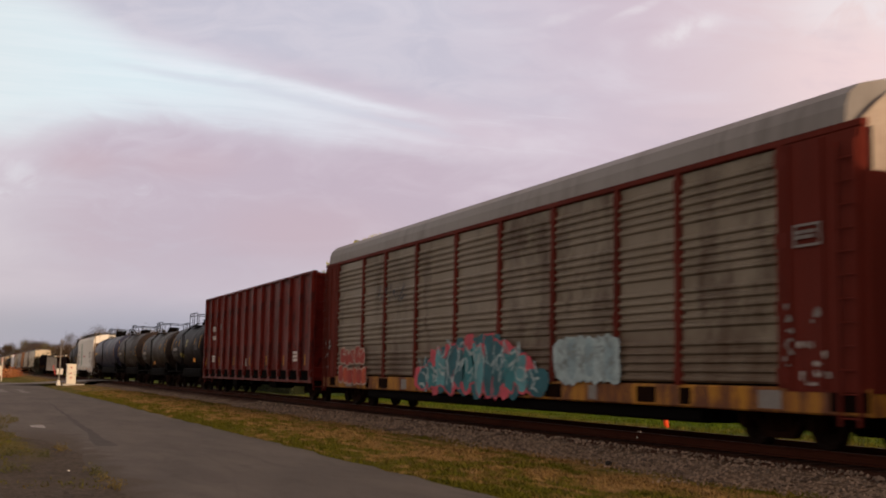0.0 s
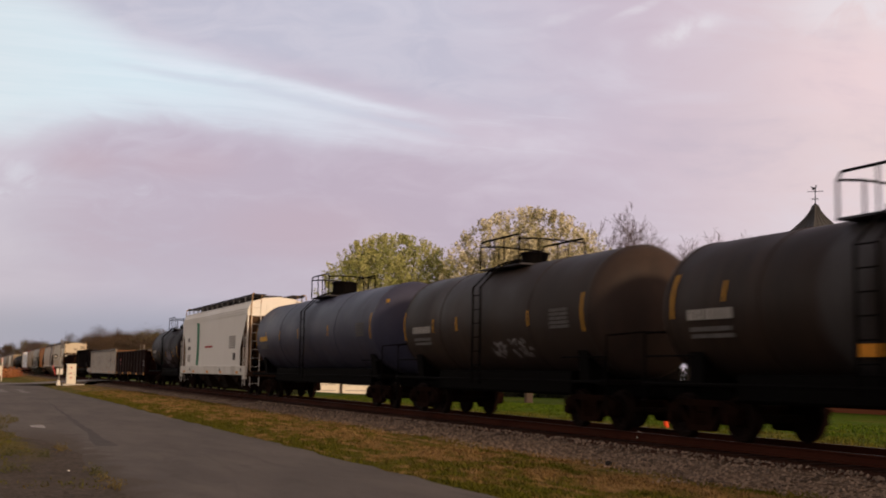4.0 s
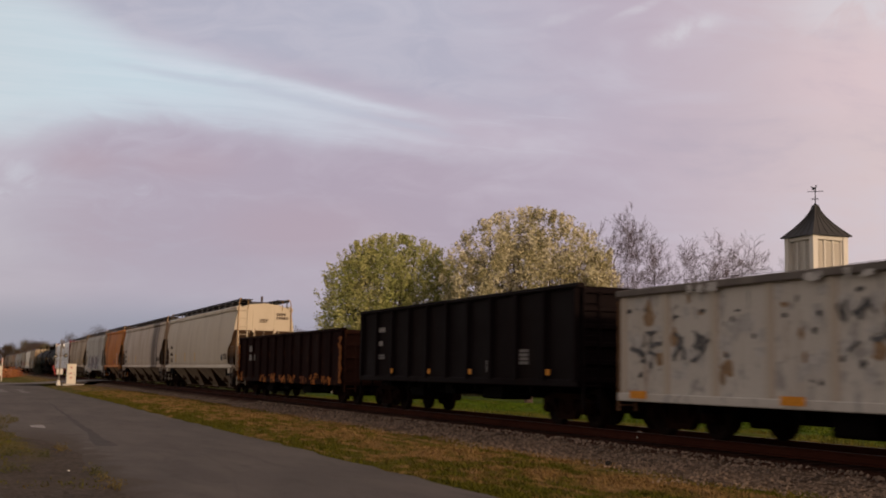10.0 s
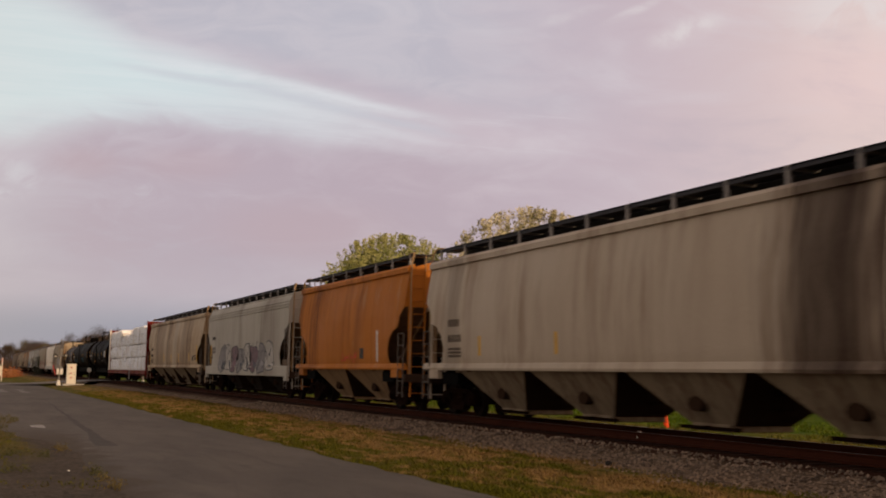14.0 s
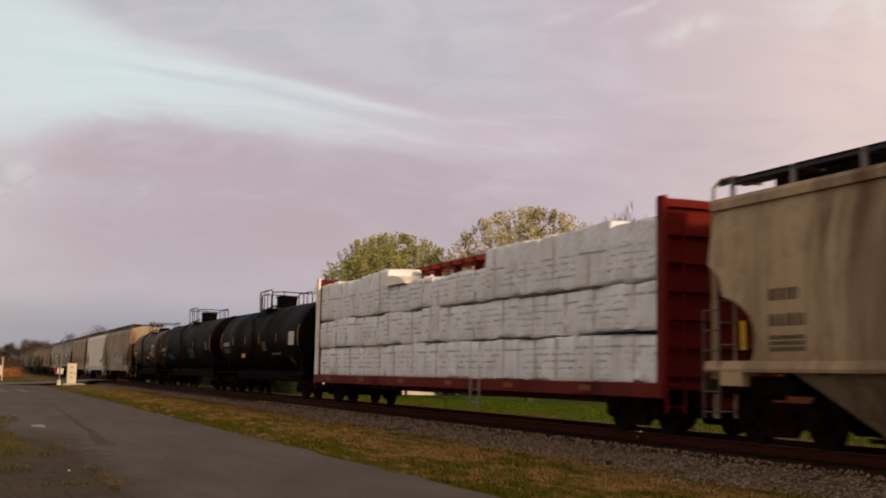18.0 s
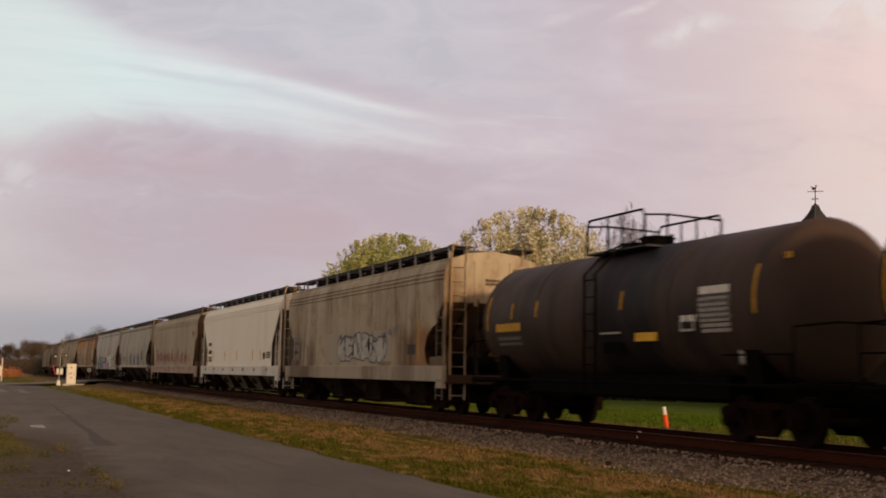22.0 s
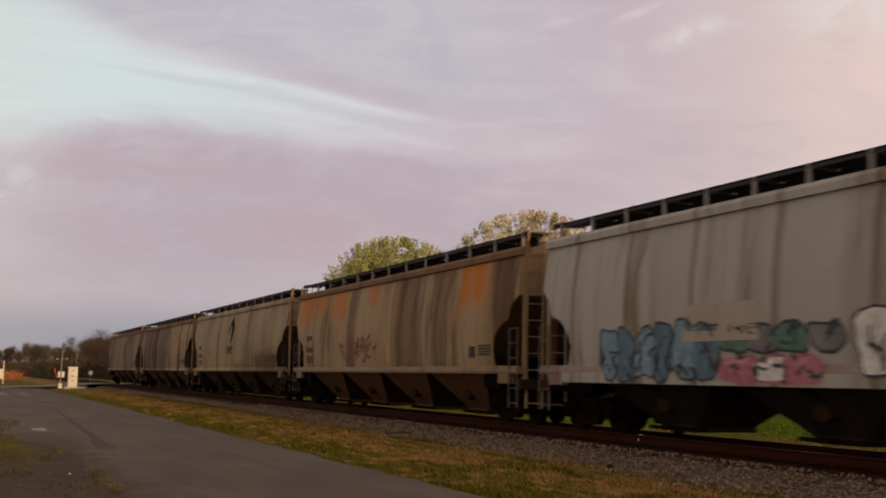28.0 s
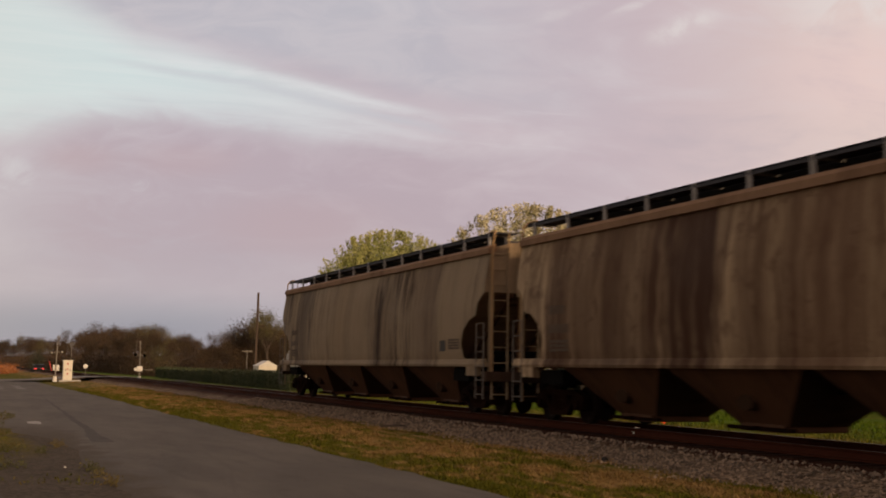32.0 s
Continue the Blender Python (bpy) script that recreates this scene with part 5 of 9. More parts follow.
        for s in (-1, 1):
            bm = bmesh.new()
            xo = e * (h - 0.04)
            path_rod(bm, [(xo, s * (ry + 0.01), 1.1), (xo, s * (ry + 0.01), eave - 0.1), (xo, s * (ry - 0.04), roof + 0.08), (xo - e * 0.1, s * (ry - 0.12), roof + lift + 0.06), (xo - e * 0.55, s * (ry - 0.14), roof + lift + 0.06), (xo - e * 0.62, s * (ry - 0.14), roof + lift)], 0.027)
            path_rod(bm, [(xo, s * (ry - 0.46), eave - 0.05), (xo, s * (ry - 0.46), roof + lift)], 0.018)
            part("end_handrail", bm, M_RAIL_TAN if end is body else end, car)
            if s == -e or e < 0:
                ladder(car, (e * (h - 0.07), s * (ry - 0.03)), (e * (h - 0.07), s * (ry - 0.46)), 0.42, eave - 0.05, 0.40, ladders or body, "end_ladder", 0.020)
            bm = bmesh.new()
            yc = 1.47 if style == "flat" else ry + 0.01
            box(bm, min(e * (h - 0.18), e * (h - 0.12)), max(e * (h - 0.18), e * (h - 0.12)), s * yc - 0.03, s * yc + 0.04, 1.12, eave - 0.12 if style == "curved" else 3.9, 0.015)
            part("corner_post", bm, end, car)
            if style == "flat":
                bm = bmesh.new()
                xa, xb = sorted((e * (h - 1.47), e * (h - 0.2)))
                box(bm, xa, xb, min(s * 1.36, s * 1.40), max(s * 1.36, s * 1.40), 1.30, 2.26 if cut is CUT_SLANT and e > 0 else 1.62, 0.01)
                part("shear_plate", bm, M_SHEAR, car, "grimy recessed shear plate")
            ladder(car, (e * (h - 0.06), s * 1.56), (e * (h - 0.52), s * 1.56), 0.42, 2.35 if style == "curved" else 2.9, 0.36, ladders or M_POST, "side_ladder", 0.014)
    # centre sill and bays
    bm = bmesh.new()
    box(bm, -h + 0.1, h - 0.1, -0.26, 0.26, 0.84, 1.16, 0.02)
    part("centre_sill", bm, M_BLACK, car)
    run = 2 * h - 4.3
    pitch = run / bays
    bm = bmesh.new()
    tw, bw = pitch * 0.49, min(0.68, pitch * 0.195)
    yt, yb = (1.46, 0.66) if style == "curved" else (1.36, 0.58)
    zt, zb = 1.32, 0.27
    rings = [[(-tw, -yt, zt), (tw, -yt, zt), (tw, yt, zt), (-tw, yt, zt)], [(-bw, -yb, zb), (bw, -yb, zb), (bw, yb, zb), (-bw, yb, zb)]]
    va, vb = [[bm.verts.new(p) for p in r] for r in rings]
    for i in (0, 2):
        bm.faces.new((va[i], va[(i + 1) % 4], vb[(i + 1) % 4], vb[i]))
    bm.faces.new(vb)
    box(bm, -bw * 0.9, bw * 0.9, -yb - 0.05, yb + 0.05, zb - 0.12, zb + 0.02, 0.02)
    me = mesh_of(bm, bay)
    slopes = []
    for e in (-1, 1):
        bm = bmesh.new()
        p = [(e * tw, -yt, zt), (e * tw, yt, zt), (e * bw, yb, zb), (e * bw, -yb, zb)]
        lo = [bm.verts.new(q) for q in p]
        hi = [bm.verts.new((q[0] - e * 0.02, q[1] * 0.99, q[2])) for q in p]
        bm.faces.new(lo)
        bm.faces.new(hi)
        for j in range(4):
            bm.faces.new((lo[j], lo[(j + 1) % 4], hi[(j + 1) % 4], hi[j]))
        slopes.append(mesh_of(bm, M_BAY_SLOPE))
    bm = bmesh.new()
    ym = yb + (yt - yb) * 0.42
    prism(bm, [(0.22 * math.cos(a), 0.66 + 0.15 * math.sin(a)) for a in [0.6283 * i for i in range(10)]], "y", -ym - 0.07, ym + 0.07)
    pad = mesh_of(bm, M_BAY_SLOPE)
    bm = bmesh.new()
    box(bm, -bw - 0.25, bw + 0.25, -yb - 0.12, -yb - 0.04, zb - 0.10, zb - 0.03)
    rod(bm, (0, -yb - 0.35, zb - 0.05), (0, yb + 0.35, zb - 0.05), 0.035, 6)
    gate = mesh_of(bm, M_TRUCK)
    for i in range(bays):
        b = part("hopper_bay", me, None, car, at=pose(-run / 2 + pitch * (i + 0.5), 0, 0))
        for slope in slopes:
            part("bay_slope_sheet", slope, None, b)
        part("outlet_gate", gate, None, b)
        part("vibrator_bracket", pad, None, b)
    return car, h, side


# ---- tank cars ----
def build_tank(front, rear, radius, zc, body, label, name="tank_car", dome="box", dome_x=0.0, over=0.18, head=0.58, bandm=None):
    car, h = start_car(name, label, "tank car", front, rear, 1.4)
    e = h - over
    bm = bmesh.new()
    prof = []
    for i in range(10):
        a = math.pi / 2 * i / 9
        prof.append((-e + head * (1 - math.cos(a)), max(0.02, radius * math.sin(a))))
    body_x = [-e * 0.62, -e * 0.30, 0, e * 0.30, e * 0.62]
    full = prof + [(x, radius) for x in body_x] + [(-a, r) for a, r in prof[::-1]]
    lathe(bm, full, "x", 48, (0, 0, zc))
    part("barrel", bm, body, car, smooth=True)
    for x in [-e + head + 0.02, -e * 0.45, e * 0.45, e - head - 0.02]:
        bm = bmesh.new()
        lathe(bm, [(x - 0.03, radius - 0.02), (x - 0.03, radius + 0.012), (x + 0.03, radius + 0.012), (x + 0.03, radius - 0.02)], "x", 48, (0, 0, zc))
        part("weld_band", bm, body, car, smooth=True)
    # added black slab for the dark belly; stub-sill tanks have no such frame
    bm = bmesh.new()
    box(bm, -h + 2.4, h - 2.4, -0.95, 0.95, 0.70, zc - radius + 0.16, 0.06)
    part("underframe_fill", bm, M_BLACK, car)
    # stub sills, saddles, platforms
    for s in (-1, 1):
        bm = bmesh.new()
        xa, xb = sorted((s * (h - 3.0), s * h))
        box(bm, xa, xb, -0.28, 0.28, 0.72, 1.12, 0.02)
        xa, xb = sorted((s * (h - 0.35), s * h))
        box(bm, xa, xb, -1.45, 1.45, 0.95, 1.08, 0.02)
        part("end_platform", bm, M_BLACK, car)
        bm = bmesh.new()
        pts = [(-1.15, 1.0), (1.15, 1.0)]
        arc = [(radius * 1.01 * math.sin(a), zc - radius * 1.01 * math.cos(a)) for a in [0.95 - 1.9 * i / 10 for i in range(11)]]
        prism(bm, pts + arc, "x", s * (h - 1.4) - 0.22, s * (h - 1.4) + 0.22)
        part("saddle", bm, M_BLACK, car)
        bm = bmesh.new()
        for yy in (-1.4, 1.4):
            path_rod(bm, [(s * (h - 0.05), yy, 0.45), (s * (h - 0.05), yy, 2.0), (s * (h - 0.05), yy * 0.35, 2.1), (s * (h - 0.05), 0, 2.1)], 0.02)
        path_rod(bm, [(s * (h - 0.1), -1.42, 1.05), (s * (h - 0.1), -1.42, 1.55), (s * (h - 1.9), -1.47, 1.55)], 0.018)
        part("end_handrail", bm, M_BLACK, car)
    for s in (-1, 1):
        bm = bmesh.new()
        rod(bm, (-h + 0.1, s * 1.47, 1.02), (h - 0.1, s * 1.47, 1.02), 0.035, 6)
        part("side_rail", bm, M_BLACK, car)
        ladder(car, (-0.24, s * (radius + 0.10)), (0.24, s * (radius + 0.10)), 0.9, zc + radius * 0.55, 0.36, M_BLACK)
        for x in (-0.24, 0.24):
            bm = bmesh.new()
            path_rod(bm, [(x, s * (radius + 0.10), zc + radius * 0.55), (x, s * radius * 0.72, zc + radius * 0.9), (x, s * 0.55, zc + radius + 0.1)], 0.022)
            part("ladder_rail", bm, M_BLACK, car)
    bm = bmesh.new()
    box(bm, -0.35, 0.35, -0.22, 0.22, zc - radius - 0.22, zc - radius + 0.1, 0.04)
    rod(bm, (0, 0, zc - radius - 0.35), (0, 0, zc - radius), 0.14, 10)
    part("outlet_valve", bm, M_BLACK, car)
    # dome: manway, valve housing and the platform with its railings
    top = zc + radius
    bm = bmesh.new()
    rod(bm, (-0.7, 0, top - 0.1), (-0.7, 0, top + 0.16), 0.30, 16)
    rod(bm, (0.15, 0, top - 0.1), (0.15, 0, top + (0.22 if dome == "box" else 0.16)), 0.28, 18)
    for x in (-0.95, -0.45, 0.6):
        rod(bm, (x, 0.1, top - 0.05), (x, 0.1, top + 0.25), 0.05, 8)
    part("manway", bm, M_BLACK, car, at=pose(dome_x, 0, 0))
    bm = bmesh.new()
    for s in (-1, 1):
        ya, yb = sorted((s * 0.45, s * 0.95))
        box(bm, -1.25, 1.25, ya, yb, top - 0.12, top - 0.08)
    part("dome_platform", bm, M_GRATE, car, "dark grating platform", at=pose(dome_x, 0, 0))
    box_h = {"tall": 0.5, "box": 0.30}.get(dome, 0.2)
    bm = bmesh.new()
    wide = 0.47 if dome == "tall" else 0.36
    lathe(bm, [(top - 0.1, wide), (top + box_h * 0.86, wide), (top + box_h * 0.88, wide + 0.05), (top + box_h, wide + 0.04), (top + box_h + 0.03, wide - 0.06)], "z", 24, (0.2, 0, 0))
    part("valve_housing", bm, M_BLACK, car, at=pose(dome_x, 0, 0))
    rail = top + (0.76 if dome == "tall" else 0.66)
    for s in (-1, 1):
        bm = bmesh.new()
        y = s * 0.95
        path_rod(bm, [(-1.2, y, top - 0.1), (-1.2, y, rail - 0.12), (-1.1, y, rail), (1.1, y, rail), (1.2, y, rail - 0.12), (1.2, y, top - 0.1)], 0.026)
        path_rod(bm, [(-0.3, y, top - 0.1), (-0.3, y, rail)], 0.022)
        path_rod(bm, [(0.3, y, top - 0.1), (0.3, y, rail)], 0.022)
        part("platform_railing", bm, M_BLACK, car, at=pose(dome_x, 0, 0))
    for s in (-1, 1):
        bm = bmesh.new()
        x = s * 1.2
        path_rod(bm, [(x, -0.95, rail - 0.12), (x, -0.4, rail - 0.08), (x, -0.4, top), (x, -0.4, rail - 0.08), (x, 0.95, rail - 0.12)], 0.024)
        part("end_railing", bm, M_BLACK, car, at=pose(dome_x, 0, 0))

    def side(z):
        d = max(-0.99, min(0.99, (z - zc) / radius))
        return radius * math.sqrt(1 - d * d) + 0.004
    return car, h, side


# ---- centre-beam car with wrapped lumber ----
M_RUSTY_YELLOW = plain("rubbed_yellow", (0.20, 0.085, 0.02), 0.7, 0.3)
# this cream carries the low sunlight on the slack fold and rear posts
M_CREAM = plain("sunlit_cream", (0.85, 0.79, 0.69), 0.5, 0.12, 3)


def build_centerbeam(front, rear):
    car, h = start_car("centerbeam_car", "red centre-beam flatcar stacked with white-wrapped lumber bundles", "railcar", front, rear, 1.7)
    red = painted("centerbeam_red", (0.150, 0.011, 0.009), (0.022, 0.005, 0.006), 0.85, 31, rough=0.6)
    bm = bmesh.new()
    box(bm, -h, h, -1.39, 1.39, 0.90, 1.02, 0.02)
    part("deck", bm, red, car)
    for s in (-1, 1):
        bm = bmesh.new()
        ya, yb = sorted((s * 1.40, s * 1.50))
        box(bm, -h, h, ya, yb, 0.73, 1.02, 0.015)
        part("side_sill", bm, red, car)
    bm = bmesh.new()
    box(bm, -h, h, -0.25, 0.25, 0.55, 0.895, 0.02)
    part("centre_sill", bm, red, car)
    for e in (-1, 1):
        bm = bmesh.new()
        xa, xb = sorted((e * (h - 0.25), e * (h - 0.17)))
        box(bm, xa, xb, -1.45, 1.45, 0.95, 4.64)
        part("bulkhead", bm, red, car)
        xa, xb = sorted((e * (h - 0.165), e * (h - 0.0)))
        for z in (1.2, 1.75, 2.3, 2.85, 3.4, 3.95, 4.5):
            bm = bmesh.new()
            box(bm, xa, xb, -1.36, 1.36, z - 0.05, z + 0.05)
            part("bulkhead_rib", bm, red, car)
        for y in (-1.42, 1.42):
            bm = bmesh.new()
            xa2, xb2 = sorted((e * (h - 0.26), e * (h + 0.02)))
            box(bm, xa2, xb2, y - 0.05, y + 0.05, 0.73, 4.66, 0.02)
            # rear posts are coloured cream for their sunlit edge
            part("bulkhead_post", bm, red if e > 0 else M_CREAM, car)
        for s in (-1, 1):
            ladder(car, (e * (h + 0.02), s * 1.4), (e * (h + 0.02), s * 1.0), 0.45, 4.2, 0.4, red)
    # a slack fold of wrap that stands up over the rear tiers
    bm = bmesh.new()
    rows = []
    for i in range(9):
        f = i / 8
        rows.append([(-4.6 + 2.1 * f, -1.40 + 1.0 * g, 3.93 + 0.30 * math.sin(math.pi * min(1, 0.15 + f * 0.85)) * (1 - 0.7 * g ** 2) + 0.02 * math.sin(9 * f + 5 * g)) for g in (0, 0.15, 0.4, 0.7, 1.0)])
    sheet(bm, rows)
    for row in (rows[0], rows[-1]):
        bm.faces.new([bm.verts.new(p) for p in row] + [bm.verts.new((row[-1][0], row[-1][1], 3.9)), bm.verts.new((row[0][0], row[0][1], 3.9))])
    front = [rw[0] for rw in rows]
    bm.faces.new([bm.verts.new(p) for p in front] + [bm.verts.new((front[-1][0], -1.44, 3.9)), bm.verts.new((front[0][0], -1.44, 3.9))])
    part("slack_wrap", bm, M_CREAM, car, "slack cream wrap fold", smooth=True)
    bm = bmesh.new()
    box(bm, -h + 0.2, h - 0.2, -0.18, 0.18, 4.42, 4.60, 0.03)
    for s in (-1, 1):
        ya, yb = sorted((s * 0.14, s * 0.5))
        for i in range(27):
            x = -h + 0.8 + (2 * h - 1.6) * i / 26
            box(bm, x - 0.05, x + 0.05, ya, yb, 4.40, 4.52)
    part("top_chord", bm, red, car)
    for i in range(15):
        bm = bmesh.new()
        x = -h + 0.8 + (2 * h - 1.6) * i / 14
        box(bm, x - 0.08, x + 0.08, -0.12, 0.12, 1.0, 4.45, 0.02)
        part("centre_post", bm, red, car)
    patch_list = [-10, -6.2, -2.4, 1.4, 5.2, 9.0]
    for x in patch_list:
        patch(car, x - 0.26, x + 0.26, 0.83, 0.95, M_RUSTY_YELLOW, 1.50, "reflector_patch")
    ladder(car, (3.0, -1.53), (3.55, -1.53), 0.30, 1.02, 0.32, M_GREY_MARK, "side_step", 0.03)
    for i in range(24):
        bm = bmesh.new()
        x = -h + 0.6 + (2 * h - 1.2) * i / 23
        box(bm, x - 0.07, x + 0.07, -1.49, -1.40, 0.66, 0.728)
        part("winch", bm, M_BLACK, car)
    # bundles: three tiers, the top tier one course lower over part of the length
    wraps = []
    for i in range(4):
        m, k, b = shader("white_wrap")
        co = k.add("ShaderNodeTexCoord").outputs["Object"]
        wr = k.noise(k.mapping(co, (i * 5, 0, 0), (1.5, 1.0, 0.55)), 1.9, 5, 0.55, 0.8)
        crease = k.noise(k.mapping(co, (i * 2, 3, 0), (1.6, 1.0, 1.3), (0, radians(20), 0)), 3.4, 4, 0.5, 1.5)
        z = k.dot(co, (0, 0, 1))
        block = k.noise(k.mapping(co, (i * 9, 2, 0), (1.0, 0.0, 0.5)), 1.3, 2, 0.4)
        smear = k.noise(k.mapping(co, (i * 3, 1, 2), (1.0, 0.0, 5.0)), 4.6, 3, 0.5)
        band = k.math("MULTIPLY", k.smooth(k.math("ABSOLUTE", k.math("SUBTRACT", z, 0.72)), 0.035, 0.015), k.smooth(block, 0.50, 0.56, 0.0, 0.7))
        words = k.math("MULTIPLY", k.smooth(k.math("FRACT", k.math("MULTIPLY", z, 6.6)), 0.62, 0.72), k.smooth(smear, 0.46, 0.56))
        words = k.math("MULTIPLY", words, k.smooth(block, 0.56, 0.48))
        words = k.math("MULTIPLY", words, k.smooth(k.math("ABSOLUTE", k.math("SUBTRACT", z, 0.44)), 0.34, 0.26))
        col = k.mix(k.smooth(wr, 0.35, 0.7), (0.80, 0.85, 0.95), (0.89, 0.925, 0.99))
        # wrinkle shading is greyed into the colour along the creases
        col = k.mix(k.smooth(crease, 0.54, 0.70, 0.0, 0.38), col, (0.47, 0.45, 0.45))
        col = k.mix(k.smooth(z, 0.10, 0.0, 0.0, 0.45), col, (0.42, 0.36, 0.30))
        stain = k.noise(k.mapping(co, (i * 4, 0, 7), (0.8, 0.8, 0.6)), 1.1, 3, 0.5)
        col = k.mix(k.smooth(stain, 0.52, 0.68, 0.0, 0.35), col, (0.46, 0.42, 0.36))
        col = k.mix(k.math("MULTIPLY", words, 0.7), col, (0.17, 0.19, 0.27))
        col = k.mix(band, col, (0.14, 0.18, 0.28))
        k.put(b.inputs["Base Color"], col)
        b.inputs["Roughness"].default_value = 0.5
        bump(k, b, k.math("ADD", wr, k.math("MULTIPLY", crease, 0.5)), 0.9, 0.10)
        wraps.append(m)
    r = random.Random(77)
    n = 0
    tiers = [(1.03, 0.96), (2.04, 0.95), (3.05, 1.34)]
    for s in (-1, 1):
        for tier, (z0, ht) in enumerate(tiers):
            x = h - 0.30
            while x > -h + 1.0:
                ln = min(r.choice((1.22, 1.5, 1.83, 1.5)), x + h - 0.28)
                if x - ln + h < 1.6:
                    ln = x + h - 0.28
                hh = ht
                if tier == 2 and -4.5 < x - ln / 2 < 3.6:
                    hh = 0.92
                bm = bmesh.new()
                xa, xb = x - ln - 0.004, x + 0.004
                yw = 1.37 + r.uniform(-0.08, 0.07)
                hh += r.uniform(-0.09, 0.06) if tier == 2 else r.uniform(0.0, 0.05)
                nx = max(4, int(ln / 0.2))
                # a rounded, slightly slack wrap over stacked boards
                rows = []
                sec = [(0.24, 0.0), (yw, 0.0), (yw + 0.02, 0.06), (yw + 0.025, hh * 0.3), (yw + 0.03, hh * 0.6), (yw + 0.01, hh - 0.09), (yw - 0.05, hh - 0.02), (0.6, hh), (0.24, hh - 0.01)]
                for i in range(nx + 1):
                    xx = xa + (xb - xa) * i / nx
                    rows.append([(xx, s * (y + (r.uniform(-0.055, 0.045) if 0 < i < nx and y > 1 else (-0.012 if y > 1 else 0))), z + (r.uniform(-0.03, 0.03) if z > 0.1 else r.uniform(-0.04, 0.03))) for y, z in sec])
                sheet(bm, rows)
                for row in (rows[0], rows[-1]):
                    bm.faces.new([bm.verts.new(p) for p in row])
                bmesh.ops.remove_doubles(bm, verts=bm.verts, dist=1e-5)
                bundle = part("wrapped_lumber", bm, wraps[n % 4], car, "white-wrapped lumber bundle" if n == 0 else "", smooth=True, at=pose(0, 0, z0 + (r.uniform(-0.005, 0.05) if tier else 0)) @ pose((xa + xb) / 2, 0, 0, 0, r.uniform(-0.7, 0.7), 0) @ pose(-(xa + xb) / 2, 0, 0))
                for i in range(1):
                    sx = xa + 0.5 * (xb - xa) + r.uniform(-0.25, 0.25)
                    sb = bmesh.new()
                    y_out = s * (yw + 0.045)
                    box(sb, sx - 0.012, sx + 0.012, min(s * yw, y_out), max(s * yw, y_out), 0.02, hh - 0.03)
                    part("strap", sb, M_WHITE_MARK, bundle)
                n += 1
                x -= ln
    return car, h


# ---- the train, from its front to its last car ----
def build_train():
    # this car stays out of view; added to shade the autorack's front end
    lead = painted("lead_car_brown", (0.11, 0.03, 0.02), (0.05, 0.018, 0.014), 0.6, 4, rough=0.6)
    build_gondola(9.0, -12.0, 1.0, 4.62, 13, lead, "red-brown high-side gondola, unseen, added to shade the autorack behind it", "high_side_gondola_car", 8, 0.12)
    build_autorack(-13.45, -41.49)

    brown = painted("gondola_brown", (0.140, 0.0135, 0.0095), (0.036, 0.006, 0.006), 0.9, 14, rough=0.45, blotch=(0.032, 0.006, 0.006), blotch_amount=0.85, gloss=0.06)
    car, h = build_gondola(-43.04, -64.61, 0.80, 4.97, 14, brown, "tall red-brown ribbed high-side gondola railcar", "high_side_gondola_car", 4, 0.13, arch=True)
    stripes(car, [h - 0.75, h - 4.0, h - 7.0, h - 10.2, h - 13.6, h - 17.2, -h + 0.9], 1.38, 1.80, 1.60, M_DULL_YELLOW, 0.045)
    stencil(car, h - 2.9, 1.95, 0.75, 0.11, M_WHITE_MARK, 1.50, 3)
    stencil(car, -h + 2.0, 3.45, 0.75, 0.26, M_WHITE_MARK, 1.50, 1)
    stencil(car, -h + 2.0, 2.95, 0.8, 0.20, M_WHITE_MARK, 1.50, 1)
    stencil(car, -h + 2.0, 1.9, 0.8, 0.09, M_WHITE_MARK, 1.50, 3)
    stencil(car, -h + 3.9, 3.55, 0.4, 0.3, M_GREY_MARK, 1.50, 1)
    stencil(car, h - 11.8, 1.7, 0.6, 0.07, M_WHITE_MARK, 1.50, 4)

    black = painted("tank_black", (0.0075, 0.0048, 0.0082), (0.012, 0.0075, 0.0075), 0.6, 15, rough=0.48, gloss=0.07)
    black2 = painted("tank_black_dusty", (0.024, 0.018, 0.017), (0.048, 0.032, 0.025), 0.8, 16, rough=0.5, gloss=0.10)
    grey_blue = painted("tank_grey_blue", (0.044, 0.047, 0.080), (0.024, 0.024, 0.038), 0.5, 17, rough=0.45, gloss=0.12)

    M_DIM_MARK = plain("dim_stencil", (0.10, 0.095, 0.095), 0.7, 0.3)

    def tank_marks(car, h, side, seed, xs, zc, white=True, drop=0.0):
        stripes(car, xs, zc - drop, zc + 0.38 - drop, side, M_DULL_YELLOW, w=0.030)
        stripes(car, [h - 0.98, -h + 0.98 - min(0.2, 0.8 * drop)], zc - 0.25 - 0.8 * drop, zc + 0.60 - 0.8 * drop, side, M_DULL_YELLOW, w=0.035)
        m = M_PALE_MARK if white else M_YELLOW
        stencil(car, -h + 1.5, zc - 0.10, 1.4, 0.20, m, side, 1, seed=seed)
        stencil(car, -h + 1.5, zc - 0.42, 1.3, 0.09, M_DIM_MARK, side, 2, seed=seed)
        stencil(car, h - 2.5, zc + 0.15 - 0.3 * drop, 0.9, 0.07, M_DIM_MARK, side, 5, seed=seed + 1)

    car, h, side = build_tank(-66.0, -77.35, 1.42, 2.50, black, "short black tank car with yellow and white hazard marks")
    tank_marks(car, h, side, 1, [-h + 2.2, -h + 3.4, h - 2.6], 2.6)
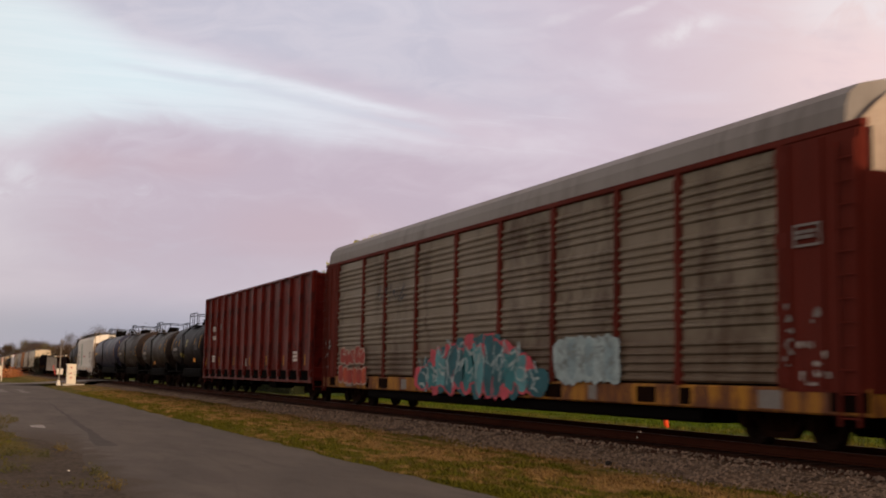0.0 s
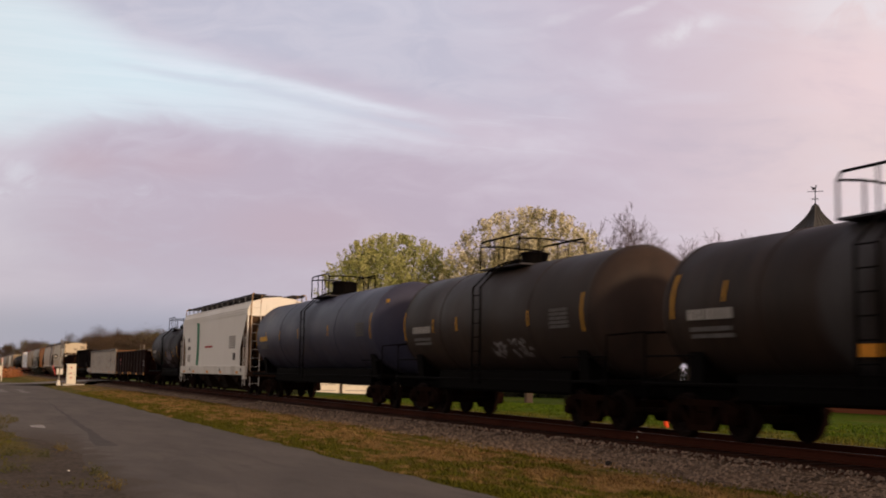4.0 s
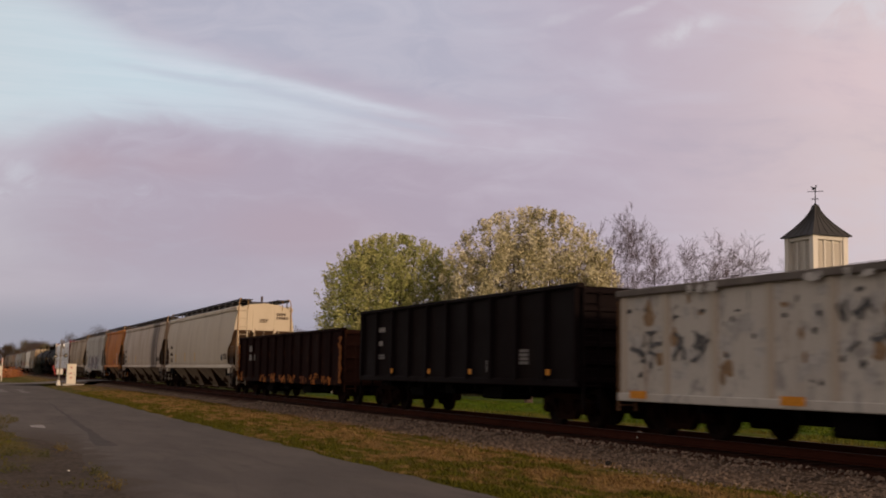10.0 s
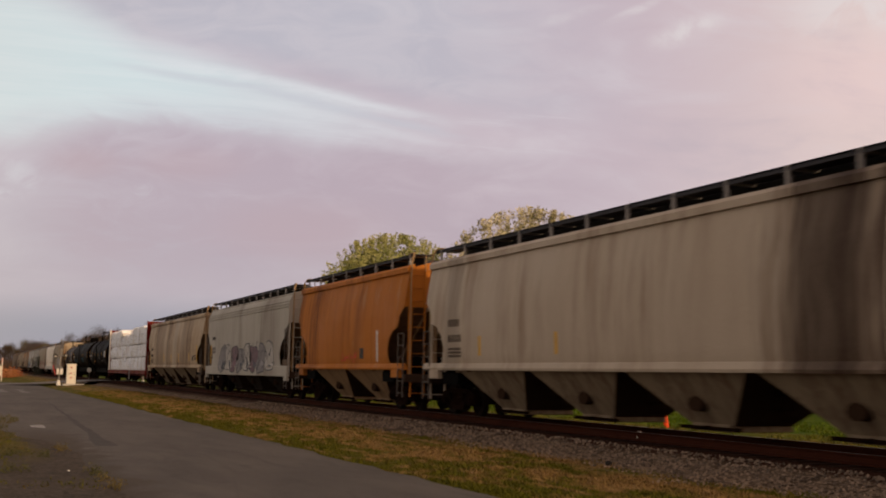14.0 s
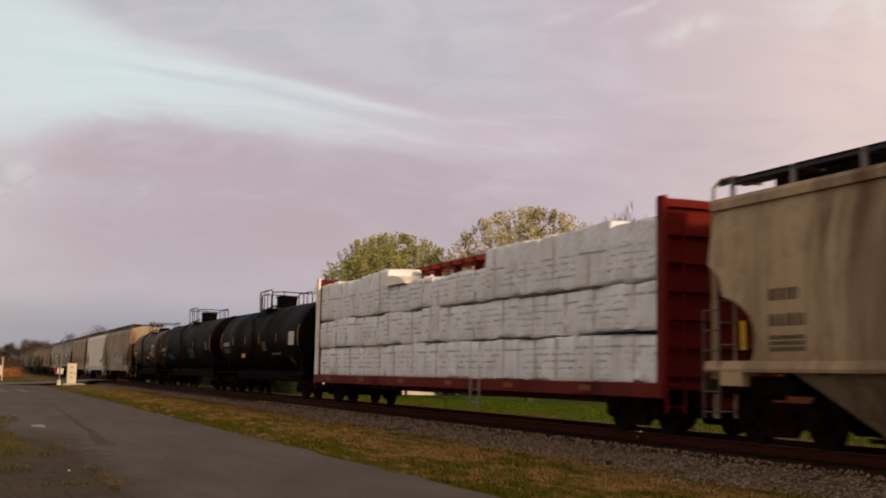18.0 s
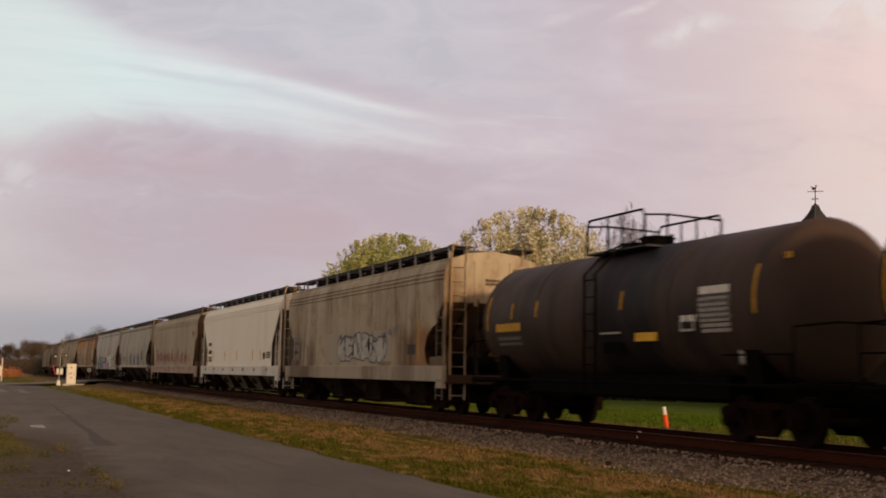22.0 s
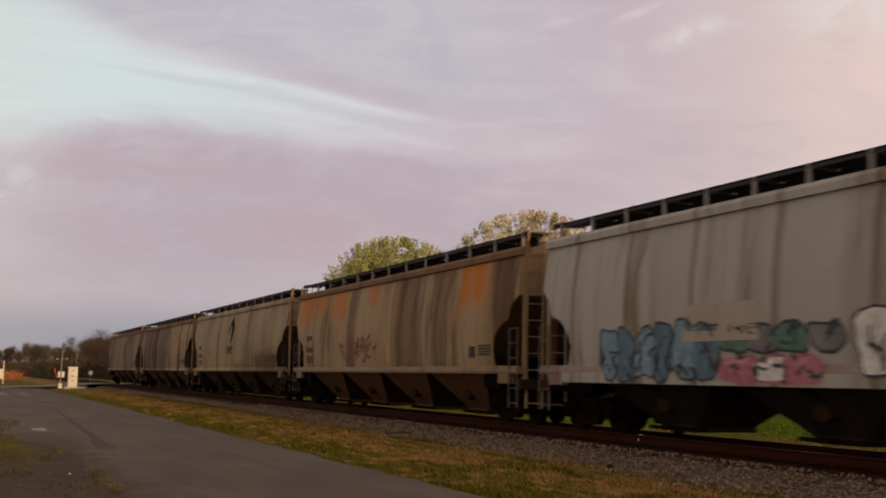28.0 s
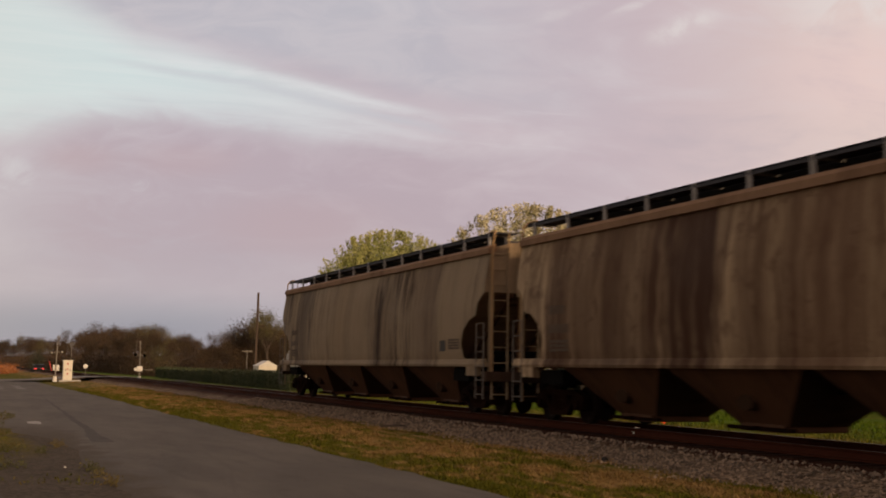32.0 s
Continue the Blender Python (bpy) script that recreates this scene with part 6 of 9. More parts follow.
    graffiti(car, -1.9, -0.5, 1.75, 2.15, 4, [("mustard", (0.40, 0.33, 0.08)), ("mustard", (0.40, 0.33, 0.08)), ("mustard", (0.40, 0.33, 0.08))], side, 3, fill=False)
    bm = bmesh.new()
    for i in range(5):
        stroke(bm, [(0.55 + 0.15 * math.cos(a + i), 2.80 + (0.10 + 0.05 * i) * math.sin(a)) for a in [i * 1.2 + j * 0.35 for j in range(6)]], 0.07, side, 0, 0.012)
    part("graffiti", bm, [spray("lime", (0.36, 0.33, 0.15))], car, "yellow-white spray-painted figure")
    patch(car, 2.1, 2.7, 1.6, 2.0, M_ORANGE_PATCH, side)
    car, h, side = build_tank(-78.75, -91.31, 1.38, 2.44, painted("tank_dark_smudged", (0.017, 0.012, 0.011), (0.040, 0.025, 0.019), 0.7, 19, rough=0.5, gloss=0.10, bands=[(-0.6, 0.8, (0.055, 0.055, 0.062), 0.7)]), "short dark tank car with a paler smudged middle")
    tank_marks(car, h, side, 2, [-h + 2.6, h - 3.2], 2.5)
    patch(car, -0.6, 0.0, 1.5, 1.85, M_ORANGE_PATCH, side)
    car, h, side = build_tank(-92.7, -105.45, 1.48, 2.58, black2, "black tank car with brown dust and worn white stencils")
    tank_marks(car, h, side, 3, [-h + 3.1, -h + 4.8, h - 3.6], 2.6, drop=0.3)
    graffiti(car, 0.2, 2.6, 1.55, 2.0, 4, [("clay", (0.16, 0.07, 0.06)), ("clay", (0.16, 0.07, 0.06)), ("ash", (0.2, 0.19, 0.2))], side, 5, fill=False)
    car, h, side = build_tank(-106.85, -124.7, 1.53, 2.66, grey_blue, "long grey-blue tank car with yellow stencils", dome="tall")
    tank_marks(car, h, side, 4, [-h + 2.6, -h + 5.0, -h + 7.9, h - 5.8], 2.75, False, drop=0.30)
    diamond(car, h - 1.65, 1.55, 0.22, M_WHITE_MARK, side)
    stencil(car, h - 0.78, 3.55, 0.5, 0.12, M_YELLOW, lambda z: side(z) * 0.86, 1)

    white = painted("hopper_white", (0.74, 0.72, 0.69), (0.50, 0.46, 0.41), 0.16, 20, rough=0.5)
    white_sill = painted("white_sill", (0.66, 0.64, 0.60), (0.30, 0.26, 0.22), 0.5, 21, rough=0.55)
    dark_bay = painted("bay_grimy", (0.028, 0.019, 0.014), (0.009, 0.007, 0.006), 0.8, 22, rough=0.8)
    car, h, side = build_hopper(-125.88, -143.72, "flat", white, "clean white covered hopper car with a green stripe", 3, white_sill, dark_bay, white, 0.05, ladders=white_sill)
    bm = bmesh.new()
    for z0, z1 in zip([1.40 + 0.2 * i for i in range(12)], [1.60 + 0.2 * i for i in range(12)]):
        f = [(-h + 5.0 - 0.11 * (z0 - 2.6) ** 2, z0), (-h + 5.75 - 0.10 * (z0 - 2.6) ** 2, z0), (-h + 5.75 - 0.10 * (z1 - 2.6) ** 2, z1), (-h + 5.0 - 0.11 * (z1 - 2.6) ** 2, z1)]
        bm.faces.new([bm.verts.new((x, -1.525, z)) for x, z in f])
    part("green_stripe", bm, plain("green_paint", (0.015, 0.16, 0.075), 0.5, 0.15), car, "dark green upright stripe")
    stencil(car, -h + 2.2, 3.0, 0.6, 0.24, M_GREY_MARK, 1.525, 1)
    stencil(car, -h + 2.2, 2.5, 0.9, 0.22, M_GREY_MARK, 1.525, 1)
    stencil(car, -h + 2.2, 2.0, 0.9, 0.08, M_PALE_MARK, 1.525, 4)
    stencil(car, h - 10.4, 2.45, 2.2, 0.10, M_RED_MARK, 1.525, 1)
    stencil(car, h - 4.0, 2.85, 1.5, 0.08, M_PALE_MARK, 1.525, 6)
    patch(car, h - 3.0, h - 2.5, 1.65, 2.0, M_DARK_MARK, 1.525)
    for x in (-h + 1.2, -h + 4.2, -0.6, 3.0, h - 2.0):
        patch(car, x, x + 0.55, 0.98, 1.10, M_ORANGE_PATCH, 1.575, "reflector_patch")
    for x in (-h + 3.2, h - 6.0, h - 1.0):
        patch(car, x, x + 0.2, 1.08, 1.24, M_DARK_MARK, 1.575)

    car, h, side = build_tank(-145.1, -157.4, 1.45, 2.50, painted("tank_purple_black", (0.0112, 0.0076, 0.0122), (0.016, 0.010, 0.010), 0.5, 82, rough=0.5, gloss=0.05), "short black tank car with white tags and yellow strips", dome="low")
    tank_marks(car, h, side, 6, [-2.15, 0.82, 3.3], 2.55, drop=0.62)
    lilac = plain("lilac_spray", (0.17, 0.155, 0.19), 0.7, 0.3)
    smudges(car, 1.15, 2.45, 1.75, 2.35, 26, lilac, side, 91, (0.10, 0.42))
    smudges(car, -0.3, 1.3, 1.25, 1.9, 16, lilac, side, 92, (0.06, 0.30))
    graffiti(car, -0.4, 1.3, 1.2, 1.95, 2, [("ash_dim", (0.13, 0.125, 0.14))] * 3, side, 9, "white spray-painted scrawl", fill=False)
    smudges(car, -3.0, -1.9, 1.5, 1.9, 12, plain("teal_spray", (0.018, 0.060, 0.058), 0.7, 0.3), side, 93, (0.08, 0.3))

    rust_brown = painted("gondola_dark_brown", (0.0135, 0.0042, 0.0034), (0.006, 0.0025, 0.002), 0.6, 23, (0.035, 0.012, 0.007), 0.15, rough=0.75, gloss=0.04)
    car, h = build_gondola(-159.2, -176.54, 0.68, 2.48, 11, rust_brown, "low dark brown steel gondola with orange-yellow patches", end_ribs=5, rib_depth=0.06)
    for x in (-h + 0.77, -h + 4.84, -h + 8.17, -h + 9.58, h - 4.36, h - 0.30):
        patch(car, x - 0.24, x + 0.24, 0.68, 0.86, M_ORANGE_PATCH, 1.56, "reflector_patch")
    frame_box(car, h - 1.32, h - 0.86, 1.36, 1.74, M_PALE_MARK, 1.49)
    smudges(car, -h + 2.0, -h + 2.6, 1.45, 2.0, 5, M_RED_MARK, 1.49, 5)
    smudges(car, -h + 3.2, -h + 3.6, 1.45, 2.0, 4, M_GREY_MARK, 1.49, 6)
    smudges(car, -h + 5.0, h - 2.0, 1.1, 2.2, 26, M_BROWN_SMEAR, 1.49, 7)

    pale = painted("gondola_peeling_white", (0.50, 0.48, 0.445), (0.30, 0.24, 0.19), 0.5, 24, (0.24, 0.15, 0.09), 0.2, blotch=(0.20, 0.195, 0.205), blotch_amount=0.65, rough=0.7)
    tan_rib = painted("gondola_tan_rib", (0.46, 0.415, 0.355), (0.27, 0.20, 0.15), 0.6, 62, rough=0.7)
    dark_chord = painted("gondola_worn_chord", (0.11, 0.098, 0.092), (0.24, 0.215, 0.19), 0.6, 63, rough=0.7)
    rusty_end = painted("gondola_rusty_end", (0.16, 0.085, 0.045), (0.035, 0.016, 0.011), 0.8, 25, rough=0.8)
    car, h = build_gondola(-177.54, -199.34, 0.66, 2.78, 15, pale, "peeling white steel gondola covered in faded dark tags", end_ribs=6, rib_depth=0.05, end_body=rusty_end, top=0.14, rib_body=tan_rib, chord=dark_chord)
    for x in (-h + 0.8, -h + 5.4, h - 8.5, h - 4.2, h - 1.0):
        patch(car, x - 0.29, x + 0.29, 0.72, 0.87, M_ORANGE_PATCH, 1.56, "reflector_patch")
    patch(car, h - 4.1, h - 3.3, 1.75, 2.05, M_INK, 1.49)
    frame_box(car, h - 4.1, h - 3.2, 1.25, 1.6, M_INK, 1.49, 0.07)
    rr = random.Random(24)
    bay_w = (2 * h - 0.32) / 14
    for i in range(14):
        xa = -h + 0.16 + bay_w * i + 0.16
        xb = xa + bay_w - 0.32
        smudges(car, xa, xb, 0.95, 2.70, 9, M_INK_PALE, 1.484, 300 + i, (0.10, 0.40))
        smudges(car, xa, xb, 1.05 + 0.2 * (i % 3), 2.55, rr.randint(4, 9), M_INK, 1.488, 340 + i, (0.03, 0.15))
        smudges(car, xa, xb, 0.9, 2.72, 3, M_TAN_SMEAR, 1.486, 380 + i, (0.08, 0.35))
        if rr.random() < 0.6:
            graffiti(car, xa, xb, 1.1 + 0.3 * rr.random(), 1.9 + 0.5 * rr.random(), 2, [("faded_ink", (0.10, 0.10, 0.105))] * 3, 1.49, 40 + i, fill=False)
    smudges(car, -h + 0.2, h - 0.2, 2.68, 2.84, 30, M_INK_PALE, 1.592, 24, (0.1, 0.35))

    coal = painted("gondola_black", (0.0056, 0.0034, 0.0044), (0.010, 0.0055, 0.0045), 0.6, 26, rough=0.65, gloss=0.04)
    car, h = build_gondola(-200.98, -215.98, 0.90, 3.10, 11, coal, "black high-side ribbed coal gondola", "coal_gondola_car", 6, 0.11)
    stencil(car, -h + 1.5, 2.58, 0.8, 0.15, M_PALE_MARK, 1.49, 1)
    stencil(car, -h + 1.5, 2.15, 0.6, 0.15, M_PALE_MARK, 1.49, 1)
    stencil(car, -h + 1.5, 1.72, 0.8, 0.06, M_GREY_MARK, 1.49, 2)
    stencil(car, h - 3.0, 1.75, 0.5, 0.07, M_GREY_MARK, 1.49, 4)
    stencil(car, h - 4.9, 1.5, 0.35, 0.3, M_GREY_MARK, 1.49, 1)
    for x in (-h + 3.3, -h + 6.4, h - 5.7, h - 1.3):
        patch(car, x - 0.08, x + 0.08, 1.14, 1.28, M_ORANGE_PATCH, 1.60, "reflector_patch")

    rust_y = painted("gondola_rust_yellow", (0.016, 0.0055, 0.005), (0.007, 0.0035, 0.003), 0.6, 27, (0.10, 0.035, 0.012), 0.18, rough=0.8, gloss=0.04)
    yellow_end = painted("gondola_yellow_end", (0.37, 0.125, 0.022), (0.07, 0.02, 0.009), 1.0, 28, rough=0.8)
    car, h = build_gondola(-218.0, -234.65, 0.68, 2.64, 13, rust_y, "low dark gondola with flaking rust-yellow ribs and ends", end_ribs=5, rib_depth=0.09, end_body=painted("gondola_flaking_end", (0.045, 0.018, 0.012), (0.018, 0.009, 0.007), 0.7, 67, (0.34, 0.12, 0.03), 0.3, rough=0.85))
    for k_, (x0, x1, z0, z1, n) in enumerate([(-h + 0.02, -h + 0.30, 0.75, 2.4, 26), (-h + 0.1, -h + 1.2, 0.66, 1.10, 16), (h - 0.35, h - 0.02, 0.75, 2.4, 26)] + [(-h + 4.6 + 1.62 * q, -h + 5.7 + 1.62 * q, 0.66, 0.98 + 0.1 * (q % 2), 13) for q in range(7)]):
        smudges(car, x0, x1, z0, z1, n, yellow_end, 1.576, 500 + k_, (0.07, 0.27))
    stencil(car, -h + 2.0, 2.28, 1.0, 0.26, M_PALE_MARK, 1.49, 1)
    stencil(car, -h + 2.0, 1.88, 1.15, 0.26, M_PALE_MARK, 1.49, 1)

    def hopper_marks(car, h, side, seed, strips=(), dark=True):
        m = M_BROWN_MARK
        stencil(car, -h + 1.9, 2.62, 0.75, 0.20, m, side, 1, seed=seed)
        stencil(car, -h + 1.9, 2.20, 0.95, 0.20, m, side, 1, seed=seed + 1)
        stencil(car, -h + 1.9, 1.85, 0.9, 0.07, M_BROWN_MARK, side, 3, seed=seed + 2)
        patch(car, h - 3.0, h - 2.6, 1.65, 1.95, M_DARK_MARK, side, "data_panel")
        stencil(car, h - 2.4, 1.98, 0.78, 0.055, M_BROWN_MARK, side, 4, seed=seed + 3)
        stripes(car, [-h + s for s in strips], 1.62, 2.12, side, w=0.06)

    c12 = painted("hopper_cream", (0.53, 0.465, 0.37), (0.30, 0.235, 0.165), 0.45, 32, rough=0.5)
    car, h, side = build_hopper(-235.98, -256.81, "curved", c12, "large cream covered hopper car with rounded sides", 4)
    hopper_marks(car, h, side, 10, (3.9, 7.2, 10.4), False)
    c13 = painted("hopper_cream_stained", (0.50, 0.425, 0.345), (0.24, 0.165, 0.115), 0.6, 33, rough=0.5,
                  bands=[(6.4, 2.0, (0.13, 0.085, 0.06), 0.7), (6.3, 1.2, (0.026, 0.012, 0.008), 0.97), (7.8, 0.6, (0.045, 0.022, 0.015), 0.9), (-8.6, 0.7, (0.12, 0.10, 0.085), 0.5)])
    car, h, side = build_hopper(-258.23, -279.65, "curved", c13, "cream covered hopper car with a black run-off stain", 4)
    hopper_marks(car, h, side, 12, (4.0, 8.2), False)
    c14 = painted("hopper_orange", (0.50, 0.175, 0.028), (0.14, 0.045, 0.014), 0.85, 34, (0.44, 0.29, 0.16), 0.2, rough=0.6)
    car, h, side = build_hopper(-281.21, -293.58, "curved", c14, "short rusty orange two-bay covered hopper car", 2, posts=8, top=0.08,
                                bay=painted("bay_tan", (0.30, 0.20, 0.12), (0.12, 0.07, 0.04), 0.6, 35))
    graffiti(car, -0.3, 1.6, 1.42, 1.8, 2, [("scarlet", (0.55, 0.05, 0.03)), ("scarlet", (0.55, 0.05, 0.03)), ("scarlet", (0.55, 0.05, 0.03))], side, 61, fill=False)
    patch(car, 1.9, 2.3, 1.6, 1.95, M_DARK_MARK, side)
    stripes(car, [h - 2.5], 1.5, 2.5, side, M_WHITE_MARK, 0.07)
    c15 = painted("hopper_grey_dusty", (0.46, 0.44, 0.40), (0.20, 0.17, 0.14), 0.6, 36, rough=0.6, bands=[(5.5, 2.0, (0.22, 0.18, 0.15), 0.4)])
    car, h, side = build_hopper(-294.9, -312.3, "flat", c15, "dusty grey covered hopper car with black graffiti", 3, None, dark_bay, top=0.0, cut=CUT_ROUND)
    graffiti(car, -h + 3.6, h - 2.6, 1.05, 2.45, 8, [("ink", (0.06, 0.065, 0.08)), ("ash", (0.2, 0.19, 0.2)), ("greywhite", (0.38, 0.36, 0.34)), ("mauve", (0.16, 0.10, 0.12)), ("ink", (0.06, 0.065, 0.08))], lambda z: max(side(z), 1.58 if z < 1.4 else 0), 71, "black and grey spray-painted piece")
    stencil(car, -h + 1.4, 2.9, 0.8, 0.16, M_DARK_MARK, side, 1)
    stencil(car, -h + 1.4, 2.35, 0.9, 0.14, M_GREY_MARK, side, 2)
    stripes(car, [-h + 1.15], 1.5, 2.5, side)
    c16 = painted("hopper_tan_streaked", (0.50, 0.385, 0.26), (0.13, 0.072, 0.045), 0.9, 37, rough=0.55, blotch=(0.22, 0.155, 0.105), blotch_amount=0.35, bands=[(-5.0, 2.6, (0.17, 0.115, 0.08), 0.6), (1.2, 1.0, (0.46, 0.40, 0.32), 0.6), (-1.6, 1.0, (0.12, 0.08, 0.055), 0.6), (4.8, 2.0, (0.20, 0.145, 0.10), 0.55)])
    car, h, side = build_hopper(-313.69, -334.55, "curved", c16, "tan covered hopper car streaked with grey grime", 4)
    hopper_marks(car, h, side, 16, (1.2, 7.5, 10.4, 13.2, 16.85), True)
    stripes(car, [h - 1.58], 1.62, 2.55, side)

    build_centerbeam(-335.93, -359.93)
    black3 = painted("tank_deep_black", (0.0042, 0.0026, 0.0036), (0.008, 0.005, 0.005), 0.5, 38, rough=0.55, gloss=0.015)
    car, h, side = build_tank(-361.3, -378.1, 1.54, 2.54, black3, "long glossy black tank car with white stencils", dome="tall", dome_x=-0.5)
    tank_marks(car, h, side, 7, [-4.7, -2.0, 0.83, 3.93], 2.62, drop=0.26)
    patch(car, -3.2, -2.45, 1.74, 2.06, M_ORANGE_PATCH, side)
    stencil(car, 2.8, 1.95, 1.6, 0.13, M_DIM_MARK, side, 1)
    stencil(car, 1.3, 2.42, 0.75, 0.08, M_DIM_MARK, side, 4)
    diamond(car, 5.65, 1.55, 0.24, M_DIM_MARK, side)
    patch(car, h - 2.3, h - 1.5, 2.2, 2.75, M_WHITE_MARK, side, "data_panel")
    car, h, side = build_tank(-379.5, -398.45, 1.54, 2.57, painted("tank_rusty_black", (0.0048, 0.003, 0.0032), (0.012, 0.006, 0.005), 0.6, 39, rough=0.55, gloss=0.02), "long black tank car with cyan graffiti", dome="tall")
    tank_marks(car, h, side, 8, [-h + 3.4, h - 6.0], 2.6, drop=0.26)
    cyan = ("cyan", (0.018, 0.13, 0.21))
    graffiti(car, -h + 3.6, -h + 5.8, 1.62, 2.2, 7, [cyan, cyan, cyan], side, 81, "cyan spray-painted letters", fill=False)
    graffiti(car, 1.7, 3.7, 1.7, 2.35, 7, [cyan, cyan, cyan], side, 82, fill=False)
    graffiti(car, 1.9, 3.4, 1.75, 2.3, 4, [cyan, cyan, cyan], side, 83, fill=False)
    t20 = painted("tank_brown", (0.060, 0.038, 0.031), (0.025, 0.020, 0.021), 0.7, 41, bands=[(0.9, 2.0, (0.007, 0.008, 0.013), 0.97), (3.4, 0.5, (0.012, 0.012, 0.018), 0.8, 1.2, 2.6)], rough=0.55)
    car, h, side = build_tank(-399.85, -412.7, 1.46, 2.50, t20, "short brown tank car with a dark blue-grey spill stain", dome="low")
    tank_marks(car, h, side, 9, [-h + 2.4, -h + 3.7, 1.1], 2.5, False)
    patch(car, 1.5, 2.3, 1.85, 2.1, M_YELLOW, side, "placard")
    stencil(car, h - 2.6, 2.6, 0.9, 0.07, M_PALE_MARK, side, 7)
    diamond(car, h - 1.75, 1.42, 0.24, M_WHITE_MARK, side)
    stencil(car, h - 0.85, 3.28, 0.55, 0.11, M_DULL_YELLOW, lambda z: side(z) * 0.90, 1)
    patch(car, 0.15, 0.95, 1.62, 2.02, M_BLACK, side)
    patch(car, 0.15, 0.95, 2.02, 2.06, M_PALE_MARK, side, "paint_line")
    frame_box(car, h - 3.25, h - 2.8, 2.0, 2.3, M_PALE_MARK, side)
    patch(car, h - 2.6, h - 1.7, 2.66, 2.80, M_WHITE_MARK, side, "data_panel")
    stencil(car, h - 3.2, 2.3, 0.5, 0.12, M_WHITE_MARK, side, 1)

    c21 = painted("hopper_tan_rust", (0.43, 0.365, 0.275), (0.15, 0.095, 0.06), 0.8, 42, (0.12, 0.06, 0.035), 0.1, rough=0.6, blotch=(0.16, 0.10, 0.065), blotch_amount=0.4,
                  bands=[(-7.0, 1.3, (0.07, 0.045, 0.03), 0.8, 0.8, 2.5), (-5.0, 0.9, (0.10, 0.06, 0.04), 0.7, 0.8, 2.2), (5.6, 1.0, (0.12, 0.065, 0.035), 0.95, 0.3, 2.5), (6.9, 0.8, (0.25, 0.10, 0.035), 0.95, 0.3, 2.6), (3.6, 0.7, (0.10, 0.065, 0.045), 0.6, 0.8, 2.5)])
    car, h, side = build_hopper(-414.43, -431.51, "flat", c21, "tan covered hopper car with outlined graffiti and rust stains", 3, painted("sill_patched", (0.36, 0.31, 0.25), (0.13, 0.10, 0.075), 0.7, 43, bands=[(-6.3, 2.6, (0.10, 0.065, 0.042), 0.85), (5.6, 1.0, (0.14, 0.10, 0.07), 0.7)]), dark_bay, cut=CUT_ROUND)
    patch(car, -h + 5.6, h - 4.4, 1.5, 2.5, painted("buffed_patch", (0.36, 0.32, 0.26), (0.26, 0.22, 0.17), 0.5, 44), lambda z: side(z) - 0.004)
    graffiti(car, -h + 7.2, -h + 12.2, 1.45, 2.42, 6, [("ink", (0.06, 0.065, 0.08)), ("greywhite", (0.38, 0.36, 0.34)), ("greywhite", (0.38, 0.36, 0.34)), ("ink", (0.06, 0.065, 0.08))], side, 91, "grey spray-painted letters with black outlines")
    graffiti(car, -h + 11.9, -h + 13.3, 1.9, 2.6, 2, [("umber", (0.10, 0.06, 0.04)), ("umber", (0.10, 0.06, 0.04)), ("ash", (0.2, 0.19, 0.2))], side, 92, fill=False)
    stripes(car, [h - 2.0], 1.5, 2.7, side, M_DULL_YELLOW, 0.05)
    stencil(car, -h + 1.2, 2.55, 0.7, 0.26, M_GREY_MARK, side, 3)
    patch(car, h - 2.9, h - 2.3, 1.7, 2.0, M_DARK_MARK, side, "data_panel")
    c22 = painted("hopper_off_white", (0.86, 0.81, 0.73), (0.56, 0.48, 0.38), 0.22, 46, rough=0.5)
    car, h, side = build_hopper(-432.72, -450.1, "flat", c22, "off-white covered hopper car with a deep side sill", 4, white_sill, painted("bay_offwhite", (0.15, 0.125, 0.10), (0.05, 0.04, 0.03), 0.7, 47), ladders=white_sill)
    stripes(car, [-h + 1.60], 1.4, 2.3, side, M_YELLOW, 0.07)
    hopper_marks(car, h, side, 18, (3.2, 6.2, 9.0, 12.4, 13.9), False)
    for i in range(7):
        patch(car, -h + 1.4 + i * 2.3, -h + 1.6 + i * 2.3, 1.12, 1.26, M_DARK_MARK, 1.575)
    c23 = painted("hopper_greige", (0.40, 0.345, 0.265), (0.24, 0.18, 0.13), 0.5, 48, rough=0.6)
    car, h, side = build_hopper(-451.67, -468.95, "flat", c23, "greige covered hopper car with dripping red graffiti", 3, painted("sill_red_washed", (0.40, 0.33, 0.265), (0.24, 0.11, 0.08), 0.6, 49), dark_bay, painted("end_rust_tan", (0.18, 0.105, 0.055), (0.08, 0.04, 0.022), 0.8, 80, rough=0.8), cut=CUT_LONG, ladders=plain("rust_tan_ladder", (0.15, 0.09, 0.05), 0.7, 0.3))
    stripes(car, [h - 1.85], 1.5, 2.5, side, M_DULL_YELLOW, 0.05)
    red = ("brick_red", (0.30, 0.05, 0.04))
    dull = ("dull_red", (0.25, 0.105, 0.085))
    for i, x in enumerate((2.4, 4.1, 5.4, 6.7, 8.4, 10.4, 12.0, 13.3)):
        graffiti(car, -h + x, -h + x + 0.5, 1.62 + 0.08 * (i % 2), 2.20 + 0.1 * (i % 3), 1, [dull, dull, red], side, 100 + i, "red spray-painted splashes" if i == 0 else "", wob=0.6, strokes=2)
        graffiti(car, -h + x + 0.3, -h + x + 1.5, 1.42, 2.1, 2, [red, red, red], side, 110 + i, fill=False)
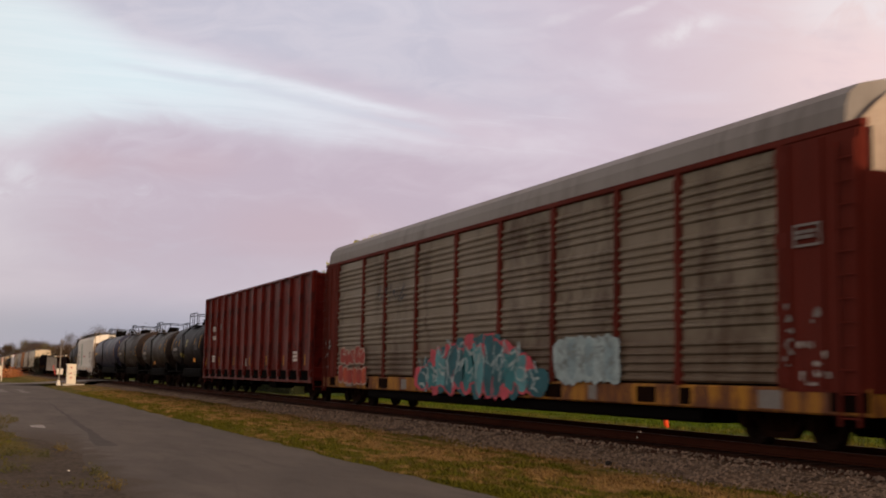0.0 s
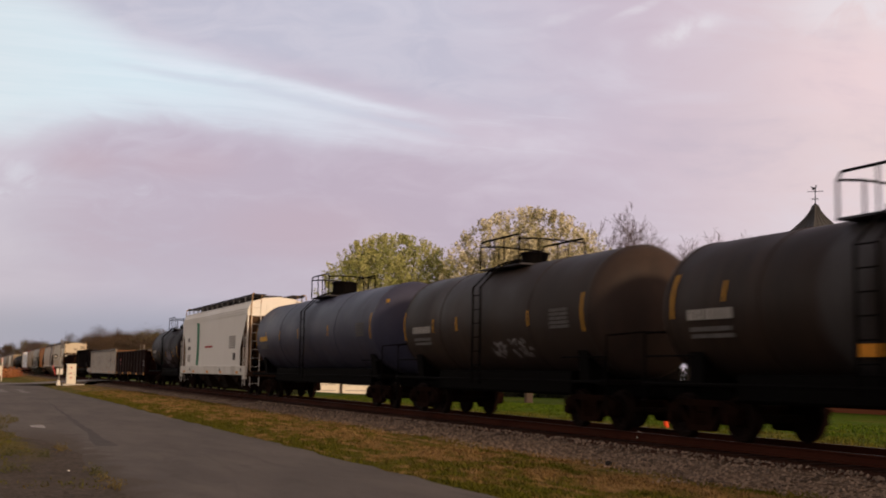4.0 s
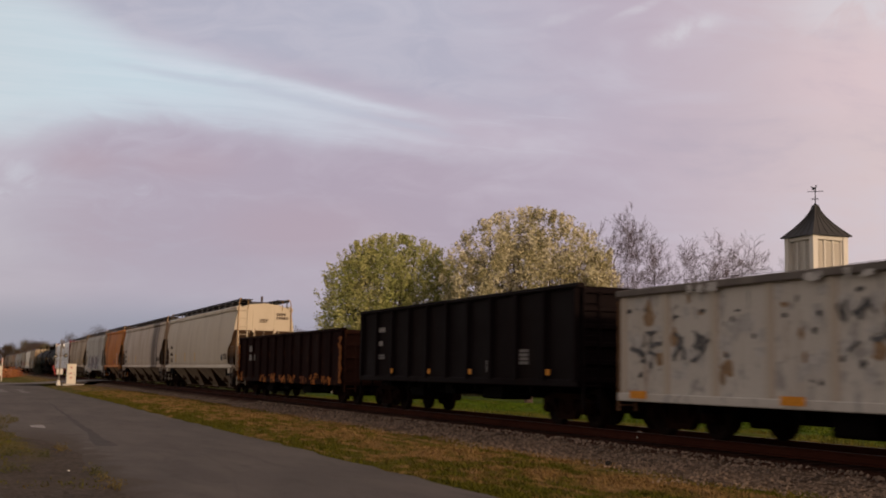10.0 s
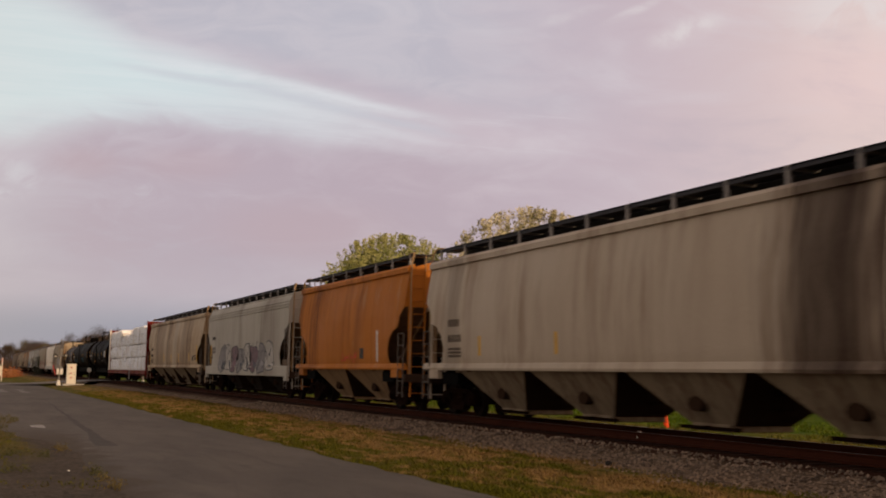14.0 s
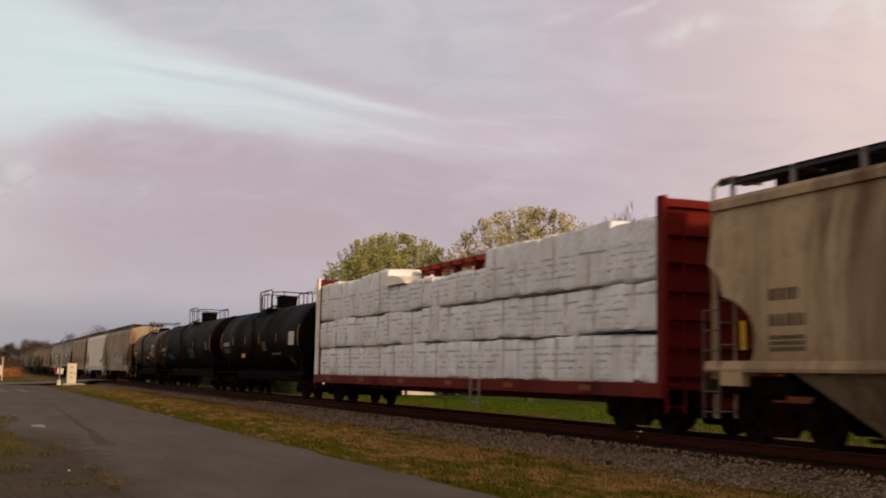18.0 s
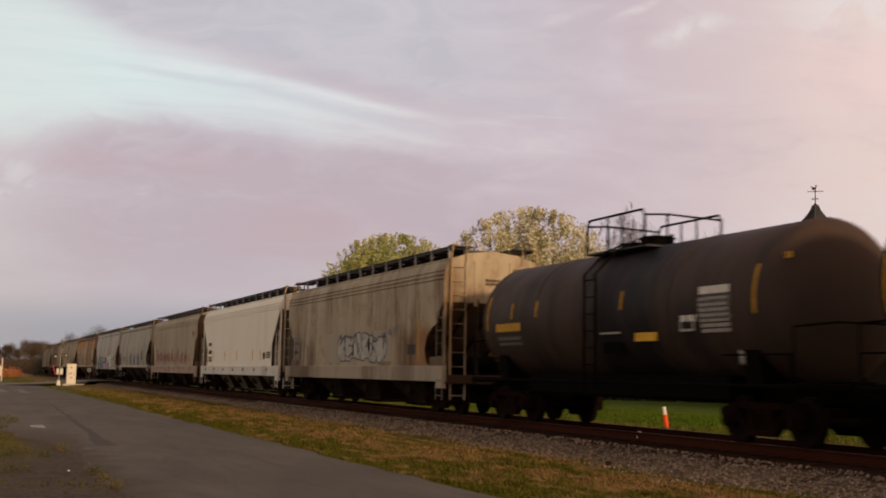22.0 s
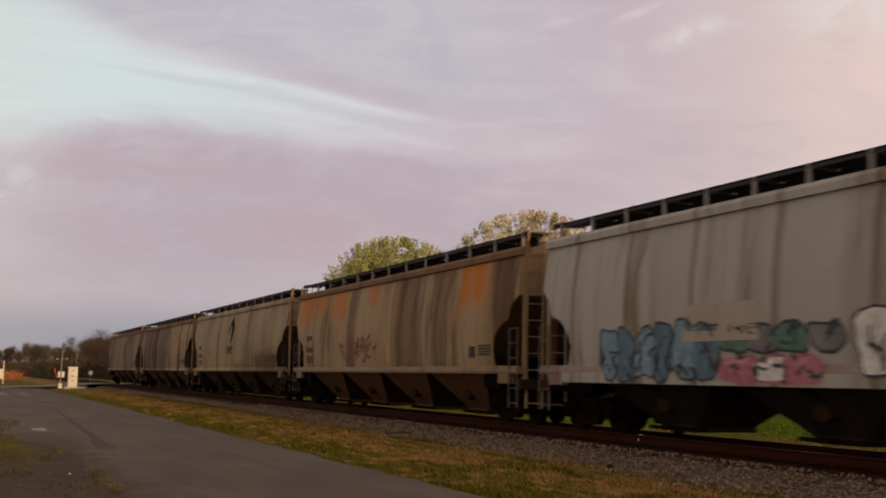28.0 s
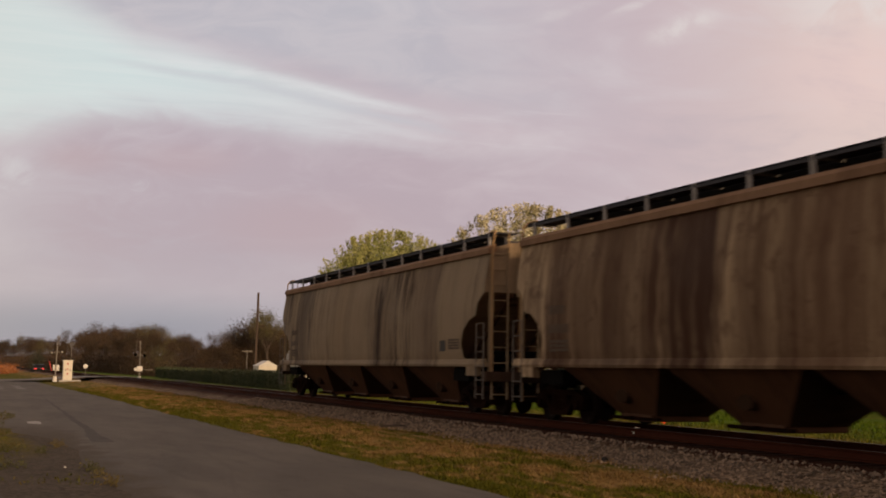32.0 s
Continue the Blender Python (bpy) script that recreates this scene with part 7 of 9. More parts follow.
    for i in range(9):
        graffiti(car, -h + 1.0 + 1.7 * i, -h + 2.0 + 1.7 * i, 1.0, 1.3, 2, [dull, dull, dull], 1.578, 160 + i, fill=False)
    graffiti(car, h - 1.9, h - 0.9, 2.95, 3.55, 2, [red, red, red], side, 125, fill=False)
    graffiti(car, -h + 3.0, -h + 5.4, 1.5, 2.2, 2, [("slate_blue", (0.08, 0.10, 0.2)), ("slate_blue", (0.08, 0.10, 0.2)), ("slate_blue", (0.08, 0.10, 0.2))], side, 120, fill=False)
    graffiti(car, -h + 0.4, -h + 1.6, 2.7, 3.5, 2, [red, red, red], side, 121, fill=False)
    stencil(car, -h + 1.9, 2.5, 0.8, 0.18, M_GREY_MARK, side, 2)
    c24 = painted("hopper_grey_green", (0.38, 0.365, 0.325), (0.19, 0.15, 0.115), 0.65, 50, rough=0.6, bands=[(x, 0.2, (0.18, 0.14, 0.10), 0.5) for x in (-6.3, -3.4, 0.3, 3.1, 6.0)])
    car, h, side = build_hopper(-470.26, -487.88, "curved", c24, "grey covered hopper car with smeared dark graffiti", 3, None, dark_bay)
    graffiti(car, -h + 7.2, -h + 12.4, 1.3, 2.3, 5, [("ash", (0.2, 0.19, 0.2)), ("slate", (0.13, 0.14, 0.18)), ("greywhite", (0.38, 0.36, 0.34)), ("ink", (0.06, 0.065, 0.08))], side, 131, "dark blue-grey spray-painted letters")
    graffiti(car, -h + 2.4, -h + 5.2, 1.6, 2.1, 3, [("ink", (0.06, 0.065, 0.08)), ("ink", (0.06, 0.065, 0.08)), ("ink", (0.06, 0.065, 0.08))], side, 132, fill=False)
    patch(car, h - 4.0, h - 3.5, 1.8, 2.5, M_DARK_MARK, side)
    c25 = painted("hopper_pale_grey", (0.44, 0.43, 0.415), (0.20, 0.15, 0.11), 0.75, 51, rough=0.55, bands=[(x, 0.16, (0.15, 0.095, 0.06), 0.6) for x in (-7.4, -5.2, -2.9, -0.5, 1.8, 4.2, 6.6)])
    car, h, side = build_hopper(-489.23, -507.29, "curved", c25, "pale grey covered hopper car with blue and white graffiti", 3, painted("sill_brown_wash", (0.34, 0.29, 0.24), (0.16, 0.09, 0.06), 0.8, 52), dark_bay)
    bm = bmesh.new()
    box(bm, -h + 1.2, h - 1.2, -1.575, -1.46, 1.06, 1.30, 0.015)
    part("side_skirt", bm, c25, car)

    def low_side(z):
        return max(side(z), 1.582) if z < 1.46 else side(z)
    patch(car, -h + 5.9, -h + 8.1, 1.85, 2.52, painted("buffed_beige", (0.42, 0.37, 0.31), (0.30, 0.25, 0.2), 0.4, 81), lambda z: side(z) - 0.004, "buffed_patch")
    blue, chrome = ("powder_blue", (0.18, 0.28, 0.36)), ("chrome_white", (0.60, 0.59, 0.57))
    graffiti(car, -h + 2.9, -h + 6.9, 1.08, 2.3, 6, [("ink", (0.06, 0.065, 0.08)), blue, ("steel_blue", (0.10, 0.17, 0.24)), ("ink", (0.06, 0.065, 0.08))], low_side, 141, "powder-blue spray-painted letters")
    graffiti(car, -h + 7.0, -h + 10.1, 1.6, 2.1, 4, [("ink", (0.06, 0.065, 0.08)), ("sea_green", (0.10, 0.20, 0.17)), ("ash", (0.2, 0.19, 0.2)), ("ink", (0.06, 0.065, 0.08))], low_side, 142)
    graffiti(car, -h + 7.1, -h + 9.7, 1.08, 1.6, 3, [("rose", (0.42, 0.16, 0.22)), ("rose", (0.42, 0.16, 0.22)), chrome, ("ink", (0.06, 0.065, 0.08))], low_side, 143)
    graffiti(car, -h + 10.5, -h + 13.9, 1.10, 2.35, 4, [("ink", (0.06, 0.065, 0.08)), chrome, chrome, ("ink", (0.06, 0.065, 0.08))], low_side, 144, "white spray-painted letters with black outlines")
    graffiti(car, -h + 14.1, -h + 15.1, 1.85, 2.5, 1, [("ink", (0.06, 0.065, 0.08)), chrome, ("ink", (0.06, 0.065, 0.08))], low_side, 145)
    patch(car, h - 3.1, h - 2.4, 1.9, 2.2, M_DARK_MARK, side, "data_panel")
    stripes(car, [-h + 12.2, h - 2.0], 2.0, 2.9, side)
    bloom = (0.500, 0.185, 0.038)
    c26 = painted("hopper_rust_orange", (0.42, 0.305, 0.195), (0.100, 0.060, 0.038), 0.9, 53, (0.360, 0.120, 0.025), 0.14, rough=0.65, rust_low=2.9,
                  bands=[(-8.9, 1.4, bloom, 0.95, 2.6), (-7.0, 0.9, bloom, 0.9, 3.0), (-4.6, 1.3, bloom, 0.95, 2.7), (-0.9, 0.8, bloom, 0.85, 3.1), (7.4, 1.3, (0.56, 0.17, 0.02), 1.0, 2.5),
                         (-2.9, 0.7, (0.091, 0.052, 0.035), 0.75), (2.6, 1.5, (0.128, 0.071, 0.046), 0.75), (5.2, 0.7, (0.091, 0.052, 0.034), 0.6), (9.4, 0.8, (0.107, 0.052, 0.029), 0.8)])
    brown_beam = painted("beam_rusty", (0.225, 0.135, 0.085), (0.10, 0.055, 0.034), 0.7, 61, rough=0.7)
    car, h, side = build_hopper(-508.33, -529.08, "curved", c26, "covered hopper car with orange rust blooms and a faded red tag", 4, painted("sill_tan", (0.278, 0.204, 0.139), (0.128, 0.076, 0.050), 0.7, 54), painted("bay_brown_grey", (0.120, 0.058, 0.031), (0.045, 0.021, 0.013), 0.8, 55), beam=brown_beam)
    hopper_marks(car, h, side, 22, (11.4,), True)
    graffiti(car, -h + 6.2, -h + 10.2, 1.45, 2.25, 8, [("plum", (0.230, 0.060, 0.055)), ("plum", (0.230, 0.060, 0.055)), ("plum", (0.230, 0.060, 0.055))], side, 151, "faded dark red spray-painted tag", fill=False)
    graffiti(car, -h + 7.2, -h + 9.6, 1.4, 2.65, 5, [("plum", (0.230, 0.060, 0.055)), ("plum", (0.230, 0.060, 0.055)), ("plum", (0.230, 0.060, 0.055))], side, 152, fill=False)
    c27 = painted("hopper_dusty_cream", (0.385, 0.294, 0.190), (0.13, 0.080, 0.048), 0.7, 56, rough=0.6, blotch=(0.24, 0.18, 0.12), blotch_amount=0.35, bands=[(7.6, 4.4, (0.105, 0.058, 0.034), 0.95, -1.0, 2.2), (2.4, 3.0, (0.17, 0.10, 0.06), 0.7, -1.0, 1.8), (-10.1, 0.5, (0.20, 0.09, 0.04), 0.8, 0.9, 2.6), (-3.5, 0.5, (0.16, 0.12, 0.09), 0.6), (4.0, 1.2, (0.17, 0.13, 0.10), 0.5)])
    car, h, side = build_hopper(-530.46, -551.75, "curved", c27, "dusty cream covered hopper car with a dark diamond emblem", 4, None, painted("bay_dark_brown", (0.050, 0.022, 0.0135), (0.011, 0.007, 0.005), 0.8, 57), beam=None, ladders=plain("rusty_ladder", (0.075, 0.050, 0.035), 0.7, 0.3))
    hopper_marks(car, h, side, 24, (4.7, 9.1, 11.8), False)
    bm = bmesh.new()
    ex, ez = -h + 10.3, 3.25

    def emblem(pts, slot):
        f = bm.faces.new([bm.verts.new((ex + 1.12 * x, -side(ez + 1.12 * z) - 0.022, ez + 1.12 * z)) for x, z in pts])
        f.material_index = slot
    emblem([(-0.05, 0.68), (0.62, 0.14), (0.10, 0.16)], 0)
    emblem([(0.10, 0.16), (0.62, 0.14), (0.52, -0.12), (0.02, -0.66)], 0)
    emblem([(-0.05, 0.68), (0.10, 0.16), (-0.10, 0.30)], 0)
    emblem([(-0.05, 0.68), (-0.10, 0.30), (-0.55, -0.08), (-0.62, 0.06)], 0)
    emblem([(-0.55, -0.02), (-0.10, 0.22), (-0.14, 0.12), (-0.42, -0.14)], 1)
    emblem([(-0.10, 0.10), (0.02, 0.10), (-0.10, -0.62), (-0.32, -0.42)], 1)
    part("emblem", bm, [plain("navy_paint", (0.012, 0.0115, 0.013), 0.7, gloss=0.03), M_GREY_MARK], car, "dark blue diamond emblem")
    stencil(car, ex - 0.62, ez - 0.75, 1.25, 0.38, M_DARK_MARK, side, 1)
    c28 = painted("hopper_sooty", (0.47, 0.345, 0.225), (0.044, 0.019, 0.011), 1.0, 58, rough=0.65, blotch=(0.075, 0.036, 0.020), blotch_amount=0.55,
                  bands=[(-6.2, 4.6, (0.070, 0.036, 0.021), 0.88), (-0.6, 2.8, (0.080, 0.042, 0.025), 0.75), (-3.0, 1.2, (0.040, 0.016, 0.009), 0.92), (1.0, 1.5, (0.110, 0.058, 0.034), 0.6), (3.4, 0.35, (0.075, 0.033, 0.018), 0.7), (5.0, 0.7, (0.428, 0.285, 0.168), 0.6), (6.6, 0.45, (0.050, 0.022, 0.013), 0.9), (8.2, 0.9, (0.364, 0.228, 0.126), 0.5)])
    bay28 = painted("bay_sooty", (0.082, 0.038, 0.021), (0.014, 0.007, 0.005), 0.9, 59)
    car, h, side = build_hopper(-553.12, -573.89, "curved", c28, "soot-blackened covered hopper car streaked with grime", 4, None, bay28, beam=brown_beam)
    hopper_marks(car, h, side, 26, (), True)
    c29 = painted("hopper_sooty_pale", (0.25, 0.185, 0.125), (0.042, 0.025, 0.017), 1.0, 60, rough=0.65, bands=[(-7.0, 1.3, (0.086, 0.062, 0.046), 0.8), (6.0, 1.2, (0.139, 0.095, 0.067), 0.6)])
    car, h, side = build_hopper(-575.49, -596.01, "curved", c29, "last covered hopper car, grey with dark vertical streaks", 4, None, bay28, beam=brown_beam)
    hopper_marks(car, h, side, 28, (), True)


build_train()


# ---- trackside and far side ----
M_BARK = painted("grey_brown_bark", (0.085, 0.065, 0.055), (0.035, 0.028, 0.024), 0.7, 70, rough=0.9, streak=0.3)


def leaf_material(name, a, b_, c):
    m, k, b = shader(name)
    info = k.add("ShaderNodeNewGeometry").outputs["Random Per Island"]
    co = k.add("ShaderNodeTexCoord").outputs["Object"]
    v = k.noise(co, 0.5, 3, 0.6)
    col = k.mix(info, a, b_)
    k.put(b.inputs["Base Color"], k.mix(k.smooth(v, 0.4, 0.62, 0.0, 0.8), col, c))
    b.inputs["Roughness"].default_value = 0.75
    return m


def limb_tree(seed, height, spread, levels, r0, base_split=0.28, up=0.75, kids=(3, 4)):
    """Tapered limbs as (start, end, radius, end radius), and the twig ends."""
    r = random.Random(seed)
    limbs, tips = [], []

    def grow(p, d, ln, rad, lev):
        steps = 3
        for s in range(steps):
            d = (d + Vector((r.uniform(-0.16, 0.16), r.uniform(-0.16, 0.16), r.uniform(-0.02, 0.12)))).normalized()
            q = p + d * ln / steps
            r1 = rad * (1 - 0.28 * (s + 1) / steps)
            limbs.append((p, q, rad * (1 - 0.28 * s / steps), r1))
            p = q
            if lev >= levels - 2:
                tips.append((p.copy(), d.copy()))
        if lev >= levels:
            tips.append((p.copy(), d.copy()))
            return
        n = r.randint(*kids)
        a0 = r.random() * 6.28
        for i in range(n):
            a = a0 + 6.28 * i / n + r.uniform(-0.5, 0.5)
            side = d.orthogonal().normalized()
            side.rotate(Matrix.Rotation(a, 3, d))
            nd = (d * up + side * spread * r.uniform(0.6, 1.1) + Vector((0, 0, 0.10))).normalized()
            grow(p, nd, ln * r.uniform(0.62, 0.85), rad * r.uniform(0.5, 0.66), lev + 1)

    grow(Vector((0, 0, 0)), Vector((0, 0, 1)), height * base_split, r0, 0)
    top = max(q.z for _, q, _, _ in limbs)
    f = height / top
    limbs = [(p * f, q * f, a, b) for p, q, a, b in limbs]
    tips = [(p * f, d) for p, d in tips]
    return limbs, tips


def limbs_mesh(limbs, material, thin=0.0):
    verts, faces = [], []
    for p, q, a, b in limbs:
        a, b = max(a, thin), max(b, thin * 0.7)
        seg = 8 if a > 0.08 else 5 if a > 0.03 else 3
        d = (q - p).normalized()
        u = d.orthogonal().normalized()
        w = d.cross(u)
        n = len(verts)
        for c, rad in ((p, a), (q, b)):
            for i in range(seg):
                t = 6.2832 * i / seg
                verts.append(c + (u * math.cos(t) + w * math.sin(t)) * rad)
        for i in range(seg):
            faces.append((n + i, n + (i + 1) % seg, n + seg + (i + 1) % seg, n + seg + i))
    me = bpy.data.meshes.new("mesh")
    me.from_pydata(verts, [], faces)
    me.materials.append(material)
    return me


def leaves_mesh(points, r, size, material, per, spread):
    """Clusters of small folded leaves or blossoms round the points."""
    verts, faces = [], []
    for p in points:
        for _ in range(per):
            c = p + Vector((r.gauss(0, spread), r.gauss(0, spread), r.gauss(0, spread)))
            s = size * r.uniform(0.6, 1.3)
            u = Vector((r.uniform(-1, 1), r.uniform(-1, 1), r.uniform(-0.7, 0.7))).normalized()
            w = u.orthogonal().normalized()
            w.rotate(Matrix.Rotation(r.random() * 6.28, 3, u))
            n = len(verts)
            verts += [c - u * s, c + w * s * 0.55, c + u * s, c - w * s * 0.55]
            faces.append((n, n + 1, n + 2, n + 3))
    me = bpy.data.meshes.new("mesh")
    me.from_pydata(verts, [], faces)
    me.materials.append(material)
    return me


def crown_points(r, n, rx, ry, z0, z1, fullness=0.6, gaps=None):
    """Places in a rounded, upright crown, thicker towards its outside; gaps: how open it is between its upright limbs."""
    pts = []
    while len(pts) < n:
        v = Vector((r.uniform(-1, 1), r.uniform(-1, 1), r.uniform(-1, 1)))
        l = (v.x ** 2 + v.y ** 2 + abs(v.z) ** 2.6) ** 0.5
        if l > 1 or r.random() > fullness + (1 - fullness) * l * l:
            continue
        if gaps is not None and noise.noise(Vector((v.x * 4.2, v.y * 4.2, v.z * 2.1 + z1))) + 0.5 * noise.noise(Vector((v.x * 9, v.y * 9, v.z * 6 - z1))) < gaps:
            continue
        dent = 0.89 + 0.11 * noise.noise(v.normalized() * 2.3 + Vector((z1, rx, 0))) + 0.10 * noise.noise(v.normalized() * 6.0)
        t = (v.z + 1) / 2
        wide = 1.0 if t > 0.3 else 0.85 + 0.5 * t
        pts.append(Vector((v.x * rx * dent * wide, v.y * ry * dent * wide, z0 + (z1 - z0) * (0.5 + 0.5 * v.z * dent))))
    return pts


def build_pear(x, y, height, radius, seed, leaf, label, gaps):
    t = thing("pear_tree", label, "tree", "flowering trees beyond the railway", at=pose(x, y, ground_level(x, y)))
    r = random.Random(seed)
    # a short trunk that breaks into many steep limbs, each forking again
    limbs = [(Vector((0, 0, 0)), Vector((0, 0, height * 0.14)), 0.26, 0.22)]
    for i in range(26):
        a, e = i * 2.4 + r.uniform(-0.3, 0.3), r.uniform(0.35, 1.35)
        d = Vector((math.cos(a) * math.cos(e), math.sin(a) * math.cos(e), math.sin(e) + 0.15)).normalized()
        reach = 1.0 / math.sqrt((d.x ** 2 + d.y ** 2) / (radius * 0.86) ** 2 + (d.z / (height * 0.80)) ** 2)
        p, rad = Vector((0, 0, height * r.uniform(0.08, 0.16))), 0.085
        for j in range(6):
            q = p + (d + Vector((r.uniform(-0.12, 0.12), r.uniform(-0.12, 0.12), 0.05 * j))).normalized() * reach / 6
            limbs.append((p, q, rad, rad * 0.82))
            for _ in range(2 if j > 1 else 0):
                c = q + Vector((r.uniform(-0.9, 0.9), r.uniform(-0.9, 0.9), r.uniform(0.3, 1.1)))
                limbs.append((q, c, rad * 0.5, 0.012))
            p, rad = q, rad * 0.82
    part("trunk", limbs_mesh(limbs, M_BARK, 0.014), None, t)
    pts = crown_points(r, 2300, radius, radius, height * 0.08, height, 0.35, gaps)
    part("crown", leaves_mesh(pts, r, 0.088, leaf, 24, 0.17), None, t, "dense small leaves and pale blossom")
    # shoots that stand out over the crown
    shoots = []
    for _ in range(190):
        a, e = r.random() * 6.28, r.uniform(0.1, 1.5)
        d = Vector((math.cos(a) * math.cos(e), math.sin(a) * math.cos(e), math.sin(e)))
        c = Vector((0, 0, height * 0.56)) + Vector((d.x * radius * 0.92, d.y * radius * 0.92, d.z * height * 0.41))
        for j in range(6):
            shoots.append(c + Vector((d.x * 0.5, d.y * 0.5, 1)).normalized() * 0.10 * j)
    part("shoot_tuft", leaves_mesh(shoots, r, 0.075, leaf, 6, 0.06), None, t)
    return t


def build_tall_tree(x, y, height, spread, lean, seed, material, label, brush=0):
    """A slender leafless tree: a leader that wavers up to the top, steep side limbs, and fans of fine twigs."""
    t = thing("bare_tree", label, "tree", "bare trees", at=pose(x, y, ground_level(x, y)))
    r = random.Random(seed)
    limbs = []

    def shoot(p, d, ln, rad, lev):
        steps = 5 if lev < 2 else 3
        for i in range(steps):
            j = 0.16 if lev < 2 else 0.09
            d = (d + Vector((r.uniform(-j, j), r.uniform(-j, j), r.uniform(0.0, 0.12)))).normalized()
            q = p + d * ln / steps
            limbs.append((p, q, rad, rad * 0.80))
            p, rad = q, rad * 0.80
            if lev < 4 and (i > 0 or lev):
                for _ in range(2 if lev else r.choice((2, 2, 3))):
                    a = r.random() * 6.28
                    side = d.orthogonal().normalized()
                    side.rotate(Matrix.Rotation(a, 3, d))
                    nd = (d * 0.62 + side * spread * r.uniform(0.9, 1.7) + Vector((0, 0, 0.16))).normalized()
                    shoot(p, nd, ln * r.uniform(0.34, 0.56) * (1.0 if lev else 1.0 - 0.08 * i), rad * 0.52, lev + 1)

    shoot(Vector((0, 0, 0)), Vector((lean * 0.38, lean * 0.92, 1)).normalized(), height, 0.17, 0)
    top = max(q.z for _, q, _, _ in limbs)
    f = height / top
    part("trunk", limbs_mesh([(p * f, q * f, a, b) for p, q, a, b in limbs], material, 0.0100), None, t)
    if brush:
        pts = [q * f for _, q, a, _ in limbs if a < 0.02 and q.z * f < height * 0.62]
        part("crown", leaves_mesh(r.sample(pts, min(brush, len(pts))), r, 0.09, BUD, 4, 0.16), None, t, "last year's brown leaves on the low twigs")
    return t


def build_bare_tree(x, y, height, seed, material, label, spread=0.55, levels=8, r0=0.16, buds=None, group="bare trees", name="bare_tree"):
    t = thing(name, label, "tree", group, at=pose(x, y, ground_level(x, y)))
    limbs, tips = limb_tree(seed, height, spread, levels, r0, 0.26, 0.9, (2, 3))
    part("trunk", limbs_mesh(limbs, material, 0.011), None, t)
    if buds:
        r = random.Random(seed)
        part("crown", leaves_mesh([p for p, _ in tips], r, 0.09, buds[0], buds[1], buds[2]), None, t)
    return t


LEAF_GREEN = leaf_material("spring_leaf_green", (0.15, 0.18, 0.045), (0.34, 0.34, 0.11), (0.42, 0.40, 0.17))
LEAF_BLOSSOM = leaf_material("blossom_and_leaf", (0.17, 0.165, 0.060), (0.47, 0.42, 0.25), (0.60, 0.55, 0.40))
BUD = leaf_material("reddish_buds", (0.10, 0.055, 0.045), (0.17, 0.095, 0.065), (0.13, 0.09, 0.06))
SCRUB = leaf_material("dry_brown_scrub", (0.044, 0.024, 0.012), (0.064, 0.035, 0.017), (0.050, 0.031, 0.012))
SCRUB_GREEN = leaf_material("olive_spring_scrub", (0.060, 0.060, 0.020), (0.125, 0.11, 0.036), (0.095, 0.070, 0.03))
M_TWIG = plain("twig_grey", (0.095, 0.072, 0.074), 0.9, 0.25)

build_pear(-68.3, 24.65, 10.0, 5.1, 3, LEAF_GREEN, "rounded pear tree in fresh yellow-green leaf", -0.14)
build_pear(-58.9, 29.5, 10.85, 5.4, 5, LEAF_BLOSSOM, "rounded pear tree in cream blossom and young leaf", -0.05)
BARE = "leafless slender tree with fine grey-brown twigs"
build_tall_tree(-79.6, 48.3, 15.5, 0.60, -0.06, 11, M_TWIG, BARE)
build_tall_tree(-80.6, 52.2, 14.9, 0.60, 0.0, 12, M_TWIG, BARE)
build_tall_tree(-77.0, 52.3, 13.4, 0.65, 0.12, 13, M_TWIG, "leafless tree with a few brown leaves on low twigs", 260)
build_tall_tree(-78.0, 55.2, 13.6, 0.68, 0.22, 14, M_TWIG, BARE)
build_tall_tree(-76.2, 56.6, 11.6, 0.70, 0.34, 15, M_TWIG, "leaning leafless tree with fine twigs and brown leaves", 160)
build_tall_tree(-84.5, 47.5, 13.0, 0.6, 0.0, 16, M_TWIG, BARE)
build_bare_tree(-137.4, 34.2, 9.2, 21, M_BARK, "roadside tree with thin olive spring leaf", 0.6, 5, 0.16, (SCRUB_GREEN, 9, 0.35), name="budding_tree")


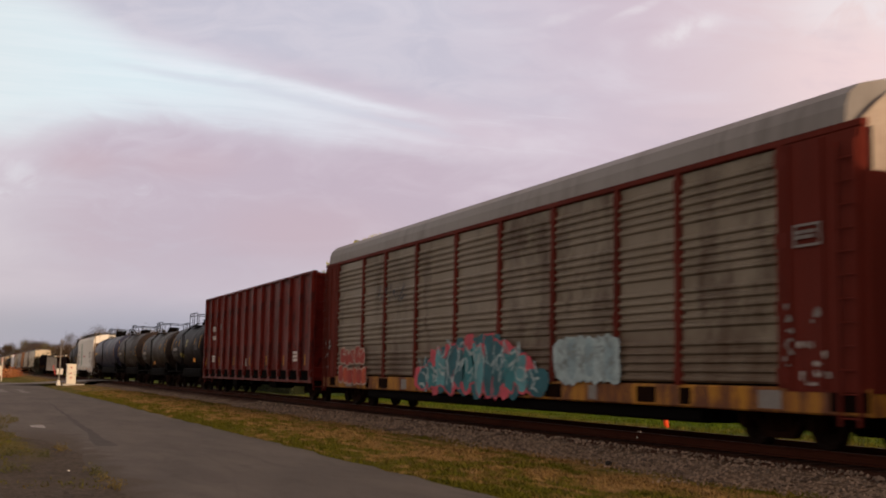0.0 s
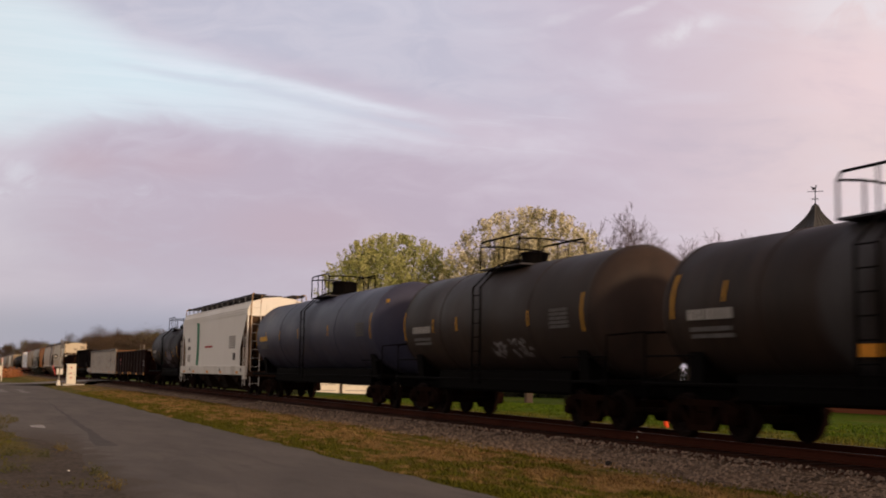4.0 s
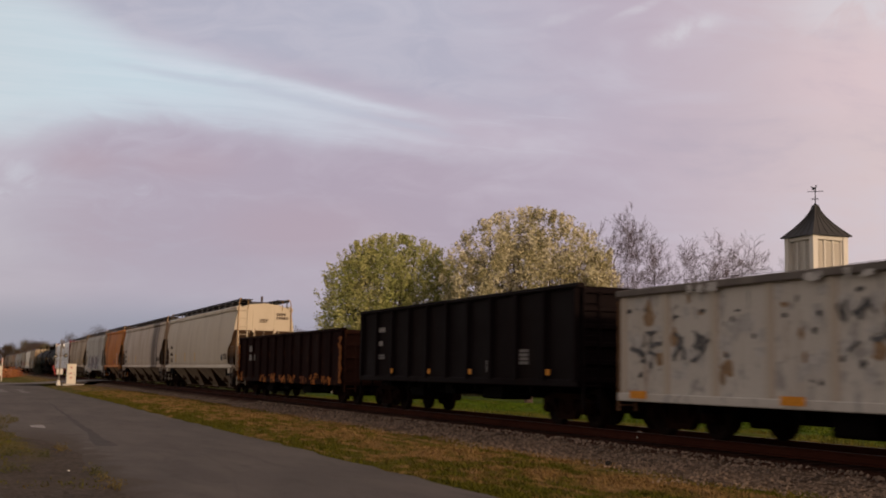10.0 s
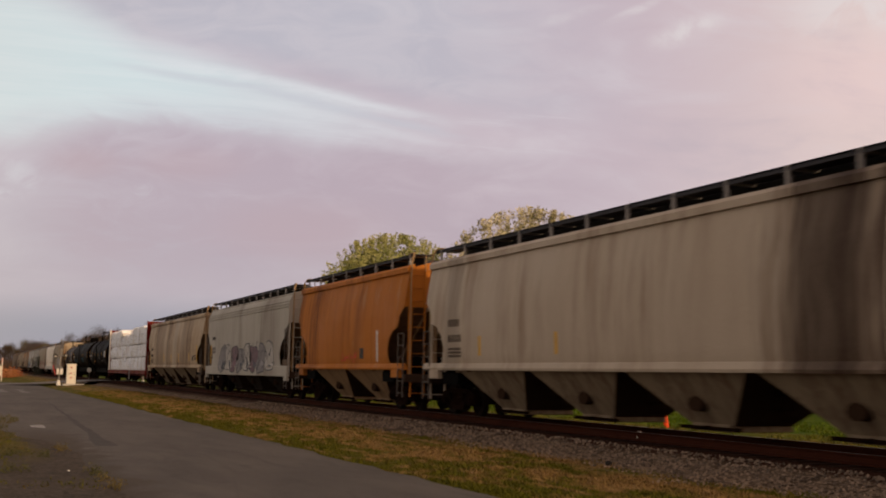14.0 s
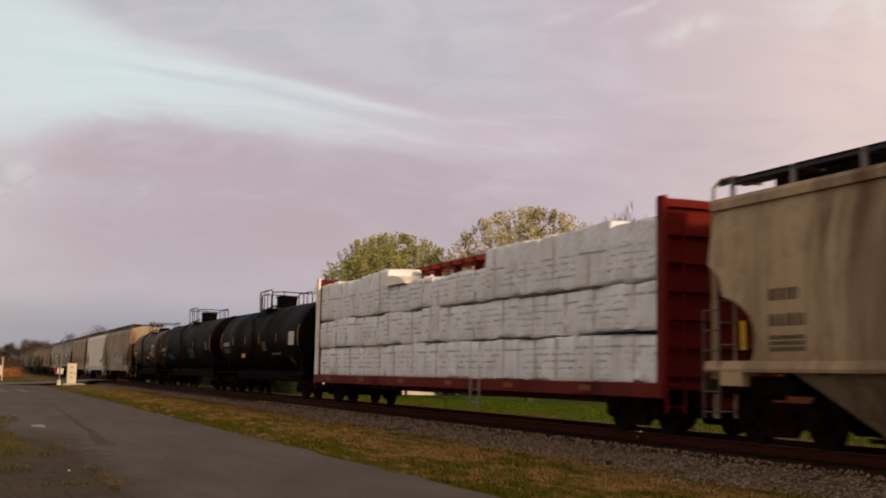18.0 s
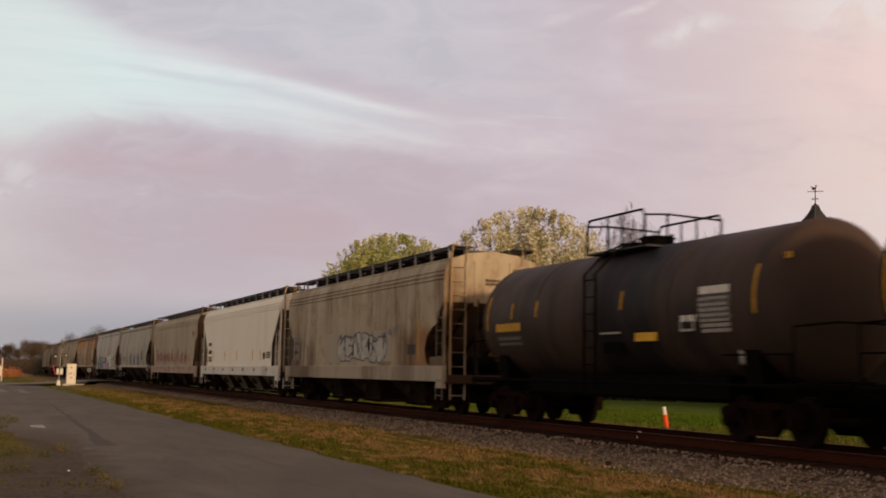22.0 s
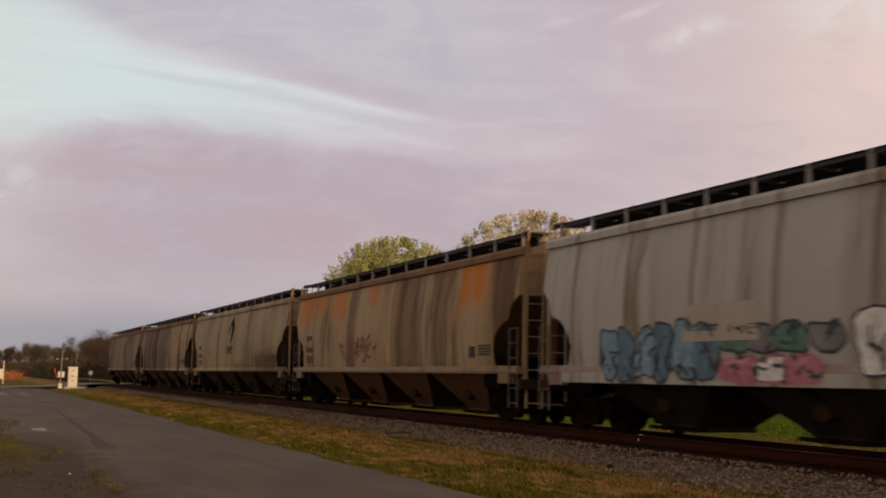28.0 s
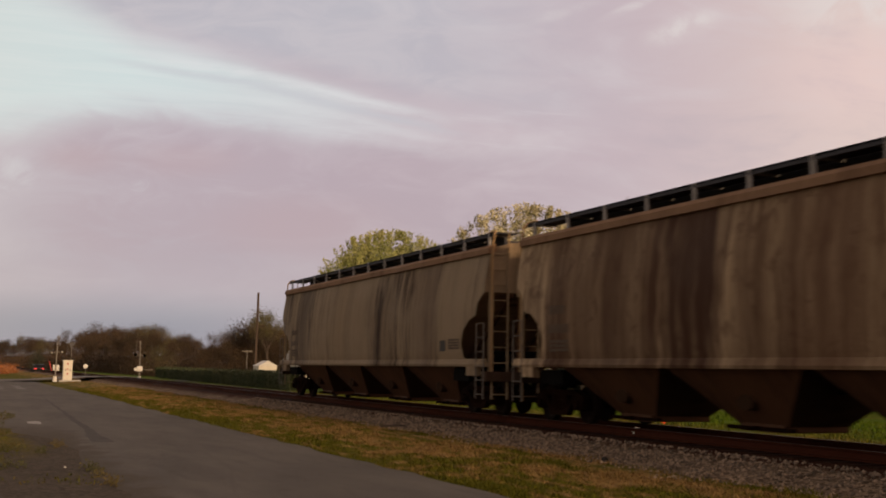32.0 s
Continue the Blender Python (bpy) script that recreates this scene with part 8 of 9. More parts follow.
def build_thicket():
    """The belt of brown woods behind the crossing. Its skyline: how far to the side of the line of sight down the track, and how high."""
    r = random.Random(9)
    skyline = [(0.022, 0.016), (0.051, 0.024), (0.066, 0.020), (0.078, 0.023), (0.092, 0.031), (0.117, 0.038), (0.139, 0.034), (0.16, 0.036), (0.18, 0.030), (0.192, 0.022),
               (0.205, 0.027), (0.218, 0.036), (0.232, 0.046), (0.246, 0.047), (0.262, 0.040), (0.30, 0.036)]
    spots = []
    for i in range(84):
        side = 0.020 + 0.285 * (i + r.uniform(-0.4, 0.4)) / 83
        far = i % 2
        x = -min(640, max(145 + 70 * far, r.uniform(25, 33) / side * (1.25 if far else 1.0)))
        rise = lerp(skyline, side) * r.uniform(0.80, 1.04) * (0.8 if far == 0 and i % 4 else 1.0)
        spots.append((x, -x * side, 1.6 - x * rise))
    # a low far tree line closes the view beyond the lawn
    for i in range(46):
        side = 0.30 + 1.5 * (i + r.uniform(-0.4, 0.4)) / 46
        x = -r.uniform(150, 175) / (1 + 0.35 * side)
        spots.append((x, -x * side, r.uniform(3.6, 5.4)))
    crowns = []
    for v in range(5):
        limbs, tips = limb_tree(50 + v, 8.5, 0.6, 5, 0.15, 0.22, 0.85, (2, 3))
        rr = random.Random(v)
        pts = [p for p, _ in tips] + crown_points(rr, 460, 3.4, 3.4, -1.2, 8.3, 0.8)
        crowns.append((limbs_mesh(limbs, M_BARK, 0.02), leaves_mesh(pts, rr, 0.088, SCRUB_GREEN if v == 4 else SCRUB, 9, 0.42)))
    base = []
    for v, (tm, cm) in enumerate(crowns):
        t = thing("woodland_tree", "brown leafless woodland tree with olive tints" if v == 4 else "brown early-spring woodland tree", "tree", "woods beyond the crossing")
        part("trunk", tm, None, t)
        part("crown", cm, None, t)
        base.append(t)
    used = set()
    for x, y, tall in spots:
        v = r.randrange(5)
        s = tall / 8.6
        m = pose(x, y, ground_level(x, y), 0, 0, r.uniform(0, 360)) @ Matrix.Scale(s, 4)
        if v not in used:
            used.add(v)
            base[v].matrix_basis = m
        else:
            t = copy_thing(base[v], m)
            t.scale = (s, s, s)


build_thicket()


def build_brush(name, label, places, seed, material, size, per, spread, category="shrubs"):
    r = random.Random(seed)
    pts = []
    for x, y, w, h in places:
        for _ in range(int(40 * w * h)):
            pts.append(Vector((x + r.gauss(0, w * 0.4), y + r.gauss(0, w * 0.25), ground_level(x, y) + h * r.random() ** 1.4)))
    tagged(new(name, leaves_mesh(pts, r, size, material, per, spread)), label, category, kind="stuff")


build_brush("undergrowth", "brown undergrowth below the woods", [(-300 + i * 7, 21 + i * 0.9, 4.2, 3.4) for i in range(26)] + [(-560 + i * 20, 13 + i * 1.15, 9.0, 3.6) for i in range(14)], 4, SCRUB, 0.2, 4, 0.5)
build_brush("dark_bush", "single dark evergreen bush at the edge of the woods", [(-219, 12.6, 2.2, 3.4)], 8, leaf_material("evergreen_leaf", (0.018, 0.02, 0.010), (0.032, 0.034, 0.016), (0.02, 0.025, 0.012)), 0.14, 5, 0.35)
build_brush("far_hedgerow", "dark green and brown hedgerow behind the lawn", [(-81 + i * 1.12, 33.6 + i * 1.05, 1.7, 2.2) for i in range(18)], 14, leaf_material("hedgerow_leaf", (0.016, 0.022, 0.009), (0.032, 0.036, 0.014), (0.03, 0.025, 0.014)), 0.13, 9, 0.25)
build_brush("dry_brush", "orange-brown dry brush beside the street", [(-190 - i * 5, 5.0 + i * 0.75, 2.6, 1.1) for i in range(5)], 5,
            leaf_material("orange_brush", (0.26, 0.085, 0.025), (0.40, 0.14, 0.045), (0.22, 0.09, 0.03)), 0.15, 4, 0.3)


def build_hedge():
    r = random.Random(6)
    t = thing("hedge", "long clipped dark green hedge beyond the track", "hedge", at=pose(0, 0, 0))
    x = -76.0
    mat = leaf_material("hedge_leaf", (0.022, 0.034, 0.012), (0.05, 0.07, 0.024), (0.07, 0.075, 0.03))
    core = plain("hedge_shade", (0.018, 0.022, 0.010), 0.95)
    while x > -150:
        y = 20.9 + 0.035 * (-76 - x)
        z = ground_level(x, y)
        bm = bmesh.new()
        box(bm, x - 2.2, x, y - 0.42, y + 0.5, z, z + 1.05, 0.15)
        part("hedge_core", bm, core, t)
        pts = []
        for _ in range(420):
            f = r.random()
            px = x - r.random() * 2.2
            if f < 0.55:
                pts.append(Vector((px, y - 0.45 + r.uniform(-0.05, 0.05), z + 1.1 * r.random())))
            else:
                pts.append(Vector((px, y + r.uniform(-0.5, 0.55), z + 1.1 + 0.06 * math.sin(px * 2.1) + r.uniform(-0.06, 0.06))))
        part("hedge_leaves", leaves_mesh(pts, r, 0.06, mat, 4, 0.07), None, t)
        x -= 2.2


build_hedge()

# grade crossing
M_CABINET = painted("cabinet_cream", (0.66, 0.62, 0.55), (0.34, 0.30, 0.24), 0.35, 71, rough=0.5)
M_GALV = plain("galvanised_steel", (0.20, 0.185, 0.17), 0.5, 0.2, 8, 0.3)
M_CONCRETE = painted("pale_concrete", (0.42, 0.40, 0.37), (0.22, 0.20, 0.18), 0.5, 72, rough=0.9)


def build_cabinet():
    x, y = -110.6, 9.0
    t = thing("signal_cabinet", "cream railway signal cabinet on a concrete pad", "cabinet", at=pose(x, y, -0.42))
    bm = bmesh.new()
    box(bm, -0.7, 0.9, -0.75, 1.1, -0.1, 0.10, 0.03)
    part("pad", bm, M_CONCRETE, t)
    bm = bmesh.new()
    box(bm, -0.42, 0.42, -0.42, 0.36, 0.10, 1.82, 0.03)
    part("body", bm, M_CABINET, t)
    bm = bmesh.new()
    box(bm, -0.47, 0.47, -0.47, 0.42, 1.82, 1.90, 0.02)
    part("cap", bm, M_CABINET, t)
    for s in (-0.2, 0.2):
        bm = bmesh.new()
        box(bm, 0.42, 0.445, s - 0.18, s + 0.17, 0.2, 1.74)
        d = part("door", bm, M_CABINET, t)
        bm = bmesh.new()
        box(bm, 0.445, 0.475, s - 0.03, s + 0.0, 0.9, 1.1)
        part("handle", bm, M_BLACK, d)
    for z in (0.6, 1.0, 1.5):
        bm = bmesh.new()
        box(bm, 0.446, 0.452, -0.12, 0.02, z, z + 0.12)
        part("notice", bm, M_RED_MARK, t)


def build_signal(x, y, face, label, lean, arm=True):
    t = thing("crossing_signal", label, "signal", "signals of the crossing", at=pose(x, y, -0.42, 0, 1.5 if arm else 0.6, face))
    bm = bmesh.new()
    rod(bm, (0, 0, 0), (lean, 0, 4.0), 0.06, 10, 0.05)
    part("mast", bm, M_GALV, t)
    bm = bmesh.new()
    rod(bm, (0, 0, 0), (0, 0, 0.45), 0.2, 12, 0.14)
    part("base", bm, M_WHITE_MARK, t)
    for a in (40, -40):
        bm = bmesh.new()
        c, s = math.cos(radians(a)), math.sin(radians(a))
        w = 0.11
        prism(bm, [(-0.55 * c - w * s, 3.55 - 0.55 * s + w * c), (-0.55 * c + w * s, 3.55 - 0.55 * s - w * c), (0.55 * c + w * s, 3.55 + 0.55 * s - w * c), (0.55 * c - w * s, 3.55 + 0.55 * s + w * c)], "y", -0.075, -0.055)
        part("crossbuck_board", bm, M_GALV if arm else M_BARK, t, at=pose(0, 0, 0, 0, 0, 66))
    bm = bmesh.new()
    rod(bm, (-0.42, 0, 2.50), (0.42, 0, 2.60), 0.035, 8)
    part("light_arm", bm, M_GALV, t)
    for s in (-0.42, 0.42):
        bm = bmesh.new()
        lathe(bm, [(-0.06, 0.02), (-0.06, 0.17), (-0.03, 0.17), (-0.03, 0.1), (0.16, 0.1), (0.18, 0.02)], "y", 20, (s, 0, 2.55 + 0.12 * s))
        l = part("flasher", bm, M_BLACK, t)
        bm = bmesh.new()
        lathe(bm, [(-0.11, 0.02), (-0.11, 0.095), (-0.06, 0.10)], "y", 16, (s, 0, 2.55 + 0.12 * s))
        # near signal's lens is coloured pale for the white reflected in it
        part("lens", bm, M_GALV if arm else plain("red_lens", (0.25, 0.02, 0.02), 0.2), l)
    bm = bmesh.new()
    box(bm, -0.22, 0.30, 0.05, 0.42, 0.95, 1.45, 0.03)
    part("gate_mechanism", bm, M_WHITE_MARK, t)
    if arm:
        bm = bmesh.new()
        for i in range(8):
            box(bm, -0.36 - 0.03 * i, -0.28 - 0.03 * i, 0.15, 0.19, 0.9 + 0.10 * i, 1.0 + 0.10 * i)
        part("counterweight_arm", bm, M_RED_MARK, t)
    else:
        bm = bmesh.new()
        box(bm, 0.30, 0.55, 0.10, 0.30, 1.0, 1.3)
        part("counterweight", bm, M_WHITE_MARK, t)
        bm = bmesh.new()
        box(bm, -1.2, -0.22, 0.20, 0.23, 1.08, 1.12)
        part("gate_arm_stub", bm, M_GALV, t)
        bm = bmesh.new()
        rod(bm, (0.35, 0, 4.0), (0.35, 0, 2.4), 0.015, 6)
        rod(bm, (lean, 0, 3.95), (0.35, 0, 3.9), 0.012, 6)
        part("conduit", bm, M_GALV, t)


build_cabinet()
build_signal(-106.1, 7.6, 90, "crossing signal mast with black flashers and crossed boards", 0.0)
build_signal(-119.3, 16.6, -90, "grey crossing signal mast with white gate mechanism", 0.0, False)


def build_small_trackside():
    # round white marker on a post, utility pole, marker post, small shed, parked car, far poles
    t = thing("round_sign", "round white sign on a thin post by the crossing", "sign", at=pose(-128, 12.2, -0.42))
    bm = bmesh.new()
    rod(bm, (0, 0, 0), (0, 0, 1.2), 0.03, 8)
    part("post", bm, M_GALV, t)
    bm = bmesh.new()
    rod(bm, (0, 0, 1.35), (0.03, 0, 1.35), 0.24, 20)
    part("disc", bm, M_WHITE_MARK, t)
    wood = painted("weathered_pole_wood", (0.085, 0.062, 0.05), (0.04, 0.03, 0.026), 0.6, 73, rough=0.9)
    t = thing("utility_pole", "weathered wooden utility pole", "pole", at=pose(-128, 30.4, -0.5, 0, 2.2, 0))
    bm = bmesh.new()
    rod(bm, (0, 0, 0), (0, 0, 10.0), 0.16, 10, 0.12)
    part("shaft", bm, wood, t)
    bm = bmesh.new()
    box(bm, -0.05, 0.05, -0.05, 0.9, 6.2, 6.35)
    part("bracket", bm, wood, t)
    for x, y, hgt in ((-170, 14.2, 4.5), (-110, 25.3, 3.2)):
        t = thing("short_pole", "thin grey service pole", "pole", at=pose(x, y, -0.45))
        bm = bmesh.new()
        rod(bm, (0, 0, 0), (0, 0, hgt), 0.045, 8, 0.035)
        part("shaft", bm, M_GALV, t)
        bm = bmesh.new()
        box(bm, -0.03, 0.03, -0.5, 0.5, hgt - 0.12, hgt - 0.06)
        part("crossarm", bm, M_GALV, t)
    t = thing("marker_post", "leaning orange and white utility marker post", "marker post", at=pose(-31.1, 20.4, -0.42, 0, 0, 0) @ pose(0, 0, 0, 4, -7, 0))
    bm = bmesh.new()
    rod(bm, (0, 0, 0), (0, 0, 0.42), 0.085, 12, 0.075)
    part("sleeve", bm, plain("orange_plastic", (0.62, 0.07, 0.02), 0.45), t, "orange plastic sleeve")
    bm = bmesh.new()
    rod(bm, (0, 0, 0.42), (0, 0, 0.60), 0.07, 12, 0.06)
    part("upper", bm, plain("white_plastic", (0.62, 0.58, 0.5), 0.45), t)
    bm = bmesh.new()
    rod(bm, (0, 0, 0.60), (0, 0, 0.67), 0.065, 12)
    part("cap", bm, M_WHITE_MARK, t)
    t = thing("garden_shed", "small white shed with a pitched roof beyond the hedge", "shed", at=pose(-112, 27.6, -0.4))
    bm = bmesh.new()
    box(bm, -1.1, 1.1, -0.9, 0.9, 0, 1.7)
    part("wall", bm, M_CABINET, t)
    bm = bmesh.new()
    prism(bm, [(-1.0, 1.68), (0, 2.2), (1.0, 1.68)], "x", -1.2, 1.2)
    part("roof", bm, M_WHITE_MARK, t)
    # car that pulls out from behind the brush once the train has gone, its tail lamps lit
    t = thing("passenger_car", "dark grey car with glowing red tail lamps beyond the crossing", "car")
    ROLLING.append(t)
    carm = plain("car_paint_dark", (0.012, 0.011, 0.012), 0.4, 0.1)
    bm = bmesh.new()
    prism(bm, [(-2.2, 0.35), (-2.25, 0.8), (-1.6, 0.92), (-0.9, 1.42), (0.7, 1.45), (1.4, 0.98), (2.2, 0.85), (2.25, 0.35)], "y", -0.85, 0.85)
    part("body", bm, carm, t)
    bm = bmesh.new()
    prism(bm, [(-1.4, 0.98), (-0.85, 1.36), (0.65, 1.39), (1.2, 1.0)], "y", -0.865, 0.865)
    part("glass", bm, plain("dark_glass", (0.02, 0.02, 0.025), 0.1), t)
    for x in (-1.4, 1.4):
        for y in (-0.8, 0.8):
            bm = bmesh.new()
            rod(bm, (x, y - 0.1, 0.32), (x, y + 0.1, 0.32), 0.32, 16)
            part("wheel", bm, M_BLACK, t)
    m, k, b = shader("lit_tail_lamp")
    b.inputs["Base Color"].default_value = (0.5, 0.02, 0.02, 1)
    b.inputs["Emission Color"].default_value = (1.0, 0.05, 0.06, 1)
    b.inputs["Emission Strength"].default_value = 0.8
    for y in (-0.62, 0.62):
        bm = bmesh.new()
        box(bm, -2.28, -2.2, y - 0.2, y + 0.2, 0.62, 0.78, 0.02)
        part("tail_lamp", bm, m, t)
    # bright metal bits added to make a fixed glint on the near rail
    t = thing("rail_glint", "bright metal bits added on the rusty rail for its glint", "rail joint", at=pose(-20.95, TRACK - 0.7175, 0))
    bm = bmesh.new()
    box(bm, -0.035, 0.035, -0.045, 0.02, 0.001, 0.022, 0.006)
    part("glint_cap", bm, M_BRIGHT, t)
    bm = bmesh.new()
    box(bm, -0.03, 0.03, -0.070, -0.048, -0.13, -0.07, 0.01)
    part("glint_bar", bm, M_BRIGHT, t)
    # white post and gate arm beside the street
    t = thing("gate_signal", "white crossing gate housing with a red-striped raised arm", "signal", at=pose(-139, 3.35, -0.5))
    bm = bmesh.new()
    box(bm, -0.3, 0.3, -0.35, 0.45, 0.6, 1.7, 0.05)
    part("housing", bm, M_CABINET, t)
    bm = bmesh.new()
    rod(bm, (0.32, 0.5, 0), (0.32, 0.5, 2.6), 0.06, 8)
    part("post", bm, M_CABINET, t)
    bm = bmesh.new()
    box(bm, 0.28, 0.36, 0.42, 0.58, 2.1, 2.55)
    part("arm", bm, M_RED_MARK, t)


build_small_trackside()


# ---- depot with its cupola ----
def build_depot():
    cx, cy, dz = -52.8, 44.72, -0.45
    t = thing("depot_building", "brick depot with a hipped shingle roof and white louvred cupola", "building", at=pose(cx, cy, dz))
    brick_m = painted("orange_brick", (0.28, 0.095, 0.048), (0.20, 0.075, 0.04), 0.5, 74, rough=0.85, streak=1.0)
    shingle = painted("grey_shingle", (0.115, 0.092, 0.075), (0.065, 0.054, 0.046), 0.6, 75, rough=0.9, streak=0.6)
    trim = painted("white_trim", (0.66, 0.64, 0.60), (0.42, 0.38, 0.33), 0.3, 76, rough=0.55)
    lead = painted("weathered_metal_roof", (0.055, 0.055, 0.058), (0.03, 0.03, 0.032), 0.6, 77, rough=0.5, streak=0.2)
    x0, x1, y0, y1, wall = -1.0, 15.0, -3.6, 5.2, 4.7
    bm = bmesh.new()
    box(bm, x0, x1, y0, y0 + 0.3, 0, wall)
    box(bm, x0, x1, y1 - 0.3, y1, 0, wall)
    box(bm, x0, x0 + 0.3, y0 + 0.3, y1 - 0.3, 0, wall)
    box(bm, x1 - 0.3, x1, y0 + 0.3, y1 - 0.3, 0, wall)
    # dark brown here stands in for the shade that the eaves cast
    part("upper_wall", bm, painted("eave_shade_brown", (0.035, 0.024, 0.020), (0.018, 0.013, 0.011), 0.5, 79, rough=0.8), t, "upper wall painted dark brown for the shade under the eaves")
    bm = bmesh.new()
    low = 0.80
    box(bm, x0 - 0.05, x1 + 0.05, y0 - 0.05, y0 - 0.003, 0, low)
    box(bm, x0 - 0.05, x0 - 0.003, y0, y1, 0, low)
    part("brick_wall", bm, brick_m, t, "orange-red brick lower wall")
    bm = bmesh.new()
    box(bm, x0 - 0.08, x1 + 0.08, y0 - 0.08, y1 + 0.06, 0.803, 0.87)
    part("stone_band", bm, M_CONCRETE, t)
    # bell-cast hip roof up to the cupola base
    o = 1.3
    bm = bmesh.new()
    top = 7.15 - dz - 0.05
    rings = [(-8.4, x1 + o + 2, -7.6, 8.6, wall - 0.08), (-8.4, x1 + o + 2, -7.6, 8.6, wall + 0.10), (-1.7, x1 - 6.0, -1.5, 1.7, top - 0.30)]
    vs = [[bm.verts.new(p) for p in ((a, c, z), (b, c, z), (b, d, z), (a, d, z))] for a, b, c, d, z in rings]
    ridge = [bm.verts.new((-0.9, 0.1, top)), bm.verts.new((x1 - 6.6, 0.1, top - 0.1))]
    for p, q in zip(vs, vs[1:]):
        for i in range(4):
            bm.faces.new((p[i], p[(i + 1) % 4], q[(i + 1) % 4], q[i]))
    l = vs[-1]
    bm.faces.new((l[0], l[1], ridge[1], ridge[0]))
    bm.faces.new((l[2], l[3], ridge[0], ridge[1]))
    bm.faces.new((l[1], l[2], ridge[1]))
    bm.faces.new((l[3], l[0], ridge[0]))
    bm.faces.new(vs[0][::-1])
    part("roof", bm, shingle, t, "grey shingle hipped roof")
    # cupola
    s = 1.07
    zb, ze, za = 6.55 - dz, 9.32 - dz, 11.2 - dz
    bm = bmesh.new()
    box(bm, -s - 0.14, s + 0.14, -s - 0.14, s + 0.14, zb, zb + 0.55, 0.02)
    part("cupola_base", bm, trim, t)
    bm = bmesh.new()
    box(bm, -s - 0.2, s + 0.2, -s - 0.2, s + 0.2, zb + 0.55, zb + 0.63)
    part("cupola_ledge", bm, shingle, t)
    bm = bmesh.new()
    box(bm, -s + 0.14, s - 0.14, -s + 0.14, s - 0.14, zb + 0.6, ze)
    part("cupola_core", bm, trim, t)
    for px in (-s, s):
        for py in (-s, s):
            bm = bmesh.new()
            box(bm, px - 0.17, px + 0.17, py - 0.17, py + 0.17, zb + 0.62, ze, 0.02)
            part("corner_post", bm, trim, t)
    bm = bmesh.new()
    box(bm, -s - 0.10, s + 0.10, -s - 0.10, s + 0.10, ze - 0.22, ze, 0.02)
    part("cornice", bm, trim, t)
    slat_m = painted("louvre_paint", (0.66, 0.63, 0.58), (0.45, 0.41, 0.36), 0.4, 78)
    for side_i in range(4):
        rot = Matrix.Rotation(side_i * math.pi / 2, 4, "Z")
        for j in (-1, 0, 1):
            bm = bmesh.new()
            xc = j * 0.59
            for q in (-0.265, 0.265):
                box(bm, xc + q - 0.035, xc + q + 0.035, -s - 0.03, -s + 0.14, zb + 0.68, ze - 0.25)
            fr = part("louvre_frame", bm, trim, t, at=rot)
            z = zb + 0.72
            while z < ze - 0.3:
                bm = bmesh.new()
                prism(bm, [(-s + 0.0, z), (-s + 0.012, z - 0.012), (-s + 0.11, z + 0.085), (-s + 0.098, z + 0.098)], "x", xc - 0.23, xc + 0.23)
                part("slat", bm, slat_m, fr)
                z += 0.125
    # concave pyramid roof in standing seams
    bm = bmesh.new()
    rings = []
    for i in range(8):
        f = i / 7
        half = 0.10 + (s + 0.22) * (1 - f) ** 1.5
        z = ze + (za - ze) * f
        ring = []
        for k in range(4):
            for j in range(5):
                a = -1 + 2 * j / 5
                p = ((a, -1), (1, a), (-a, 1), (-1, -a))[k]
                ring.append((p[0] * half, p[1] * half, z + (0.0 if j else 0.0)))
        rings.append(ring)
    vs = [[bm.verts.new(p) for p in r] for r in rings]
    for p, q in zip(vs, vs[1:]):
        for i in range(20):
            bm.faces.new((p[i], p[(i + 1) % 20], q[(i + 1) % 20], q[i]))
    bm.faces.new(vs[0][::-1])
    bm.faces.new(vs[-1])
    part("cupola_roof", bm, lead, t, "dark metal concave pyramid roof")
    for i in range(20):
        bm = bmesh.new()
        path_rod(bm, [Vector(r[i]) + Vector((0, 0, 0.015)) for r in rings], 0.028 if i % 5 else 0.045, 5)
        part("roof_seam", bm, lead, t)
    # weathervane
    bm = bmesh.new()
    rod(bm, (0, 0, za), (0, 0, za + 0.95), 0.03, 8)
    rod(bm, (0, 0, za), (0, 0, za + 0.12), 0.12, 10, 0.06)
    for a in (0, math.pi / 2):
        rod(bm, (-0.26 * math.cos(a), -0.26 * math.sin(a), za + 0.38), (0.26 * math.cos(a), 0.26 * math.sin(a), za + 0.38), 0.015, 5)
    rod(bm, (-0.28, -0.34, za + 0.82), (0.28, 0.34, za + 0.82), 0.018, 5)
    u = Vector((0.64, 0.77, 0))
    for x, z, rr in ((-0.10, 0.99, 0.085), (0.02, 1.02, 0.065), (0.06, 1.14, 0.045), (-0.20, 1.08, 0.045)):
        c = u * x
        rod(bm, (c.x - 0.02, c.y + 0.02, za + z), (c.x + 0.02, c.y - 0.02, za + z), rr, 10)
    prism(bm, [(0, 0), (0, 0.01), (0.01, 0)], "z", za + 0.2, za + 0.3)
    part("weathervane", bm, M_BLACK, t, "iron weathervane with a bird")
    return t


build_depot()


